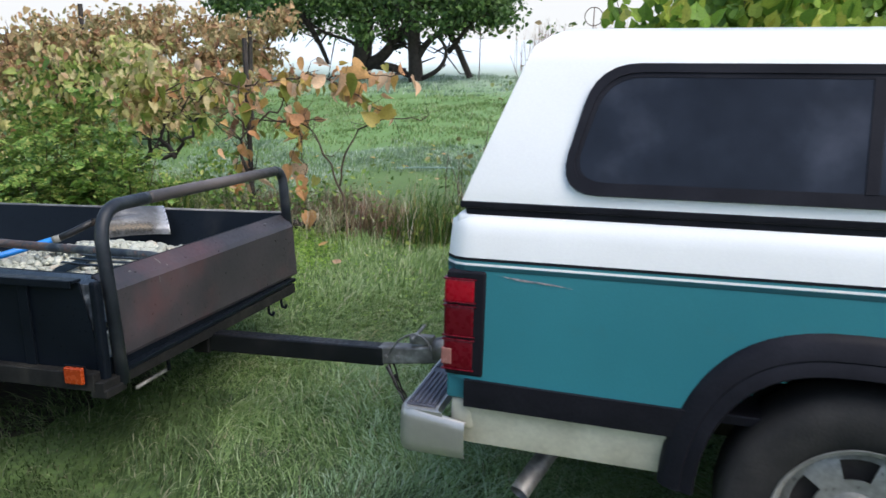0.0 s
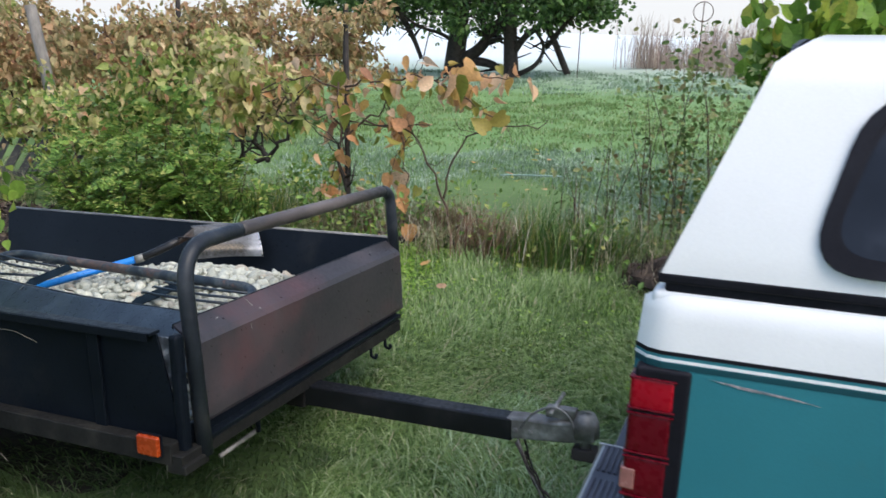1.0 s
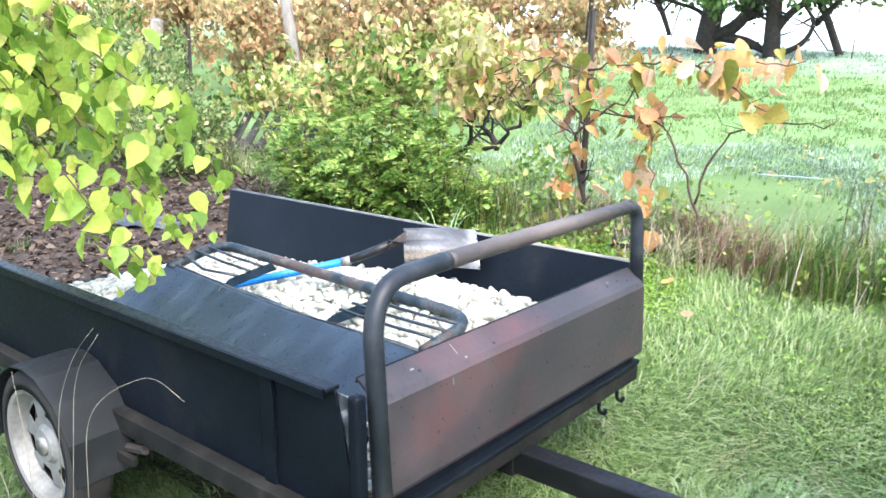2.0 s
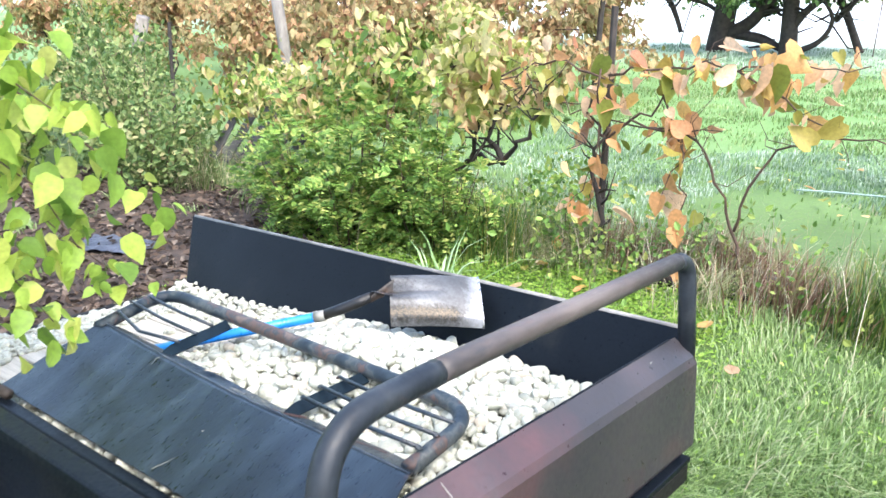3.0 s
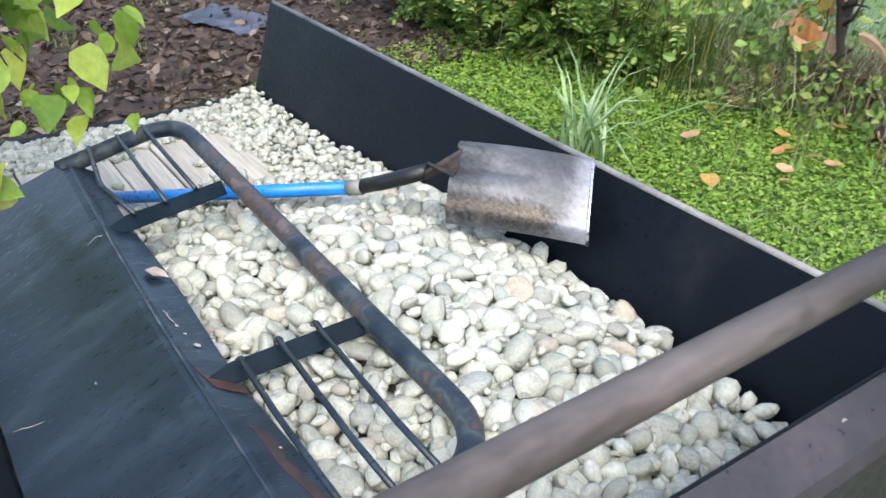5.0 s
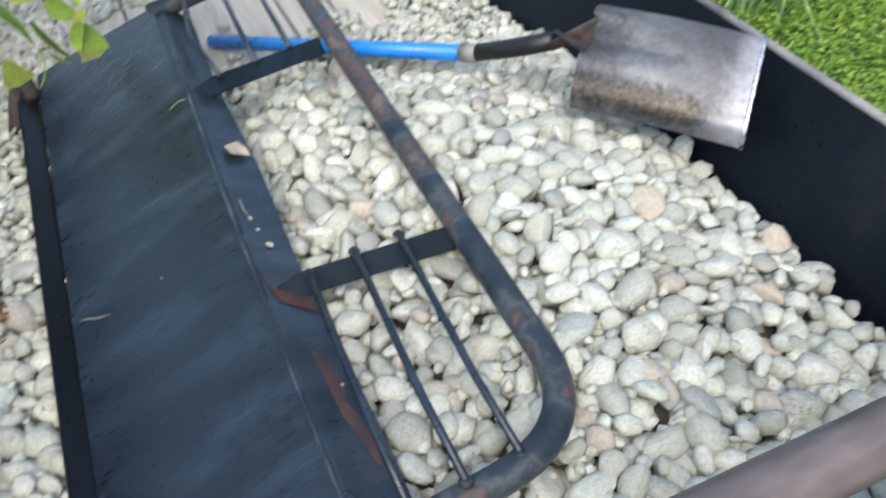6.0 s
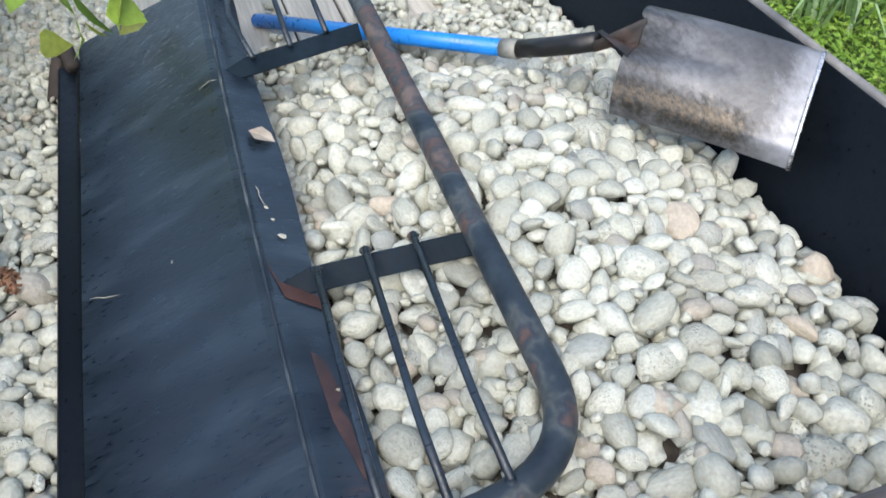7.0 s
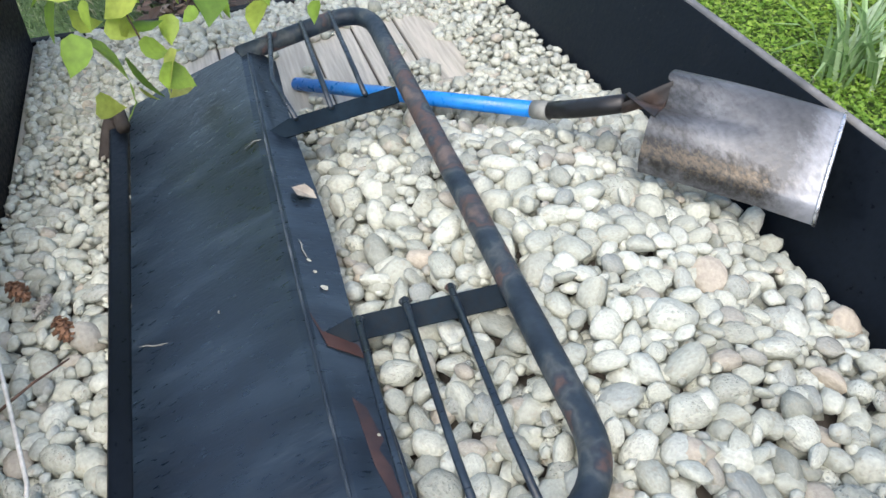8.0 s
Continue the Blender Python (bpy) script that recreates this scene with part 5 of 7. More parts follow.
    rear = part("rear_hatch", hatch(0.02, 0.02, 0.012), M_TRIM, t, "dark glass lift-up rear hatch in a black frame")
    part("pane", hatch(0.07, 0.014, 0.008), M_GLASS, rear, "dark tinted glass")
    # side windows on the leaning flank of the cap
    a, b = Vector((0, 0.028, 1.24)), Vector((0, 0.125, 1.555))
    slope = (b - a).normalized()
    out = Vector((0, -slope.z, slope.y))

    def on_flank(flip):
        def place(u, s, c):
            p = a + slope * s + out * c + Vector((u, 0, 0))
            return Vector((p.x, WIDE - p.y, p.z)) if flip else p
        return place

    def outline(grow, u0=0.285, u1=1.66, lean=0.078, low=-0.027, high=0.326, r=0.115):
        pts = [(u1 - grow, low + grow), (u1 - grow, high - grow), (u0 + lean + grow * 0.9, high - grow), (u0 + grow, low + grow)]
        rr = max(0.02, r - grow * 0.6)
        out_pts = []
        for i in range(4):
            p0, p1, p2 = Vector(pts[i - 1]), Vector(pts[i]), Vector(pts[(i + 1) % 4])
            p, q = p1 + (p0 - p1).normalized() * rr, p1 + (p2 - p1).normalized() * rr
            for k in range(7):
                s = k / 6
                w = p * (1 - s) ** 2 + p1 * 2 * s * (1 - s) + q * s * s
                out_pts.append((w.x, w.y))
        return out_pts

    def ring(o1, o2, c0, c1, place):
        bm = bmesh.new()
        n = len(o1)
        loops = [[bm.verts.new(place(u, s, c)) for u, s in o] for o, c in ((o1, c0), (o1, c1), (o2, c1), (o2, c0))]
        for i in range(4):
            for k in range(n):
                bm.faces.new((loops[i][k], loops[i][(k + 1) % n], loops[(i + 1) % 4][(k + 1) % n], loops[(i + 1) % 4][k]))
        return bm
    for flip in (False, True):
        pl = on_flank(flip)
        win = part("cap_window", ring(outline(0.0), outline(0.024), 0.0, 0.012, pl), M_TRIM, t, "dark tinted sliding window in a black rubber surround", smooth=True)
        part("inner_frame", ring(outline(0.023), outline(0.036), 0.0, 0.007, pl), M_TRIM, win, smooth=True)
        part("pane", prism(outline(0.035), 0.004, lambda u, s, c: pl(u, s, c + 0.001)), M_GLASS, win, "dusty dark glass with cloud reflections in its colour")
        part("divider", prism([(1.03, 0.006), (1.062, 0.006), (1.062, 0.294), (1.03, 0.294)], 0.006, lambda u, s, c: pl(u, s, c + 0.003), 0.001), M_TRIM, win)

    # bumper: two raised ends and a lowered step between them
    bm = bmesh.new()

    def bumper_run(stations, top):
        prof = [(-0.128, 0.432), (-0.135, 0.45), (-0.135, top - 0.018), (-0.125, top), (-0.02, top), (-0.02, top - 0.033), (-0.11, top - 0.033), (-0.11, 0.432)]
        cols = [[bm.verts.new((u + du, v, z)) for u, z in prof] for v, du in stations]
        for p, q in zip(cols, cols[1:]):
            for k in range(8):
                bm.faces.new((p[k], p[(k + 1) % 8], q[(k + 1) % 8], q[k]))
        bm.faces.new(cols[0])
        bm.faces.new(cols[-1])
    near_end, far_end = 0.44, 1.02
    bumper_run([(-0.028, 0.02), (-0.02, 0.006), (0.0, 0.0), (near_end, 0.0)], 0.563)
    bumper_run([(far_end, 0.0), (WIDE, 0.0), (WIDE + 0.02, 0.006), (WIDE + 0.028, 0.02)], 0.563)
    bumper_run([(near_end + 0.001, 0.012), (far_end - 0.001, 0.012)], 0.492)
    bump = part("rear_bumper", bm, M_CHROME, t, "dull chrome rear step bumper with grey step pads", smooth=True)
    for v0 in (near_end - 0.004, far_end - 0.004):
        part("step_cheek", box(-0.137, -0.02, v0, v0 + 0.008, 0.46, 0.567, 0.002), M_CHROME, bump)
    part("recess_pad", box(-0.115, -0.022, near_end + 0.01, far_end - 0.01, 0.492, 0.498, 0.002), M_PAD, bump, "grey pad in the lowered step")
    for flip in (False, True):
        # wrapped end: a curved face from the rear round to the flank
        plan = fillet([(-0.137, 0.06, 0), (-0.137, -0.037, 0), (0.068, -0.037, 0)], 0.075, 8)
        bm = bmesh.new()
        rows = []
        for n, p in enumerate(plan):
            back = max(0.0, p.x) / 0.068
            run = (plan[min(n + 1, len(plan) - 1)] - plan[max(n - 1, 0)]).normalized()
            inward = Vector((-run.y, run.x, 0))
            row = []
            for z, inset in ((0.424, 0.016), (0.434, 0.004), (0.46, 0.0), (0.535, 0.0), (0.556, 0.003), (0.564, 0.012), (0.563, 0.022)):
                q = p + inward * inset
                row.append(bm.verts.new((q.x, WIDE - q.y if flip else q.y, z - 0.022 * back * (z > 0.5))))
            rows.append(row)
        for p, q in zip(rows, rows[1:]):
            for k in range(6):
                bm.faces.new((p[k], p[k + 1], q[k + 1], q[k]))
        bmesh.ops.recalc_face_normals(bm, faces=bm.faces)
        bmesh.ops.solidify(bm, geom=bm.faces[:], thickness=0.004)
        part("bumper_end", bm, M_CHROME, bump, "wrapped chrome bumper end", smooth=True, angle=45)
    for seg0, seg1 in ((-0.005, near_end - 0.012), (far_end + 0.012, WIDE + 0.005)):
        part("step_pad", box(-0.118, -0.028, seg0, seg1, 0.563, 0.570, 0.003), M_PAD, bump, "ribbed grey plastic step pad")
    for seg0, seg1 in ((0.0, 0.24), (0.28, near_end - 0.02), (far_end + 0.02, 1.3), (1.34, WIDE)):
        for k in range(6):
            u = -0.112 + k * 0.0145
            part("pad_rib", box(u, u + 0.008, seg0, seg1, 0.569, 0.5755, 0.002), M_PAD, bump)
    part("bumper_arm", box(-0.02, 0.3, 0.25, 0.3, 0.45, 0.52, 0.004), M_TPOST, t)
    part("bumper_arm", box(-0.02, 0.3, WIDE - 0.3, WIDE - 0.25, 0.45, 0.52, 0.004), M_TPOST, t)
    pipe_run = fillet([(0.222, 0.06, 0.297), (0.29, 0.2, 0.385), (0.40, 0.4, 0.46)], 0.05, 5)
    part("tail_pipe", joined(tube(pipe_run, 0.031, 18, caps=False), tube(pipe_run, 0.027, 18, caps=False)), M_GALV, t, "pale grey exhaust pipe", smooth=True)
    part("chassis", box(0.2, 4.4, 0.4, 0.48, 0.42, 0.54, 0.004), M_TPOST, t)
    part("chassis", box(0.2, 4.4, WIDE - 0.48, WIDE - 0.4, 0.42, 0.54, 0.004), M_TPOST, t)
    for u in (wu, 3.95):
        for y, o in ((0.10, -1), (WIDE - 0.10, 1)):
            wheel(t, u + 0.035, y, wz + 0.004, 0.355, 0.212, 0.105, o, M_RIM2, 5)
        part("axle", tube([(u, 0.1, wz), (u, WIDE - 0.1, wz)], 0.04, 10), M_TPOST, t)
    # cab and bonnet
    cab = prism([(2.15, 0.46), (2.15, 1.03), (4.75, 1.0), (4.78, 0.5), (4.42, 0.46), (4.36, 0.72), (4.12, 0.84), (3.78, 0.84), (3.54, 0.72), (3.48, 0.46)], WIDE - 0.01, lambda a, b, c: Vector((a, 0.005 + c, b)), 0.012)
    part("cab_body", cab, M_TEAL, t, "teal cab and bonnet", smooth=True)
    bm = bmesh.new()
    low = [(2.16, 0.03), (3.42, 0.03), (3.42, WIDE - 0.03), (2.16, WIDE - 0.03)]
    high = [(2.22, 0.17), (2.95, 0.17), (2.95, WIDE - 0.17), (2.22, WIDE - 0.17)]
    lo = [bm.verts.new((u, v, 1.02)) for u, v in low]
    hi = [bm.verts.new((u, v, 1.60)) for u, v in high]
    for k in range(4):
        bm.faces.new((lo[k], lo[(k + 1) % 4], hi[(k + 1) % 4], hi[k]))
    bm.faces.new(hi)
    bm.faces.new(lo[::-1])
    bmesh.ops.bevel(bm, geom=bm.edges[:], offset=0.03, segments=3, affect="EDGES")
    part("cab_roof", bm, M_WHITE, t, smooth=True)
    for flip in (0, 1):
        def glass(u, s, c, flip=flip):
            v = 0.027 + 0.14 * s / 0.58 - c
            return Vector((u, WIDE - v if flip else v, 1.02 + s))
        part("side_glass", prism([(2.3, 0.07), (3.2, 0.07), (2.88, 0.5), (2.33, 0.5)], 0.006, glass), M_GLASS, t)
    part("windscreen", prism([(0.12, 0.07), (WIDE - 0.12, 0.07), (WIDE - 0.22, 0.5), (0.22, 0.5)], 0.006, lambda v, s, c: Vector((3.42 - 0.47 * s / 0.58 + c * 0.8 + 0.003, v, 1.02 + s))), M_GLASS, t)
    part("front_bumper", box(4.76, 4.88, 0.0, WIDE, 0.45, 0.6, 0.02, 3), M_CHROME, t)
    # the upper body rises a little towards the cab
    done = set()
    for ob in t.children_recursive:
        if ob.type != "MESH" or ob.data.name in done or ob.parent.name.startswith("wheel"):
            continue
        done.add(ob.data.name)
        for v in ob.data.vertices:
            k = min(1.0, max(0.0, (v.co.z - 0.69) / 0.33))
            v.co.z += 0.027 * min(max(v.co.x, 0.0), 2.15) * k
    return t


build_truck()


# ---- plants ----
def crown(centre, size, count, leaf, seed, shape=LEAF, clumps=12, spread=0.5, droop=0.3, shell=0.0, material=None, low=None, clump_r=0.35):
    """Leaves gathered in clumps through an uneven volume."""
    r = rng(seed)
    c = unit(r.normal(size=(clumps, 3))) * (r.random((clumps, 1)) ** (1 / 3) * (1 - shell) + shell)
    k = r.integers(0, clumps, count)
    P = c[k] + r.normal(size=(count, 3)) * clump_r * r.uniform(0.5, 1.2, (clumps, 1))[k]
    P = np.asarray(centre) + P * np.asarray(size)
    if low is not None:
        P = P[P[:, 2] > low(P[:, 0], P[:, 1]) + 0.03]
    n = len(P)
    D = r.normal(size=(n, 3)) + (0, 0, -droop * 2)
    N = r.normal(size=(n, 3)) * 0.8 + (0, -0.5, 0.7)
    return scatter(shape, P, D, N, leaf * r.uniform(0.6, 1.3, n))


def twigs(root, tips, radius, seed, sides=5, wander=0.06):
    """Thin wavering branches from a root to each tip."""
    r = rng(seed)
    shapes = []
    for tip in tips:
        a, b = np.asarray(root, float), np.asarray(tip, float)
        n = 7
        L = np.linalg.norm(b - a)
        pts = [a + (b - a) * i / n + r.normal(size=3) * wander * L * math.sin(math.pi * i / n) for i in range(n + 1)]
        shapes.append(tube(pts, [radius * (1 - 0.75 * i / n) for i in range(n + 1)], sides))
    return joined(*shapes)


def crooked(path, radius, seed, kink=0.03, twigs_per=7, twig=0.22, sides=7):
    """A knotty branch: the run bent at every step, thinning outwards, with short side twigs."""
    r = rng(seed)
    pts = [Vector(p) for p in path]
    out = [pts[0]]
    for a, b in zip(pts, pts[1:]):
        n = max(2, int((b - a).length / 0.07))
        for i in range(1, n + 1):
            out.append(a.lerp(b, i / n) + Vector(r.normal(size=3) * kink * (0.4 if i == n else 1.0)))
    last = len(out) - 1
    rad = [radius * (1 - 0.55 * k / last) * r.uniform(0.85, 1.2) for k in range(last + 1)]
    shapes = [tube(out, rad, sides)]
    for _ in range(twigs_per):
        k = int(r.integers(max(1, last // 3), last + 1))
        way = Vector((r.normal(), 0.5 * r.normal(), 0.5 + 0.6 * r.normal())).normalized() * twig * r.uniform(0.4, 1.3)
        mid = out[k] + way * 0.5 + Vector(r.normal(size=3) * 0.02)
        shapes.append(tube([out[k], mid, out[k] + way + Vector(r.normal(size=3) * 0.03)], [rad[k] * 0.5, rad[k] * 0.35, rad[k] * 0.15], 5))
    return joined(*shapes)


def stems(points, heights, radius, seed, lean=0.2, sides=4):
    r = rng(seed)
    shapes = []
    for p, h in zip(points, heights):
        d = r.normal(size=2) * lean * h
        pts = [np.array([p[0] + d[0] * s * s, p[1] + d[1] * s * s, p[2] + h * s]) + r.normal(size=3) * 0.01 for s in (0, 0.35, 0.7, 1.0)]
        shapes.append(tube(pts, [radius, radius * 0.85, radius * 0.65, radius * 0.3], sides))
    return joined(*shapes)


def on_ground(x, y):
    return np.stack([x, y, ground_z(x, y)], -1)


def build_vine(name, x0, x1, y, base_x, leaves, leaf, material, label, seed, top=1.35, bottom=0.55, shape=VINE_LEAF, bush=0.22, cane_tips=None, arms=None, runs=None):
    """A vine on its wires: gnarled trunk, canes along the row and hanging leaves."""
    z0 = float(ground_z(base_x, y))
    v = thing(name, pose(base_x, y, z0), label, "vine", group="vines in the rows")
    r = rng(seed)
    head = np.array([r.normal(0, 0.08), 0, (top - z0) * 0.62])
    trunk = [np.array([0, 0, -0.05]), np.array([0.05, 0.02, head[2] * 0.35]), np.array([-0.04, 0.0, head[2] * 0.7]), head]
    for i, arm in enumerate(arms or [trunk]):
        part("trunk" if i == 0 else "arm", crooked(arm, 0.021, seed + 300 + i, 0.022, 9, 0.26), M_BARK, v, smooth=True)
    tips = cane_tips or [(r.uniform(x0, x1) - base_x, r.normal(0, 0.1), r.uniform(bottom, top) - z0) for _ in range(9)]
    for i, tip in enumerate(tips):
        part("cane", twigs(head, [tip], 0.010, seed + i, wander=0.09), M_CANE, v, smooth=True)
    bunches = max(8, leaves // 5)
    s = r.integers(0, len(tips), bunches)
    f = r.random(bunches) ** 0.7
    T = np.asarray(tips)[s]
    B = head + (T - head) * f[:, None] + r.normal(size=(bunches, 3)) * (0.07, bush * 0.8, 0.07)
    # bare stretches along the row
    B = B[[noise.noise(Vector((b[0] + base_x, b[1], b[2] + seed)) * 2.6) > -0.16 for b in B]]
    P = B[r.integers(0, len(B), leaves)] + r.normal(size=(leaves, 3)) * (0.055, 0.055, 0.06)
    if runs:
        # leaves strung along given canes: (x, z) runs, how many, how far they spread
        P = []
        for pts, many, wide in runs:
            q = np.array([(a - base_x, 0.0, b - z0) for a, b in pts])
            k = r.random(many) * (len(q) - 1)
            low = np.minimum(k.astype(int), len(q) - 2)
            P.append(q[low] + (q[low + 1] - q[low]) * (k - low)[:, None] + r.normal(size=(many, 3)) * (wide, bush, wide))
            part("cane", crooked([tuple(p) for p in q], 0.007, seed + 400 + many, 0.016, 8, 0.16, 6), M_CANE, v, smooth=True)
        P = np.concatenate(P)
    P = P[P[:, 2] > 0.05]
    n = len(P)
    D = r.normal(size=(n, 3)) * 0.65 + (0, 0, -0.85)
    turn = r.normal(0, 1.25, n)
    N = np.stack([np.sin(turn), -np.cos(turn), 0.35 + 0.7 * r.normal(size=n)], -1)
    S = leaf * np.clip(r.lognormal(-0.12, 0.36, n), 0.35, 1.5)
    if material is M_MIXED:
        # drifts of yellowed and of still green leaves
        W = P + (base_x, y, z0)
        drift = np.sin(2.7 * W[:, 0] + 1.9 * W[:, 2]) + np.sin(4.9 * W[:, 2] - 3.3 * W[:, 0] + 1) + r.normal(0, 0.7, n) + 1.5 * (W[:, 2] - 1.1) > 0
        part("yellow_foliage", scatter(shape, P[drift], D[drift], N[drift], S[drift], r.uniform(0.45, 1.1, int(drift.sum()))), M_YELLOW, v, "yellow and tan vine leaves", smooth=True)
        keep = ~drift
        P, D, N, S = P[keep], D[keep], N[keep], S[keep]
    part("foliage", scatter(shape, P, D, N, S, r.uniform(0.45, 1.1, len(P))), material, v, smooth=True)
    return v


def build_feathery(x, y, size, shoots, leaf, material, label, seed):
    """A bush of thin upright shoots that carry feather-shaped fronds of small leaflets."""
    v = thing("feathery_bush", pose(x, y, float(ground_z(x, y))), label, "bush")
    r = rng(seed)
    P, D, N, S = [], [], [], []
    for k in range(shoots):
        a, q = r.uniform(0, 2 * math.pi), math.sqrt(r.random())
        out = np.array([math.cos(a), math.sin(a), 0])
        root = 0.4 * q * out * size + np.array([0, 0, -0.03])
        high = size[2] * 2 * r.uniform(0.4, 1.0) * (1.08 - 0.45 * q * q) * (1 + 0.12 * r.normal())
        tip = q * out * size * r.uniform(0.75, 1.2) + np.array([0, 0, high])
        mid = (root + tip) / 2 + np.array([0, 0, 0.1 * size[2]]) + r.normal(size=3) * 0.05
        curve = lambda s: root * (1 - s) ** 2 + mid * 2 * s * (1 - s) + tip * s * s
        if k < 40:
            part("branch", tube([curve(s) for s in (0, 0.25, 0.5, 0.75, 1.0)], [0.006, 0.005, 0.004, 0.003, 0.0015], 5), M_CANE, v, smooth=True)
        for s in np.concatenate([[1.0], r.uniform(0.12, 1.0, 11)]):
            way = unit(out * r.uniform(0, 1) + r.normal(size=3) * (0.7, 0.7, 0.25) + np.array([0, 0, 0.15 + 0.5 * (s == 1.0)]))
            side = unit(np.cross(way, r.normal(size=3) * 0.3 + (0, 0, 1.0)))
            up = np.cross(side, way)
            long = r.uniform(0.10, 0.2)
            at = curve(s)
            for i in range(7):
                f = (i + 1) / 7
                spot = at + way * long * f + np.array([0, 0, -0.05 * f * f])
                for sg in (-1, 1):
                    P.append(spot)
                    D.append(side * sg + way * 0.6 + r.normal(size=3) * 0.15)
                    N.append(up + r.normal(size=3) * 0.25)
                    S.append(leaf * (1.15 - 0.5 * f) * r.uniform(0.7, 1.25))
    P, D, N, S = np.array(P), np.array(D), np.array(N), np.array(S)
    keep = P[:, 2] > 0.02
    part("foliage", scatter(LEAF, P[keep], D[keep], N[keep], S[keep]), material, v)
    return v


def build_bush(name, x, y, size, count, leaf, material, label, seed, shape=SLIM_LEAF, shoots=60, category="bush", wisp=0.25):
    """A bush of many arching shoots, each leafed along its length."""
    z0 = float(ground_z(x, y))
    v = thing(name, pose(x, y, z0), label, category)
    r = rng(seed)
    P, D = [], []
    each = count // shoots
    for k in range(shoots):
        a = r.uniform(0, 2 * math.pi)
        q = math.sqrt(r.random())
        root = np.array([0.35 * size[0] * q * math.cos(a), 0.35 * size[1] * q * math.sin(a), -0.03])
        tip = np.array([size[0] * q * math.cos(a) * r.uniform(0.7, 1.15), size[1] * q * math.sin(a) * r.uniform(0.7, 1.15), size[2] * 2 * r.uniform(0.45, 1.0) * (1.05 - 0.35 * q * q) * (1 + wisp * r.normal())])
        mid = (root + tip) / 2 + np.array([0, 0, 0.12 * size[2]]) + r.normal(size=3) * 0.04
        curve = lambda s: root * (1 - s) ** 2 + mid * 2 * s * (1 - s) + tip * s * s
        if k < 24:
            part("branch", tube([curve(s) for s in (0, 0.25, 0.5, 0.75, 1.0)], [0.008, 0.007, 0.005, 0.004, 0.002], 5), M_CANE, v, smooth=True)
        for s in r.random(each) ** 0.7:
            P.append(curve(s) + r.normal(size=3) * 0.055 * (0.6 + s))
            D.append((tip - root) * 0.6 + r.normal(size=3) * 0.5)
    P, D = np.array(P), np.array(D)
    keep = P[:, 2] > 0.02
    P, D = P[keep], D[keep]
    N = r.normal(size=P.shape) * 0.8 + (0, -0.4, 0.7)
    part("foliage", scatter(shape, P, D, N, leaf * r.uniform(0.55, 1.35, len(P))), material, v)
    return v


# the vine row behind the trailer
build_vine("grape_vine", -1.75, -0.05, 3.5, -1.46, 165, 0.108, M_ORANGE, "autumn grape vine with sparse orange and ochre leaves", 21, top=1.34, bottom=0.75, bush=0.10,
           cane_tips=[(0.02, 0, 1.1), (-0.3, 0.05, 0.95), (0.5, 0, 1.15)],
           runs=[([(-1.45, 1.22), (-1.0, 1.3), (-0.6, 1.33), (-0.15, 1.36)], 66, 0.055), ([(-0.75, 1.3), (-0.5, 1.18), (-0.25, 1.06)], 26, 0.07), ([(-1.47, 1.2), (-1.8, 1.28), (-2.2, 1.12)], 26, 0.08),
                 ([(-1.5, 1.25), (-1.46, 0.85), (-1.5, 0.4)], 34, 0.09), ([(-1.15, 1.22), (-0.98, 0.85), (-0.94, 0.46)], 18, 0.07), ([(-1.3, 1.0), (-1.1, 0.95), (-0.8, 1.0)], 16, 0.08)])
build_vine("grape_vine", -3.0, -1.5, 3.55, -2.35, 620, 0.076, M_MIXED, "grape vine with yellowing and brown leaves on a gnarled trunk", 22, top=1.45, bottom=0.95, bush=0.16,
           arms=[[(-0.3, 0, -0.05), (-0.22, 0.0, 0.3), (-0.09, 0, 0.46), (0.0, 0, 0.7), (-0.12, 0, 0.95)], [(-0.09, 0, 0.46), (0.2, 0, 0.52), (0.42, 0, 0.78), (0.45, 0.02, 1.0)], [(0.2, 0, 0.5), (0.08, 0, 0.62), (0.15, 0, 0.85)]])
build_vine("grape_vine", -4.4, -2.6, 3.75, -3.5, 1900, 0.064, M_MIXED, "grape vine with yellowing and brown leaves", 23, top=1.45, bottom=0.7, bush=0.22)
build_vine("grape_vine", -5.9, -4.2, 4.2, -5.0, 1500, 0.062, M_MIXED, "grape vine with yellowing and brown leaves", 24, top=1.02, bottom=0.4, bush=0.25)
# cane with a fork at the open end of the row
fork = thing("grape_cane", pose(-0.61, 3.5, float(ground_z(-0.61, 3.5))), "bare forked vine cane at the end of the row", "vine")
part("cane", crooked([(0, 0, -0.03), (-0.03, 0, 0.3), (-0.12, 0, 0.52), (-0.24, 0.0, 0.74), (-0.46, 0.02, 0.85), (-0.85, 0.02, 0.84)], 0.009, 501, 0.014, 9, 0.2), M_CANE, fork, smooth=True)
part("cane", crooked([(-0.05, 0, 0.36), (0.0, 0, 0.6), (0.09, 0.02, 0.8), (0.3, 0.0, 0.88), (0.66, 0, 0.93)], 0.007, 502, 0.014, 8, 0.2), M_CANE, fork, smooth=True)

# thin shoots hanging from the row's end, with a few large leaves low over the grass
shoot = thing("vine_shoot", pose(-1.2, 3.42, float(ground_z(-1.2, 3.42))), "hanging vine shoots with a few large orange leaves", "vine")
r_shoot = rng(505)
zs = float(ground_z(-1.2, 3.42))
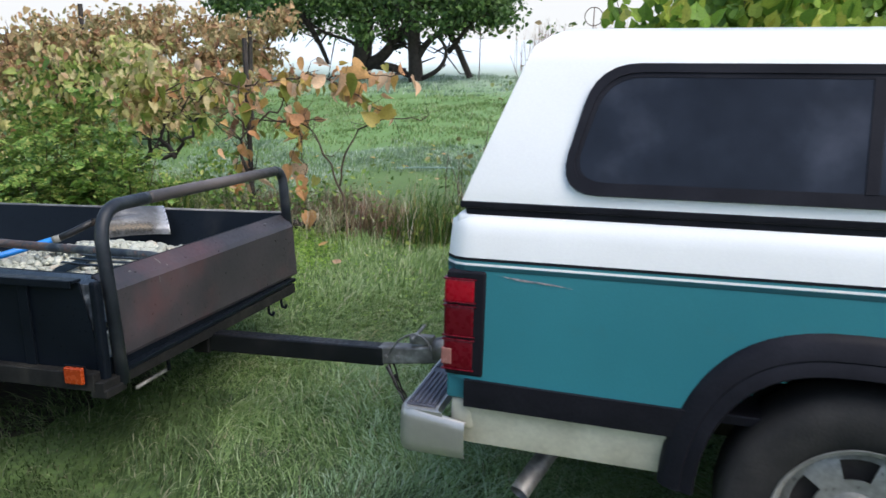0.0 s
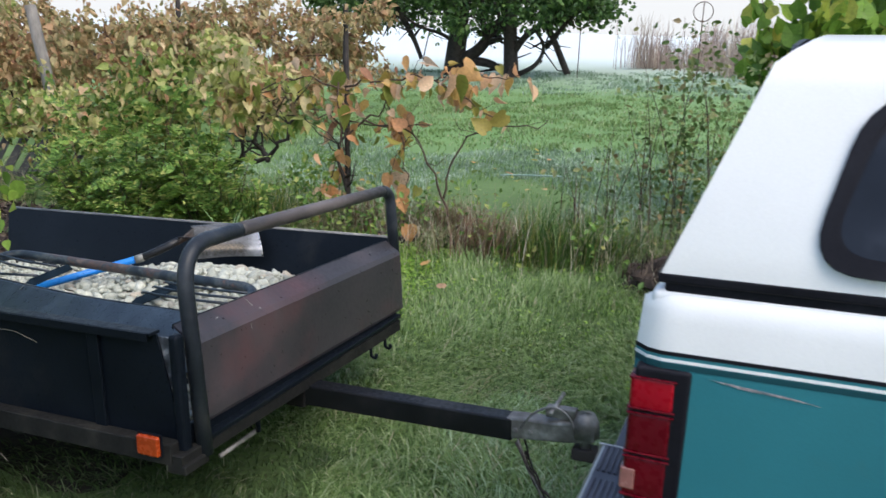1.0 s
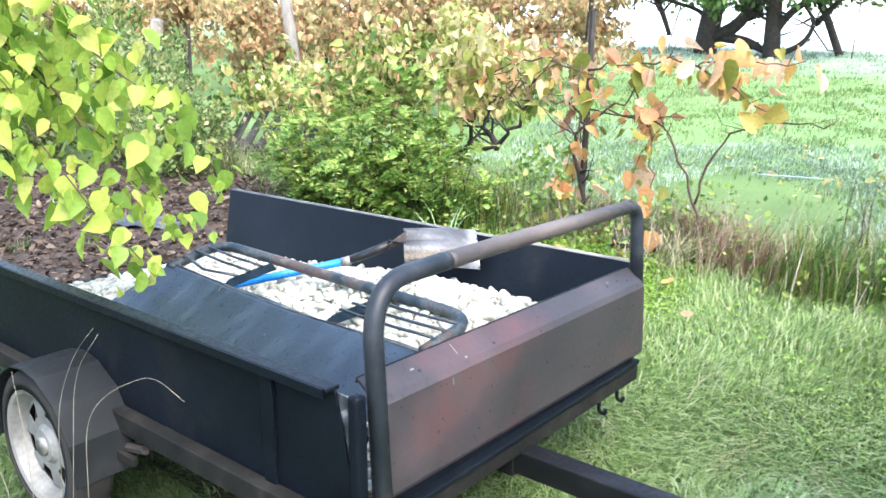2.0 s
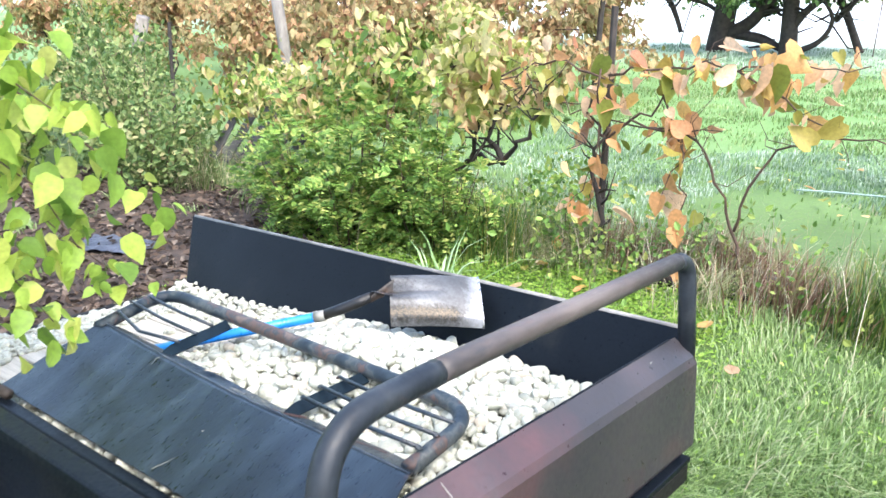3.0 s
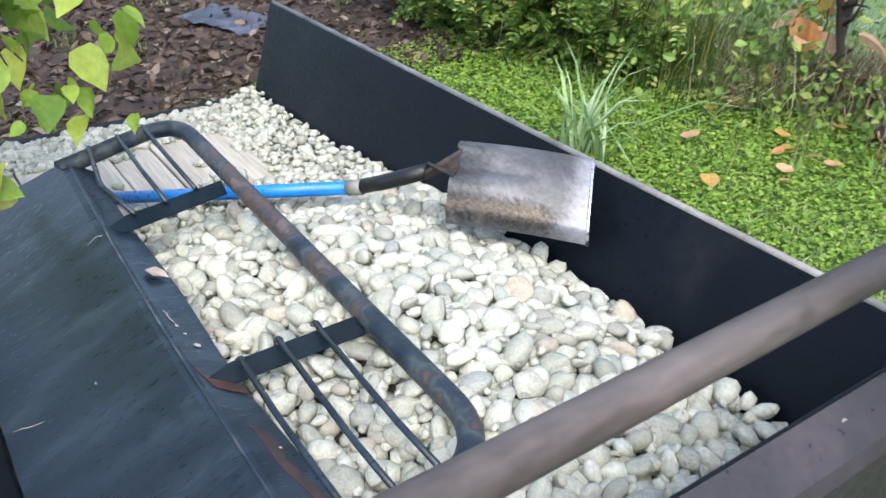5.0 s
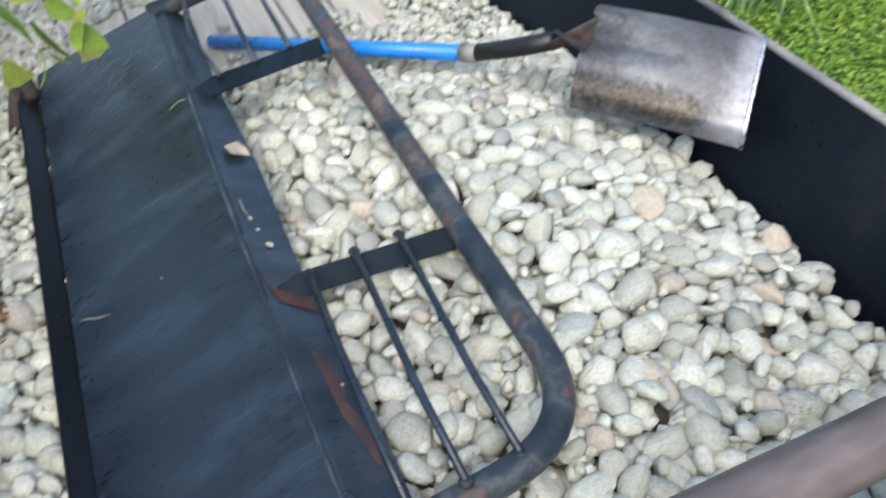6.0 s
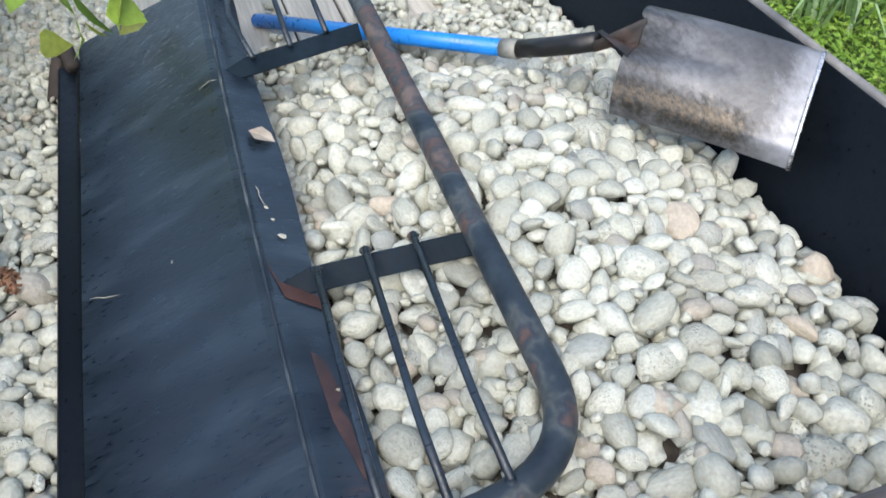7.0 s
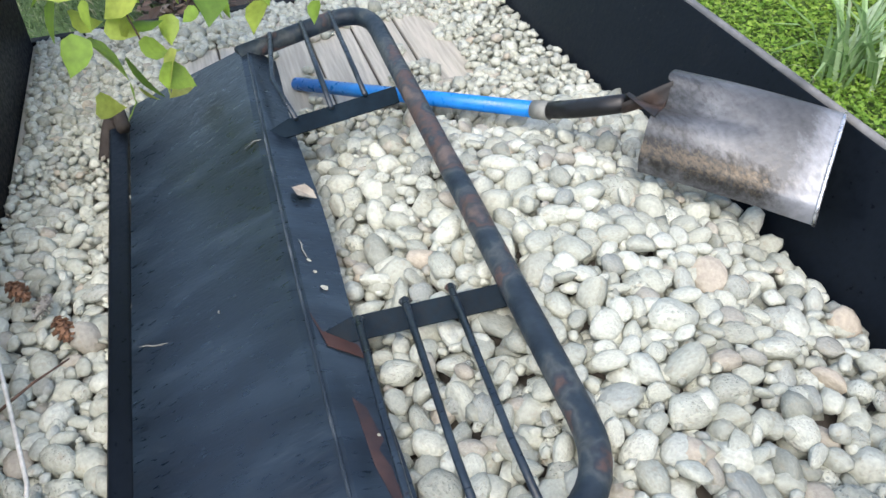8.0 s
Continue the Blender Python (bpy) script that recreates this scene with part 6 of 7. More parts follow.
for k, (x, z, leaves) in enumerate(((-1.44, 0.98, ((-1.42, 0.74), (-1.45, 0.45), (-1.52, 0.47), (-1.60, 0.24))), (-0.96, 0.95, ((-0.99, 0.72), (-0.89, 0.52), (-0.93, 0.44), (-0.87, 0.26), (-1.02, 0.60))))):
    low = leaves[-1]
    part("shoot", crooked([(x + 1.2, 0, z - zs), (x + 1.22, -0.02, 0.66 * z + 0.34 * low[1] - zs), (low[0] + 1.21, -0.03, 0.3 * z + 0.7 * low[1] - zs), (low[0] + 1.2, -0.03, low[1] - zs)], 0.004, 506 + k, 0.012, 3, 0.06, 5), M_CANE, shoot, smooth=True)
    for lx, lz in leaves:
        turn = r_shoot.normal(size=3)
        part("leaf", scatter(VINE_LEAF, np.array([(lx + 1.2, -0.035, lz - zs + 0.05)]), np.array([(0.35 * turn[0], -0.2, -1.0)]), np.array([(0.5 * turn[1], -1.0, 0.35)]), np.array([0.115 + 0.02 * turn[2] / 2])), M_ORANGE, shoot)

# dead trunk piece lying at the row's end
log_z = float(ground_z(-0.8, 3.44))
log = thing("fallen_log", pose(-0.8, 3.44, log_z), "grey dead vine trunk lying in the weeds", "log")
part("trunk", crooked([(-0.30, -0.05, 0.05), (-0.08, 0.0, 0.035), (0.14, 0.02, 0.04), (0.40, 0.06, 0.03)], 0.042, 508, 0.02, 5, 0.12, 9), M_BARK, log, smooth=True)
part("stub", tube([(-0.02, 0.03, 0.03), (-0.03, 0.02, 0.10), (-0.035, 0.02, 0.15)], [0.02, 0.015, 0.014], 9), M_DRYSTEM, log, "pale sawn stub", smooth=True)

for k, y in enumerate((7.0, 8.6, 10.4)):
    for i in range(6):
        x = -4.8 - i * 2.1 - k * 0.4
        build_vine("dry_vine", x - 1.2, x + 1.2, y, x, 2300, 0.085, M_BROWN if (i + k) % 4 else M_MIXED, "trellised vine with dry brown and russet leaves", 40 + 10 * k + i,
                   top=1.75 + 0.12 * k, bottom=0.2, bush=0.3)

build_feathery(-3.05, 3.05, (0.85, 0.42, 0.50), 95, 0.046, M_BUSH, "feathery green bush turning yellow", 61)
build_feathery(-2.35, 3.2, (0.45, 0.36, 0.45), 34, 0.044, M_BUSH, "feathery green bush turning yellow", 62)
build_bush("shrub", -5.5, 3.1, (0.75, 0.5, 0.4), 3200, 0.055, M_TANGLE, "tangled green shrub of weedy leaves", 63, shape=LEAF)
build_bush("shrub", -6.3, 3.5, (1.0, 0.7, 0.5), 4600, 0.055, M_TANGLE, "tangled green shrub of weedy leaves", 64, shape=LEAF)
build_bush("shrub", -7.6, 2.7, (1.1, 0.7, 0.6), 5000, 0.06, M_TANGLE, "tangled green shrub of weedy leaves", 69, shape=LEAF)
build_bush("shrub", -9.4, 3.2, (1.2, 0.8, 0.7), 4500, 0.06, M_TANGLE, "tangled green shrub of weedy leaves", 70, shape=LEAF)
build_bush("shrub", -7.9, 4.3, (1.2, 0.8, 0.65), 7000, 0.06, M_TANGLE, "tangled green shrub of weedy leaves", 65, shape=LEAF)
build_bush("leafy_shrub", 2.05, 4.9, (1.05, 0.6, 1.05), 4200, 0.13, M_GREEN, "tall leafy green shrub behind the truck", 68, shape=ROUND_LEAF)
build_bush("leafy_shrub", 3.2, 5.7, (1.5, 0.8, 1.0), 6000, 0.13, M_GREEN, "tall leafy green shrub behind the truck", 66, shape=ROUND_LEAF)
build_bush("leafy_shrub", 4.6, 5.6, (1.6, 0.8, 0.95), 5000, 0.13, M_GREEN, "tall leafy green shrub with yellowing leaves", 67, shape=ROUND_LEAF)


LIME_LEAF = (np.array([(0, 0, 0), (-0.26, 0.03, 0.05), (-0.4, 0.3, 0.1), (-0.33, 0.62, 0.05), (-0.12, 0.9, -0.06), (0.04, 1.08, -0.16),
                       (0.15, 0.88, -0.06), (0.34, 0.6, 0.06), (0.41, 0.27, 0.1), (0.24, 0.02, 0.05), (0, 0.3, -0.03), (0.02, 0.65, -0.07)], float),
             [(0, 10, 1), (1, 10, 2), (2, 10, 11, 3), (3, 11, 4), (4, 11, 5), (5, 11, 6), (6, 11, 7), (7, 11, 10, 8), (8, 10, 9), (9, 10, 0)])


# ---- drooping branch with lime-green leaves ----
def build_lime_branch():
    t = thing("leafy_sapling", pose(-2.95, -0.35, float(ground_z(-2.95, -0.35))), "young tree with drooping bright lime-green heart-shaped leaves", "tree")
    base = Vector((-2.95, -0.35, float(ground_z(-2.95, -0.35))))
    top = Vector((-2.75, -0.1, 1.75))
    part("trunk", tube([p - base for p in (base - Vector((0, 0, 0.05)), base.lerp(top, 0.5) + Vector((0.03, 0.02, 0)), top)], [0.045, 0.035, 0.022], 10), M_BARK, t, smooth=True)
    r = rng(71)
    ends = [(-1.58, 0.80, 0.96), (-1.66, 0.58, 0.85), (-1.66, 0.36, 0.78), (-1.55, 0.55, 1.22), (-1.66, 0.66, 0.72), (-1.75, 0.45, 1.45), (-2.0, -0.05, 0.95), (-1.9, 0.2, 1.25), (-1.62, 0.47, 0.67), (-2.2, 0.1, 1.6), (-1.95, 0.55, 1.15)]
    P, D = [], []
    for e in ends:
        a = top if e[2] > 0.7 else Vector((-2.7, -0.2, 1.2))
        b = Vector(e)
        pts = [a.lerp(b, i / 9) + Vector((0, 0, 0.22 * math.sin(math.pi * i / 9) * (1 - 0.3 * i / 9))) + Vector(r.normal(size=3) * 0.012) for i in range(10)]
        part("branch", tube([p - base for p in pts], [0.008 * (1 - 0.085 * i) for i in range(10)], 6), M_CANE, t, smooth=True)
        for i in range(4, 10):
            for _ in range(13):
                p = pts[i] + Vector(r.normal(size=3) * 0.06)
                P.append(p - base)
                D.append((r.normal() * 0.7, r.normal() * 0.7, -0.9 + r.normal() * 0.35))
    P, D = np.array([p[:] for p in P]), np.array(D)
    N = r.normal(size=P.shape) * 0.75 + (0.5, -0.5, 0.7)
    part("foliage", scatter(LIME_LEAF, P, D, N, 0.08 * r.uniform(0.45, 1.35, len(P))), M_LIME, t, smooth=True)


build_lime_branch()


# ---- posts ----
def post(name, x, y, z1, radius, material, label, lean=(0, 0), sides=10):
    z0 = float(ground_z(x, y))
    p = part(name, tube([(0, 0, -0.1), (lean[0] * 0.5, lean[1] * 0.5, (z1 - z0) * 0.5), (lean[0], lean[1], z1 - z0)], [radius, radius * 0.96, radius * 0.92], sides), material, None, smooth=sides > 6)
    p.matrix_basis = pose(x, y, z0)
    return tagged(p, label, "post", group="vine posts")


post("vine_post", -1.47, 3.6, 1.58, 0.022, M_TPOST, "dark rusted steel vine post", (-0.03, 0), 6)
post("vine_post", -6.95, 6.0, 1.75, 0.075, M_GREYWOOD, "grey wooden vine post, leaning", (-0.42, 0.05))
post("vine_post", -10.7, 6.0, 1.15, 0.10, M_GREYWOOD, "grey wooden post leaning hard over", (0.45, 0.05))
post("vine_post", -6.9, 4.3, 1.25, 0.02, M_TPOST, "dark rusted steel vine post", (0.02, 0), 6)
post("vine_post", -4.6, 9.0, 1.9, 0.04, M_TPOST, "dark vine post among dry leaves", (0.02, 0), 6)
post("vine_post", -7.6, 9.0, 2.0, 0.04, M_TPOST, "dark vine post among dry leaves", (0.02, 0), 6)
post("fence_post", -7.2, 14.0, 1.75, 0.05, M_GREYWOOD, "thin grey fence post in the field", (0.05, 0))


# ---- orchard trees ----
def build_tree(x, y, seed, trunk, trunk_r, limbs, lobes, count, label):
    """An old fruit tree: a leaning trunk and crooked limbs as (x, z) runs, with twigs, under low leafy lobes."""
    z0 = float(ground_z(x, y))
    t = thing("orchard_tree", pose(x, y, z0), label, "tree")
    r = rng(seed)
    run = lambda pts, deep: fillet([Vector((a, deep * k / len(pts), b - z0)) for k, (a, b) in enumerate(pts)], 0.25, 4)
    path = run(trunk, 0.0)
    part("trunk", tube(path, [trunk_r * (1.15 - 0.3 * k / len(path)) for k in range(len(path))], 12), M_BARK, t, smooth=True)
    for pts, rr in limbs:
        path = run(pts, r.uniform(-0.4, 0.4))
        shapes = [tube(path, [rr * (1 - 0.5 * k / len(path)) for k in range(len(path))], 8)]
        for _ in range(9):
            q = path[int(r.integers(len(path) // 4, len(path)))]
            w = q + Vector((r.normal() * 0.5, r.normal() * 0.4, 0.15 + r.normal() * 0.35))
            shapes.append(tube([q, q.lerp(w, 0.5) + Vector(r.normal(size=3) * 0.08), w], [rr * 0.35, rr * 0.25, rr * 0.1], 6))
        part("limb", joined(*shapes), M_BARK, t, smooth=True)
    P = []
    each = count // len(lobes)
    for cx, cz, wide, high in lobes:
        c = np.stack([cx + wide * r.uniform(-1, 1, 9), r.uniform(-1.3, 1.3, 9), cz - z0 + high * r.uniform(-1, 1, 9)], -1)
        k = r.integers(0, 9, each)
        P.append(c[k] + r.normal(size=(each, 3)) * (0.22, 0.24, 0.17) - (0, 0, 0.17))
    P = np.concatenate(P)
    n = len(P)
    part("foliage", scatter(LEAF, P, r.normal(size=(n, 3)) + (0, 0, -0.6), r.normal(size=(n, 3)) * 0.8 + (0, -0.4, 0.7), 0.13 * r.uniform(0.6, 1.3, n)), M_DARKLEAF, t)


build_tree(-6.3, 17.3, 81, [(0.0, 0.5), (0.02, 0.9), (0.08, 1.45), (0.13, 2.15), (0.18, 3.2)], 0.225,
           [([(-2.3, 3.4), (-1.72, 2.28), (-1.32, 1.74), (-1.04, 1.3), (-0.86, 0.9)], 0.10), ([(0.1, 0.85), (0.65, 1.16), (0.92, 1.58), (1.4, 2.14), (1.9, 2.65)], 0.15), ([(0.1, 0.95), (0.94, 0.86), (1.26, 0.7), (1.47, 0.61)], 0.11),
            ([(0.12, 1.5), (-0.24, 2.12), (-0.68, 2.7)], 0.12), ([(0.8, 1.38), (0.72, 1.86), (0.66, 2.5)], 0.08), ([(0.05, 1.3), (-0.4, 1.55), (-0.9, 1.62), (-1.3, 1.9)], 0.05)],
           [(-3.5, 2.65, 0.6, 0.45), (-2.7, 2.55, 0.5, 0.5), (-1.9, 2.45, 0.5, 0.5), (-1.2, 2.6, 0.5, 0.45), (-0.5, 2.65, 0.5, 0.45), (0.2, 2.75, 0.5, 0.45), (0.8, 2.35, 0.4, 0.55), (1.4, 2.6, 0.5, 0.5), (2.1, 2.5, 0.5, 0.45), (2.8, 2.6, 0.5, 0.4), (3.4, 2.55, 0.4, 0.4),
            (-2.2, 3.4, 1.6, 0.4), (0.4, 3.6, 1.6, 0.5), (2.4, 3.3, 1.2, 0.4)], 16000, "old dark orchard tree with a heavy leafy crown")
build_tree(-4.75, 17.1, 83, [(0.0, 0.4), (-0.02, 0.78), (-0.06, 1.3), (-0.1, 1.95), (-0.05, 2.6)], 0.16,
           [([(-0.02, 1.05), (0.22, 1.45), (0.75, 1.86), (1.45, 2.35)], 0.09), ([(0.05, 0.6), (0.63, 0.87), (0.84, 1.33), (0.54, 1.7)], 0.06), ([(0.8, 1.28), (1.22, 1.8), (1.72, 2.28)], 0.06), ([(-0.06, 1.4), (-0.3, 1.8), (-0.5, 2.4)], 0.05)],
           [(0.3, 2.75, 0.7, 0.4), (1.3, 2.7, 0.6, 0.35)], 1800, "small forked orchard tree")
prop = post("tree_prop", -3.45, 17.5, 2.0, 0.08, M_BARK, "leaning dark prop under the orchard tree", (-0.75, 0))


# ---- ring on a stake ----
for x, z in ((-3.15, 1.93), (-0.55, 2.15)):
    zg = float(ground_z(x, 17.0))
    ring_thing = thing("garden_ring", pose(x, 17.0, zg), "thin rusty metal ring on a stake in the field", "ornament", group="garden rings")
    circle = [(0.2 * math.cos(a), 0, z - zg + 0.2 * math.sin(a)) for a in [2 * math.pi * i / 28 for i in range(29)]]
    part("ring", tube(circle, 0.010, 6), M_CANE, ring_thing, smooth=True)
    part("stake", tube([(0, 0, -0.1), (0, 0, z - zg + 0.2)], 0.012, 6), M_CANE, ring_thing, smooth=True)


# ---- weeds and grass ----
def stuff(name, shape, material, label, category):
    ob = part(name, shape, material)
    return tagged(ob, label, category, kind="stuff")


def build_weeds():
    r = rng(91)
    # tall leafy weeds at the open end of the row
    for i, (x, y, h, n) in enumerate(((0.86, 3.9, 1.5, 420), (1.05, 3.95, 1.25, 270), (0.42, 3.9, 0.85, 60), (1.3, 4.1, 1.3, 260), (1.55, 3.9, 0.9, 200), (0.2, 3.75, 0.7, 50), (0.66, 4.0, 1.15, 190))):
        z = float(ground_z(x, y))
        w = thing("tall_weed", pose(x, y, z), "tall leggy green weed with small leaves", "weed", group="weeds at the row end")
        pts = np.stack([r.normal(0, 0.05, 7), r.normal(0, 0.05, 7), np.zeros(7)], -1)
        for j in range(5):
            part("stalk", stems(pts[j:j + 1], [h * r.uniform(0.6, 1.05)], 0.005, 92 + 7 * i + j, 0.10), M_CANE, w, smooth=True)
        P = np.stack([r.normal(0, 0.09, n), r.normal(0, 0.09, n), r.uniform(0.08, 1.0, n) * h], -1)
        P[:, :2] *= (0.5 + P[:, 2:3] / h)
        part("foliage", scatter(LEAF, P, r.normal(size=(n, 3)), r.normal(size=(n, 3)) + (0, -0.5, 0.6), 0.046 * r.uniform(0.5, 1.4, n)), M_TALLWEED, w)
    # clumps of dry reddish stalks and green tufts along the row
    for i, (x, y, h, n, mm, lab) in enumerate(((-0.3, 3.5, 0.3, 520, M_STRAW, "clump of dry reddish weed stalks"), (0.1, 3.4, 0.42, 420, M_WEED, "upright tuft of dark green grass"),
                                               (-0.75, 3.75, 0.28, 460, M_STRAW, "clump of dry reddish weed stalks"), (1.35, 3.1, 0.36, 500, M_STRAW, "dead brown weed clump"), (-1.3, 3.7, 0.26, 360, M_STRAW, "clump of dry weed stalks"),
                                               (-2.0, 3.2, 0.45, 500, M_WEED, "long green grass under the vine"), (-2.6, 3.3, 0.4, 400, M_WEED, "long green grass under the vine"), (0.5, 3.5, 0.3, 350, M_WEED, "tuft of green grass"))):
        z = float(ground_z(x, y))
        P = np.stack([r.normal(0, 0.16, n), r.normal(0, 0.11, n), np.zeros(n)], -1)
        ob = thing("weed_clump", pose(x, y, z), lab, "weed", group="weed clumps")
        tagged(part("foliage", grass_blades(P, h, (0.25, 0, 0), 100 + i, 0.003, 0.95), mm, ob), kind="stuff")
    # broad grass tuft beyond the far side of the trailer
    P = np.stack([r.normal(0, 0.045, 46), r.normal(0, 0.045, 46), np.zeros(46)], -1)
    # heap of dead weeds and earth at the end of the row
    heap = thing("weed_heap", pose(0.98, 3.2, float(ground_z(0.98, 3.2))), "dark brown heap of dead weeds and earth", "heap")
    bm = bmesh.new()
    bmesh.ops.create_icosphere(bm, subdivisions=4, radius=1.0)
    for v in bm.verts:
        k = 1 + 0.35 * noise.noise(v.co * 2.2) + 0.15 * noise.noise(v.co * 6)
        v.co = Vector((v.co.x * 0.28 * k, v.co.y * 0.2 * k, v.co.z * 0.15 * k))
    part("earth", bm, M_MULCH, heap, smooth=True)
    q = np.stack([r.normal(0, 0.17, 420), r.normal(0, 0.12, 420), r.uniform(0.0, 0.1, 420)], -1)
    tagged(part("dead_stem_litter", grass_blades(q, 0.13, (0.3, 0, 0), 133, 0.003, 1.2), M_BITS, heap), kind="stuff")
    ob = part("grass_tuft", grass_blades(P, 0.42, (0, 0, 0), 130, 0.009, 1.55), M_FROSTGRASS)
    ob.matrix_basis = pose(-1.72, 2.45, float(ground_z(-1.72, 2.45)))
    tagged(ob, "tuft of broad pale green grass blades", "grass")


def build_grass():
    r = rng(95)

    def field(x0, x1, y0, y1, n, h, lean, seed, w, material, name, label, keep=None, feather=0.4, bend=0.55):
        tufts = max(1, n // 34)
        own = r.integers(0, tufts, n)
        spread = 0.045 if h > 0.08 else 0.09
        x = r.uniform(x0, x1, tufts)[own] + r.normal(0, spread, n)
        y = r.uniform(y0, y1, tufts)[own] + r.normal(0, spread, n)
        high, swirl = r.uniform(0.55, 1.3, tufts)[own], r.normal(0, 0.9, tufts)[own]
        high = high * (1 + 0.4 * np.sin(4.7 * x + 2.1 * y) * np.sin(5.3 * y - 1.7 * x))
        wave = 0.25 * np.sin(3.1 * x + 1.7 * y) + 0.2 * np.sin(4.3 * y - 2.3 * x)
        edge = np.minimum.reduce([x - x0, x1 - x, y - y0, y1 - y]) + feather * wave
        k = r.random(n) < edge / feather
        # blades thinned under the trailer, so that the ground there stays dark
        depth = np.minimum.reduce([x + 2.4, -0.5 - x, y - 0.22, 1.5 - y]) + 0.5 * wave
        k &= r.random(n) < np.clip(1 - depth / 0.22, 0.03, 1)
        if keep is not None:
            k &= keep(x, y)
        x, y = x[k], y[k]
        stuff(name, grass_blades(on_ground(x, y), h * high[k], lean, seed, w, bend, swirl[k]), material, label, "grass")
    open_patch = lambda x, y: np.sin(2.1 * x + 1.3 * y) + np.sin(1.7 * y - 0.9 * x + 2) > -0.9
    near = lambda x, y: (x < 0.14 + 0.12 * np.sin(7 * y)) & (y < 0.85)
    field(-5.2, 5.4, -4.6, 2.5, 287000, 0.07, (0.9, -0.35, 0), 1, 0.0027, M_LUSHSHADE, "meadow_grass", "lush grass along the trailer, darkened by shade put into its colour", lambda x, y: near(x, y) | (y < 0.3 + 0.15 * np.sin(3 * x)), feather=1.4, bend=0.95)
    field(-3.2, 3.6, 0.0, 2.5, 105000, 0.074, (1.1, -0.35, 0), 9, 0.0027, M_GRASS, "meadow_grass", "lush green meadow grass, combed over and wet", lambda x, y: ~near(x, y) & ((x > -0.4 + 0.2 * np.sin(7 * y)) | (y < 1.6) | (r.random(len(x)) < 0.2)), bend=1.05)
    field(-2.8, 3.2, 1.9, 3.9, 40000, 0.08, (1.0, -0.35, 0), 8, 0.003, M_GRASS, "meadow_grass", "shorter green meadow grass before the vines", lambda x, y: (x > -0.4) | (r.random(len(x)) < 0.25))
    field(-1.2, 2.8, -1.0, 2.9, 60000, 0.075, (1.1, -0.5, 0), 2, 0.0025, M_FROSTGRASS, "meadow_grass", "pale dewy grass blades", lambda x, y: open_patch(x, y) & ~near(x, y) & ((x > 0.55 + 0.2 * np.sin(4 * y)) & (y < 2.2)), bend=1.1)
    field(-7.0, 5.0, 3.2, 14.5, 76000, 0.05, (0.4, -0.1, 0), 3, 0.007, M_GRASS, "meadow_grass", "short green grass beyond the vines", lambda x, y: (y > 7.5) | (r.random(len(x)) < 0.3), feather=2.5)
    field(-4.5, 4.5, 4.0, 8.0, 60000, 0.05, (0.5, -0.1, 0), 4, 0.005, M_MINT, "meadow_grass", "frosted grass beyond the vines", open_patch, feather=1.2)
    field(-9.0, 5.0, 13.0, 19.0, 26000, 0.07, (0.4, -0.1, 0), 11, 0.009, M_MINT, "meadow_grass", "frosted grass of the far field", feather=1.5)
    field(-9.0, 9.0, -6.0, 4.0, 26000, 0.12, (0.8, -0.3, 0), 10, 0.006, M_GRASS, "meadow_grass", "meadow grass round about", lambda x, y: (np.abs(x) > 4.0) | (y < -3.2), feather=1.0)
    clumpy = lambda x, y: np.sin(7.3 * x + 2 * y) + np.sin(4.1 * x - 5 * y + 1) > 0.1
    field(-3.6, -0.5, 3.1, 4.1, 13000, 0.28, (0.9, 0, 0), 5, 0.0024, M_LONG, "rank_grass", "tall rank grass and dry stems under the vines", clumpy, 0.2, 1.0)
    field(-7.0, -3.2, 2.9, 4.6, 6000, 0.30, (0.7, 0, 0), 6, 0.003, M_LONG, "rank_grass", "tall rank grass and dry stems under the vines", clumpy, 0.2, 1.0)
    field(-0.9, 2.2, 3.2, 4.1, 3500, 0.22, (0.9, 0, 0), 7, 0.0024, M_LONG, "rank_grass", "tall rank grass at the end of the row", clumpy, 0.2, 1.0)
    # low leafy cover beside the trailer
    n = 90000
    x, y = r.uniform(-3.2, 1.2, n), r.uniform(1.75, 3.5, n)
    k = r.random(n) < np.clip(1.0 - (x + 0.75) / 0.5, 0.04, 1)
    x, y = x[k], y[k]
    n = len(x)
    P = on_ground(x, y) + np.stack([np.zeros(n), np.zeros(n), r.uniform(0.01, 0.06, n)], -1)
    stuff("ground_cover", scatter(LEAF, P, r.normal(size=(n, 3)) * (1, 1, 0.3), r.normal(size=(n, 3)) * 0.3 + (0, 0, 1), 0.017 * r.uniform(0.5, 1.5, n)), M_CLOVER, "bright green low ground cover", "grass")
    # leafy undergrowth between the bush and the open end of the row
    n = 3600
    x = np.concatenate([r.uniform(-2.6, 0.9, n // 2), r.normal(-1.9, 0.45, n // 2)])
    y = 3.55 + 0.28 * r.normal(size=n)
    tall = 0.12 + 0.3 * np.clip(np.sin(3.7 * x + 1) * np.sin(1.9 * x - 0.5) + 0.35, 0, 1) + 0.25 * np.exp(-((x + 1.9) / 0.5) ** 2)
    k = np.sin(9.1 * x + 3 * y) + np.sin(5.3 * x - 7 * y) > -0.7
    P = (on_ground(x, y) + np.stack([0 * x, 0 * x, tall * r.random(n) ** 1.3 + 0.02], -1))[k]
    m = len(P)
    stuff("undergrowth", scatter(LEAF, P, r.normal(size=(m, 3)) + (0, 0, 0.3), r.normal(size=(m, 3)) * 0.7 + (0, -0.5, 0.7), 0.042 * r.uniform(0.5, 1.4, m)), M_BUSH, "leafy green undergrowth below the vines", "weeds")
    x = r.uniform(-2.7, 1.4, 1000)
    y = 3.55 + 0.25 * r.normal(size=1000)
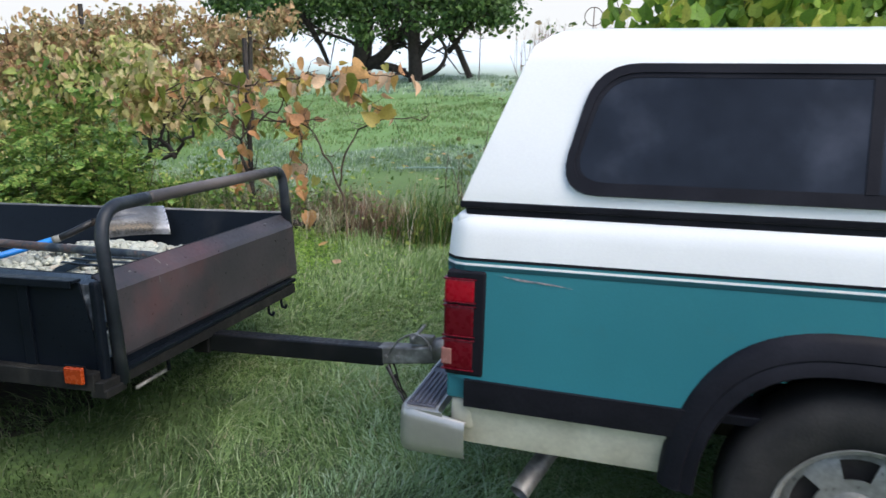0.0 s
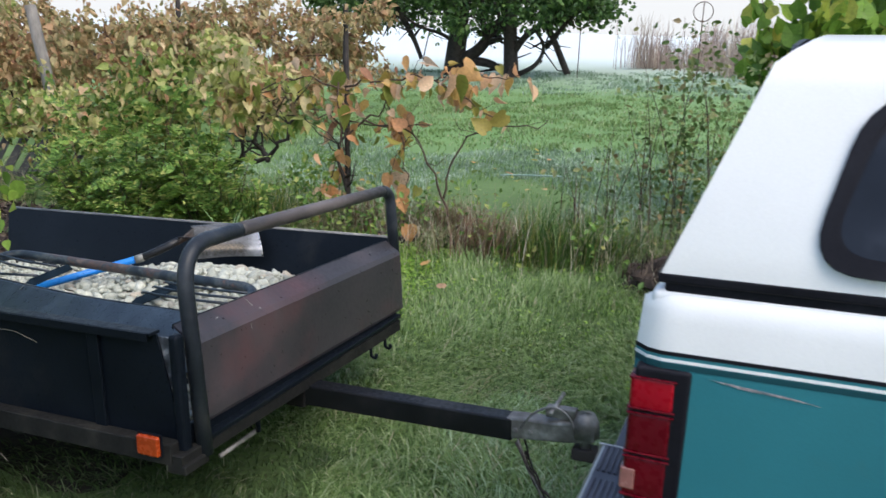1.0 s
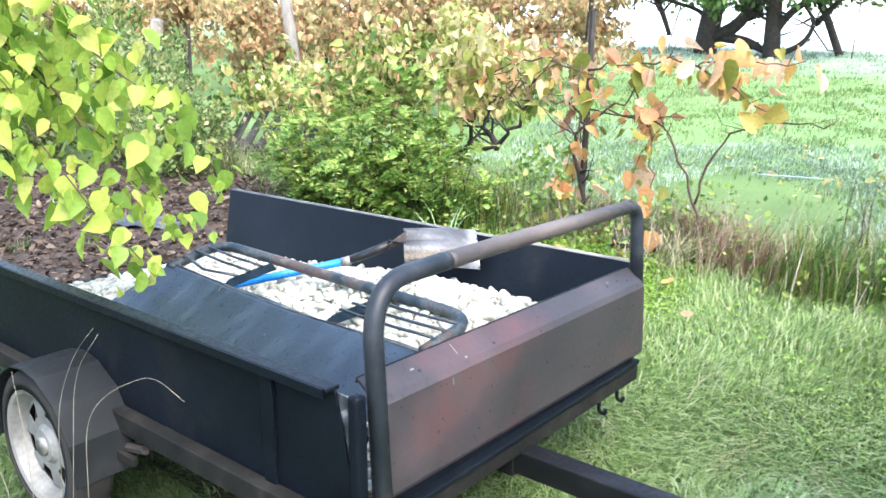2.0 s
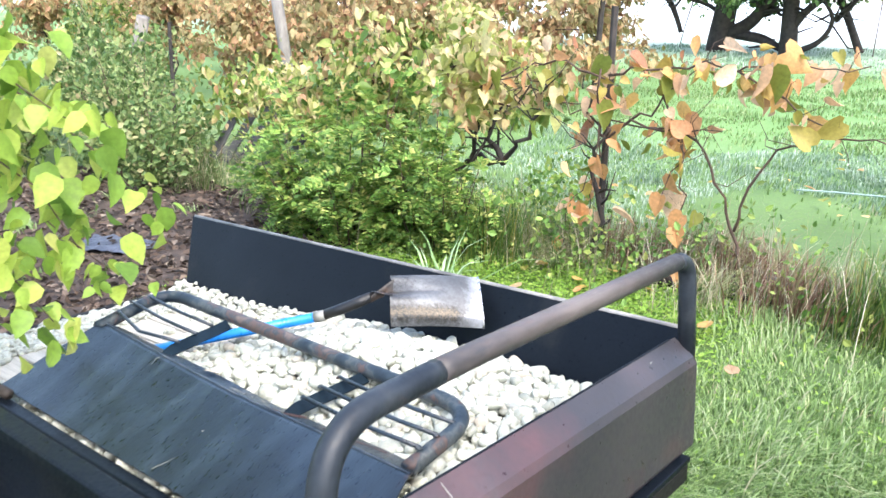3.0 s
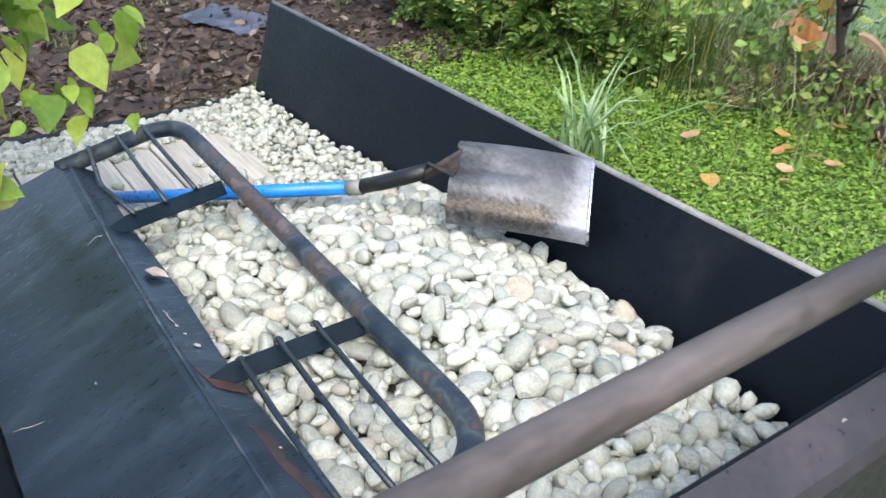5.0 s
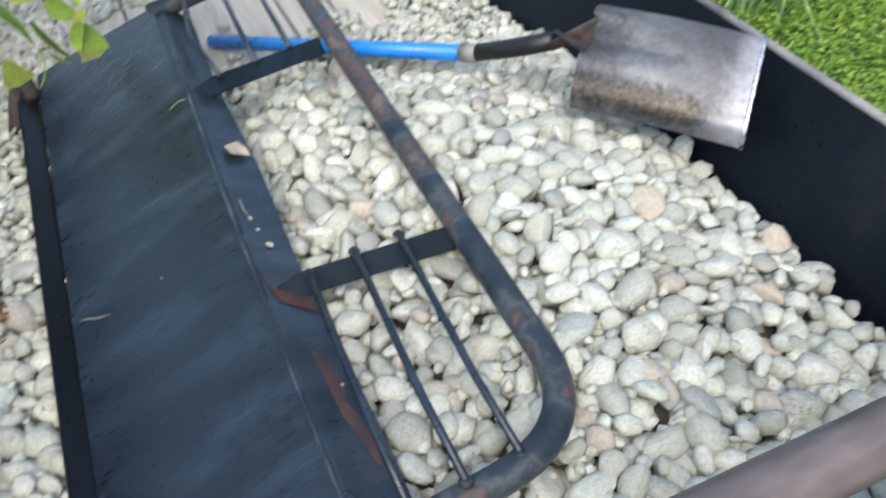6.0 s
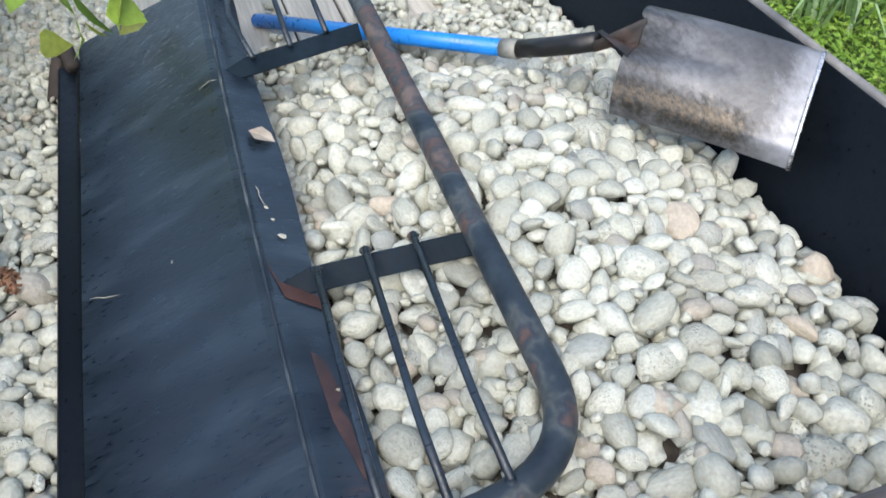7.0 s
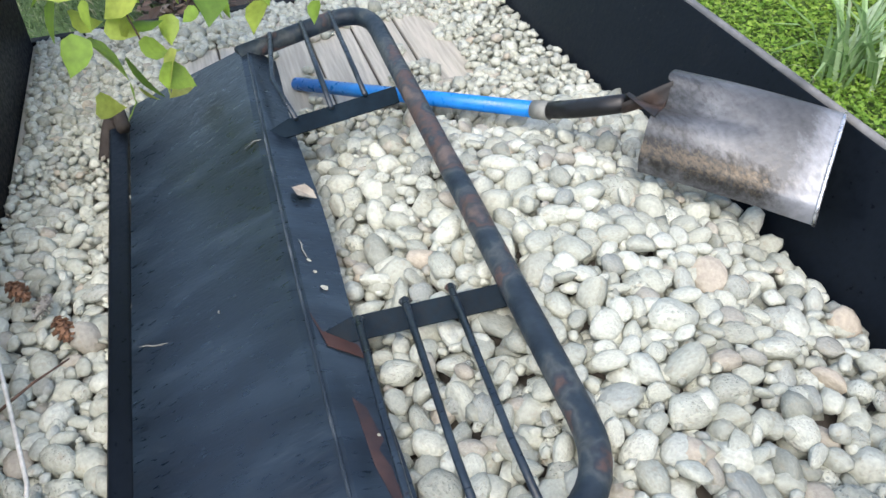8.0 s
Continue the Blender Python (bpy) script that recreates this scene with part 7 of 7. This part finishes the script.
    stuff("dry_stems", grass_blades(on_ground(x, y), 0.45, (0.3, 0, 0), 160, 0.0016, 0.9), M_DRYSTEM, "thin pale dry stems leaning every way", "weeds")
    clear = lambda x, y: (x > 0.1) & (np.sin(6.1 * x + 3 * y) + np.sin(5.3 * y - 4 * x + 1) > 1.0)
    field(0.0, 3.0, 0.4, 3.3, 9000, 0.09, (1.2, 0.2, 0), 12, 0.0022, M_LONG, "rank_grass", "dead straw-coloured tufts lying in the lawn", clear, 0.2, 1.1)
    # fallen leaves
    n = 78
    x, y = np.append(r.uniform(-2.2, 2.2, 60), r.uniform(-1.75, -0.8, 18)), np.append(r.uniform(1.8, 8.0, 60), r.uniform(2.75, 3.4, 18))
    P = on_ground(x, y) + (0, 0, 0.07)
    stuff("fallen_leaves", scatter(ROUND_LEAF, P, r.normal(size=(n, 3)) * (1, 1, 0.2), r.normal(size=(n, 3)) * 0.3 + (0, 0, 1), 0.07 * r.uniform(0.6, 1.2, n)), M_ORANGE, "scattered fallen yellow and tan leaves", "leaves")


def build_undershade():
    """Dark earth sheet added to deepen the shade under the parked trailer."""
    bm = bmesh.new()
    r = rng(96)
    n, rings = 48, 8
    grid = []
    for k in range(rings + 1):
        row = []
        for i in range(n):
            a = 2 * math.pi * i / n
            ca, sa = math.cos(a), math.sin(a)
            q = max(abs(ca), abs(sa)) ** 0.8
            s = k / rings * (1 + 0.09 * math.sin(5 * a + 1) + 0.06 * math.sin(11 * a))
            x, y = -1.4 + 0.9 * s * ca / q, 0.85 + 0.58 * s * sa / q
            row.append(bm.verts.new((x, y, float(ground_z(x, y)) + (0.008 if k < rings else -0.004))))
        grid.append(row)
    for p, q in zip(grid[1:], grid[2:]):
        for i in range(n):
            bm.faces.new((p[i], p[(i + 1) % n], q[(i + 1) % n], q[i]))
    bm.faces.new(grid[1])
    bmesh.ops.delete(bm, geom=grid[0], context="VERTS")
    tagged(part("soil_patch", bm, M_UNDERSHADE, smooth=True), "dark earth sheet deepening the shade under the trailer", "soil", kind="structure")


def build_mulch():
    xs, ys = np.linspace(-6.9, -2.75, 40), np.linspace(0.2, 3.5, 34)
    X, Y = np.meshgrid(xs, ys, indexing="ij")
    edge = np.minimum.reduce([(X + 6.9), (-2.75 - X), (Y - 0.2), (3.5 - Y)])
    Z = ground_z(X, Y) + 0.05 * np.clip(edge / 0.3, -0.2, 1) - 0.01 + 0.015 * np.sin(9 * X) * np.sin(11 * Y)
    n = len(ys)
    g = part("mulch_bed", (np.stack([X, Y, Z], -1).reshape(-1, 3).tolist(), [(i * n + j, (i + 1) * n + j, (i + 1) * n + j + 1, i * n + j + 1) for i in range(39) for j in range(n - 1)]), M_MULCH, smooth=True)
    tagged(g, "bed of dark brown leaf mulch", "mulch", kind="structure")
    r = rng(97)
    n = 9500
    x, y = r.uniform(-6.7, -2.8, n), r.uniform(0.3, 3.4, n)
    P = np.stack([x, y, ground_z(x, y) + 0.05], -1)
    stuff("mulch_bits", scatter(LEAF, P, r.normal(size=(n, 3)) * (1, 1, 0.35), r.normal(size=(n, 3)) * 0.5 + (0, 0, 1), 0.055 * r.uniform(0.4, 1.4, n)), M_BITS, "loose brown leaf litter and bark bits", "mulch")


# added wall behind the camera, never seen; cuts low light and darkens reflections
hedge = part("hedge_wall", box(-20, 20, -15.0, -14.0, -0.6, 2.6, 0.3, 2), mat("dark_blocker_green", [(0, (0.012, 0.028, 0.010)), (1, (0.04, 0.075, 0.02))], 3, 0.9, bump=1.0, bump_scale=12, fine=0.5))
tagged(hedge, "dark hedge-green wall added out of view to dim light and reflections", "hedge", kind="structure")

# ---- misty distance: a self-lit sheet added for the bright haze ----
m_mist = bpy.data.materials.new("white_mist_glow")
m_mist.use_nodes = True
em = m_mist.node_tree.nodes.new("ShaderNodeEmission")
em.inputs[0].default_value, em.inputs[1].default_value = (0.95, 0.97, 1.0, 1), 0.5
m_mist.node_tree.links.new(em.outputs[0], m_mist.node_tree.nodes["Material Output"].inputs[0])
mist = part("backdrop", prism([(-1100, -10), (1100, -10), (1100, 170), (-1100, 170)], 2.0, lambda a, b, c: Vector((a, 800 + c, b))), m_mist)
tagged(mist, "glowing white sheet standing in for morning mist over the far field", "backdrop", kind="structure")
r_far = rng(150)
n_far = 5200
clump = r_far.integers(0, 34, n_far)
x_far = r_far.uniform(-2.6, 4.2, 34)[clump] + r_far.normal(0, 0.25, n_far)
y_far = r_far.uniform(18.0, 22.0, 34)[clump] + r_far.normal(0, 0.3, n_far)
far_weeds = part("dry_weeds", grass_blades(on_ground(x_far, y_far), 1.15 * r_far.uniform(0.4, 1.2, 34)[clump], (0.2, 0, 0), 151, 0.008, 0.45), leaf_mat("pinkish_dry_weed", [(0, (0.3, 0.22, 0.19)), (0.6, (0.46, 0.36, 0.32)), (1, (0.56, 0.5, 0.38))], 0.2, 0.7))
tagged(far_weeds, "stand of tall pinkish dry weeds in the field", "weeds", kind="stuff")


# ---- odd things lying about ----
def build_pallet():
    z = float(ground_z(-5.4, 4.0))
    t = thing("old_pallet", pose(-5.4, 4.0, z, 0, 0, 8), "broken grey weathered wooden pallet leaning in the weeds", "pallet")
    lean = pose(0, 0.0, -0.03, -32, 14, 0)
    for k in range(6):
        part("slat", box(-0.40 + 0.15 * k, -0.31 + 0.15 * k, -0.012, 0.006, 0.0, 0.74 - 0.05 * (k % 3), 0.004), M_PALLET, t, m=lean @ pose(0, 0, 0, 0, 3 * (k % 3 - 1), 0))
    for h in (0.10, 0.62):
        part("rail", box(-0.46, 0.50, 0.008, 0.05, h - 0.04, h + 0.04, 0.004), M_PALLET, t, m=lean)


build_pallet()
bm = bmesh.new()
bmesh.ops.create_grid(bm, x_segments=12, y_segments=8, size=0.5)
for v in bm.verts:
    v.co = Vector((v.co.x * 0.5, v.co.y * 0.3, 0.03 + 0.03 * noise.noise(v.co * 6)))
bmesh.ops.solidify(bm, geom=bm.faces[:], thickness=0.004)
scrap = part("plastic_scrap", bm, M_SCRAP, smooth=True)
scrap.matrix_basis = pose(-4.1, 2.02, float(ground_z(-4.1, 2.02)) + 0.04, 0, 0, 25)
tagged(scrap, "crumpled grey plastic scrap on the mulch", "plastic sheet")
hose = part("garden_hose", tube([(x, 5.47 + 0.5 * (x + 0.94) + 0.03 * math.sin(5 * x), float(ground_z(x, 5.5 + 0.4 * (x + 0.94))) + 0.07) for x in [-0.94 + 0.06 * i for i in range(10)]], 0.007, 8), M_HOSE, smooth=True)
tagged(hose, "pale green garden hose lying on the grass", "hose")
for (x, y, z, h, lean, lab) in ((-0.9, 3.93, 0.0, 0.2, 0.02, "short pale cut stake in the weeds"), ):
    stake = part("stake", tube([(0, 0, -0.05), (lean, 0, h * 0.7), (lean, 0, h)], 0.016, 8), M_WOOD, smooth=True)
    stake.matrix_basis = pose(x, y, float(ground_z(x, y)))
    tagged(stake, lab, "stake")
fallen = part("fallen_branch", tube([(-0.75, 3.75, float(ground_z(-0.75, 3.75)) + 0.10), (-0.4, 3.62, float(ground_z(-0.4, 3.62)) + 0.09), (-0.05, 3.55, float(ground_z(-0.05, 3.55)) + 0.05)], [0.02, 0.018, 0.01], 8), M_GREYWOOD, smooth=True)
tagged(fallen, "grey fallen branch among the weeds", "branch")
M_STEM = mat("pale_grass_stem", [(0, (0.13, 0.12, 0.09)), (1, (0.26, 0.24, 0.19))], 20, 0.8)
for path in ([(-0.62, -0.32, -0.42), (-0.53, -0.32, 0.26), (-0.40, -0.32, 0.37), (-0.21, -0.32, 0.46), (-0.10, -0.32, 0.43)], [(-0.75, -0.32, -0.42), (-0.67, -0.32, 0.25), (-0.55, -0.32, 0.42), (-0.44, -0.32, 0.51)],
             [(-0.70, -0.34, -0.42), (-0.56, -0.32, 0.37), (-0.42, -0.32, 0.50)], [(-0.78, -0.36, -0.42), (-0.83, -0.34, 0.1), (-0.86, -0.34, 0.30)]):
    stem = part("dry_grass", tube(fillet(path, 0.12, 5), [0.0012 - 0.0007 * k / (len(fillet(path, 0.12, 5)) - 1) for k in range(len(fillet(path, 0.12, 5)))], 5), M_STEM, smooth=True)
    stem.matrix_basis = TRAILER
    tagged(stem, "tall pale dry grass beside the trailer wheel", "grass", group="dry grasses by the wheel")

r_dry = rng(170)
for k in range(9):
    x, y, h, reach = r_dry.uniform(-1.0, -0.5), r_dry.uniform(-0.42, -0.3), r_dry.uniform(0.2, 0.55), r_dry.uniform(-0.12, 0.2)
    path = fillet([(x, y, -0.42), (x + 0.2 * reach, y, -0.42 + 0.7 * h), (x + reach, y + r_dry.normal() * 0.03, -0.42 + h), (x + 1.7 * reach, y, -0.44 + h)], 0.08, 4)
    stem = part("dry_grass", tube(path, [0.0014 - 0.0009 * m / (len(path) - 1) for m in range(len(path))], 5), M_STEM, smooth=True)
    stem.matrix_basis = TRAILER
    tagged(stem, "tall pale dry grass beside the trailer wheel", "grass", group="dry grasses by the wheel")

build_weeds()
build_mulch()
build_undershade()
build_grass()
build_pebbles()
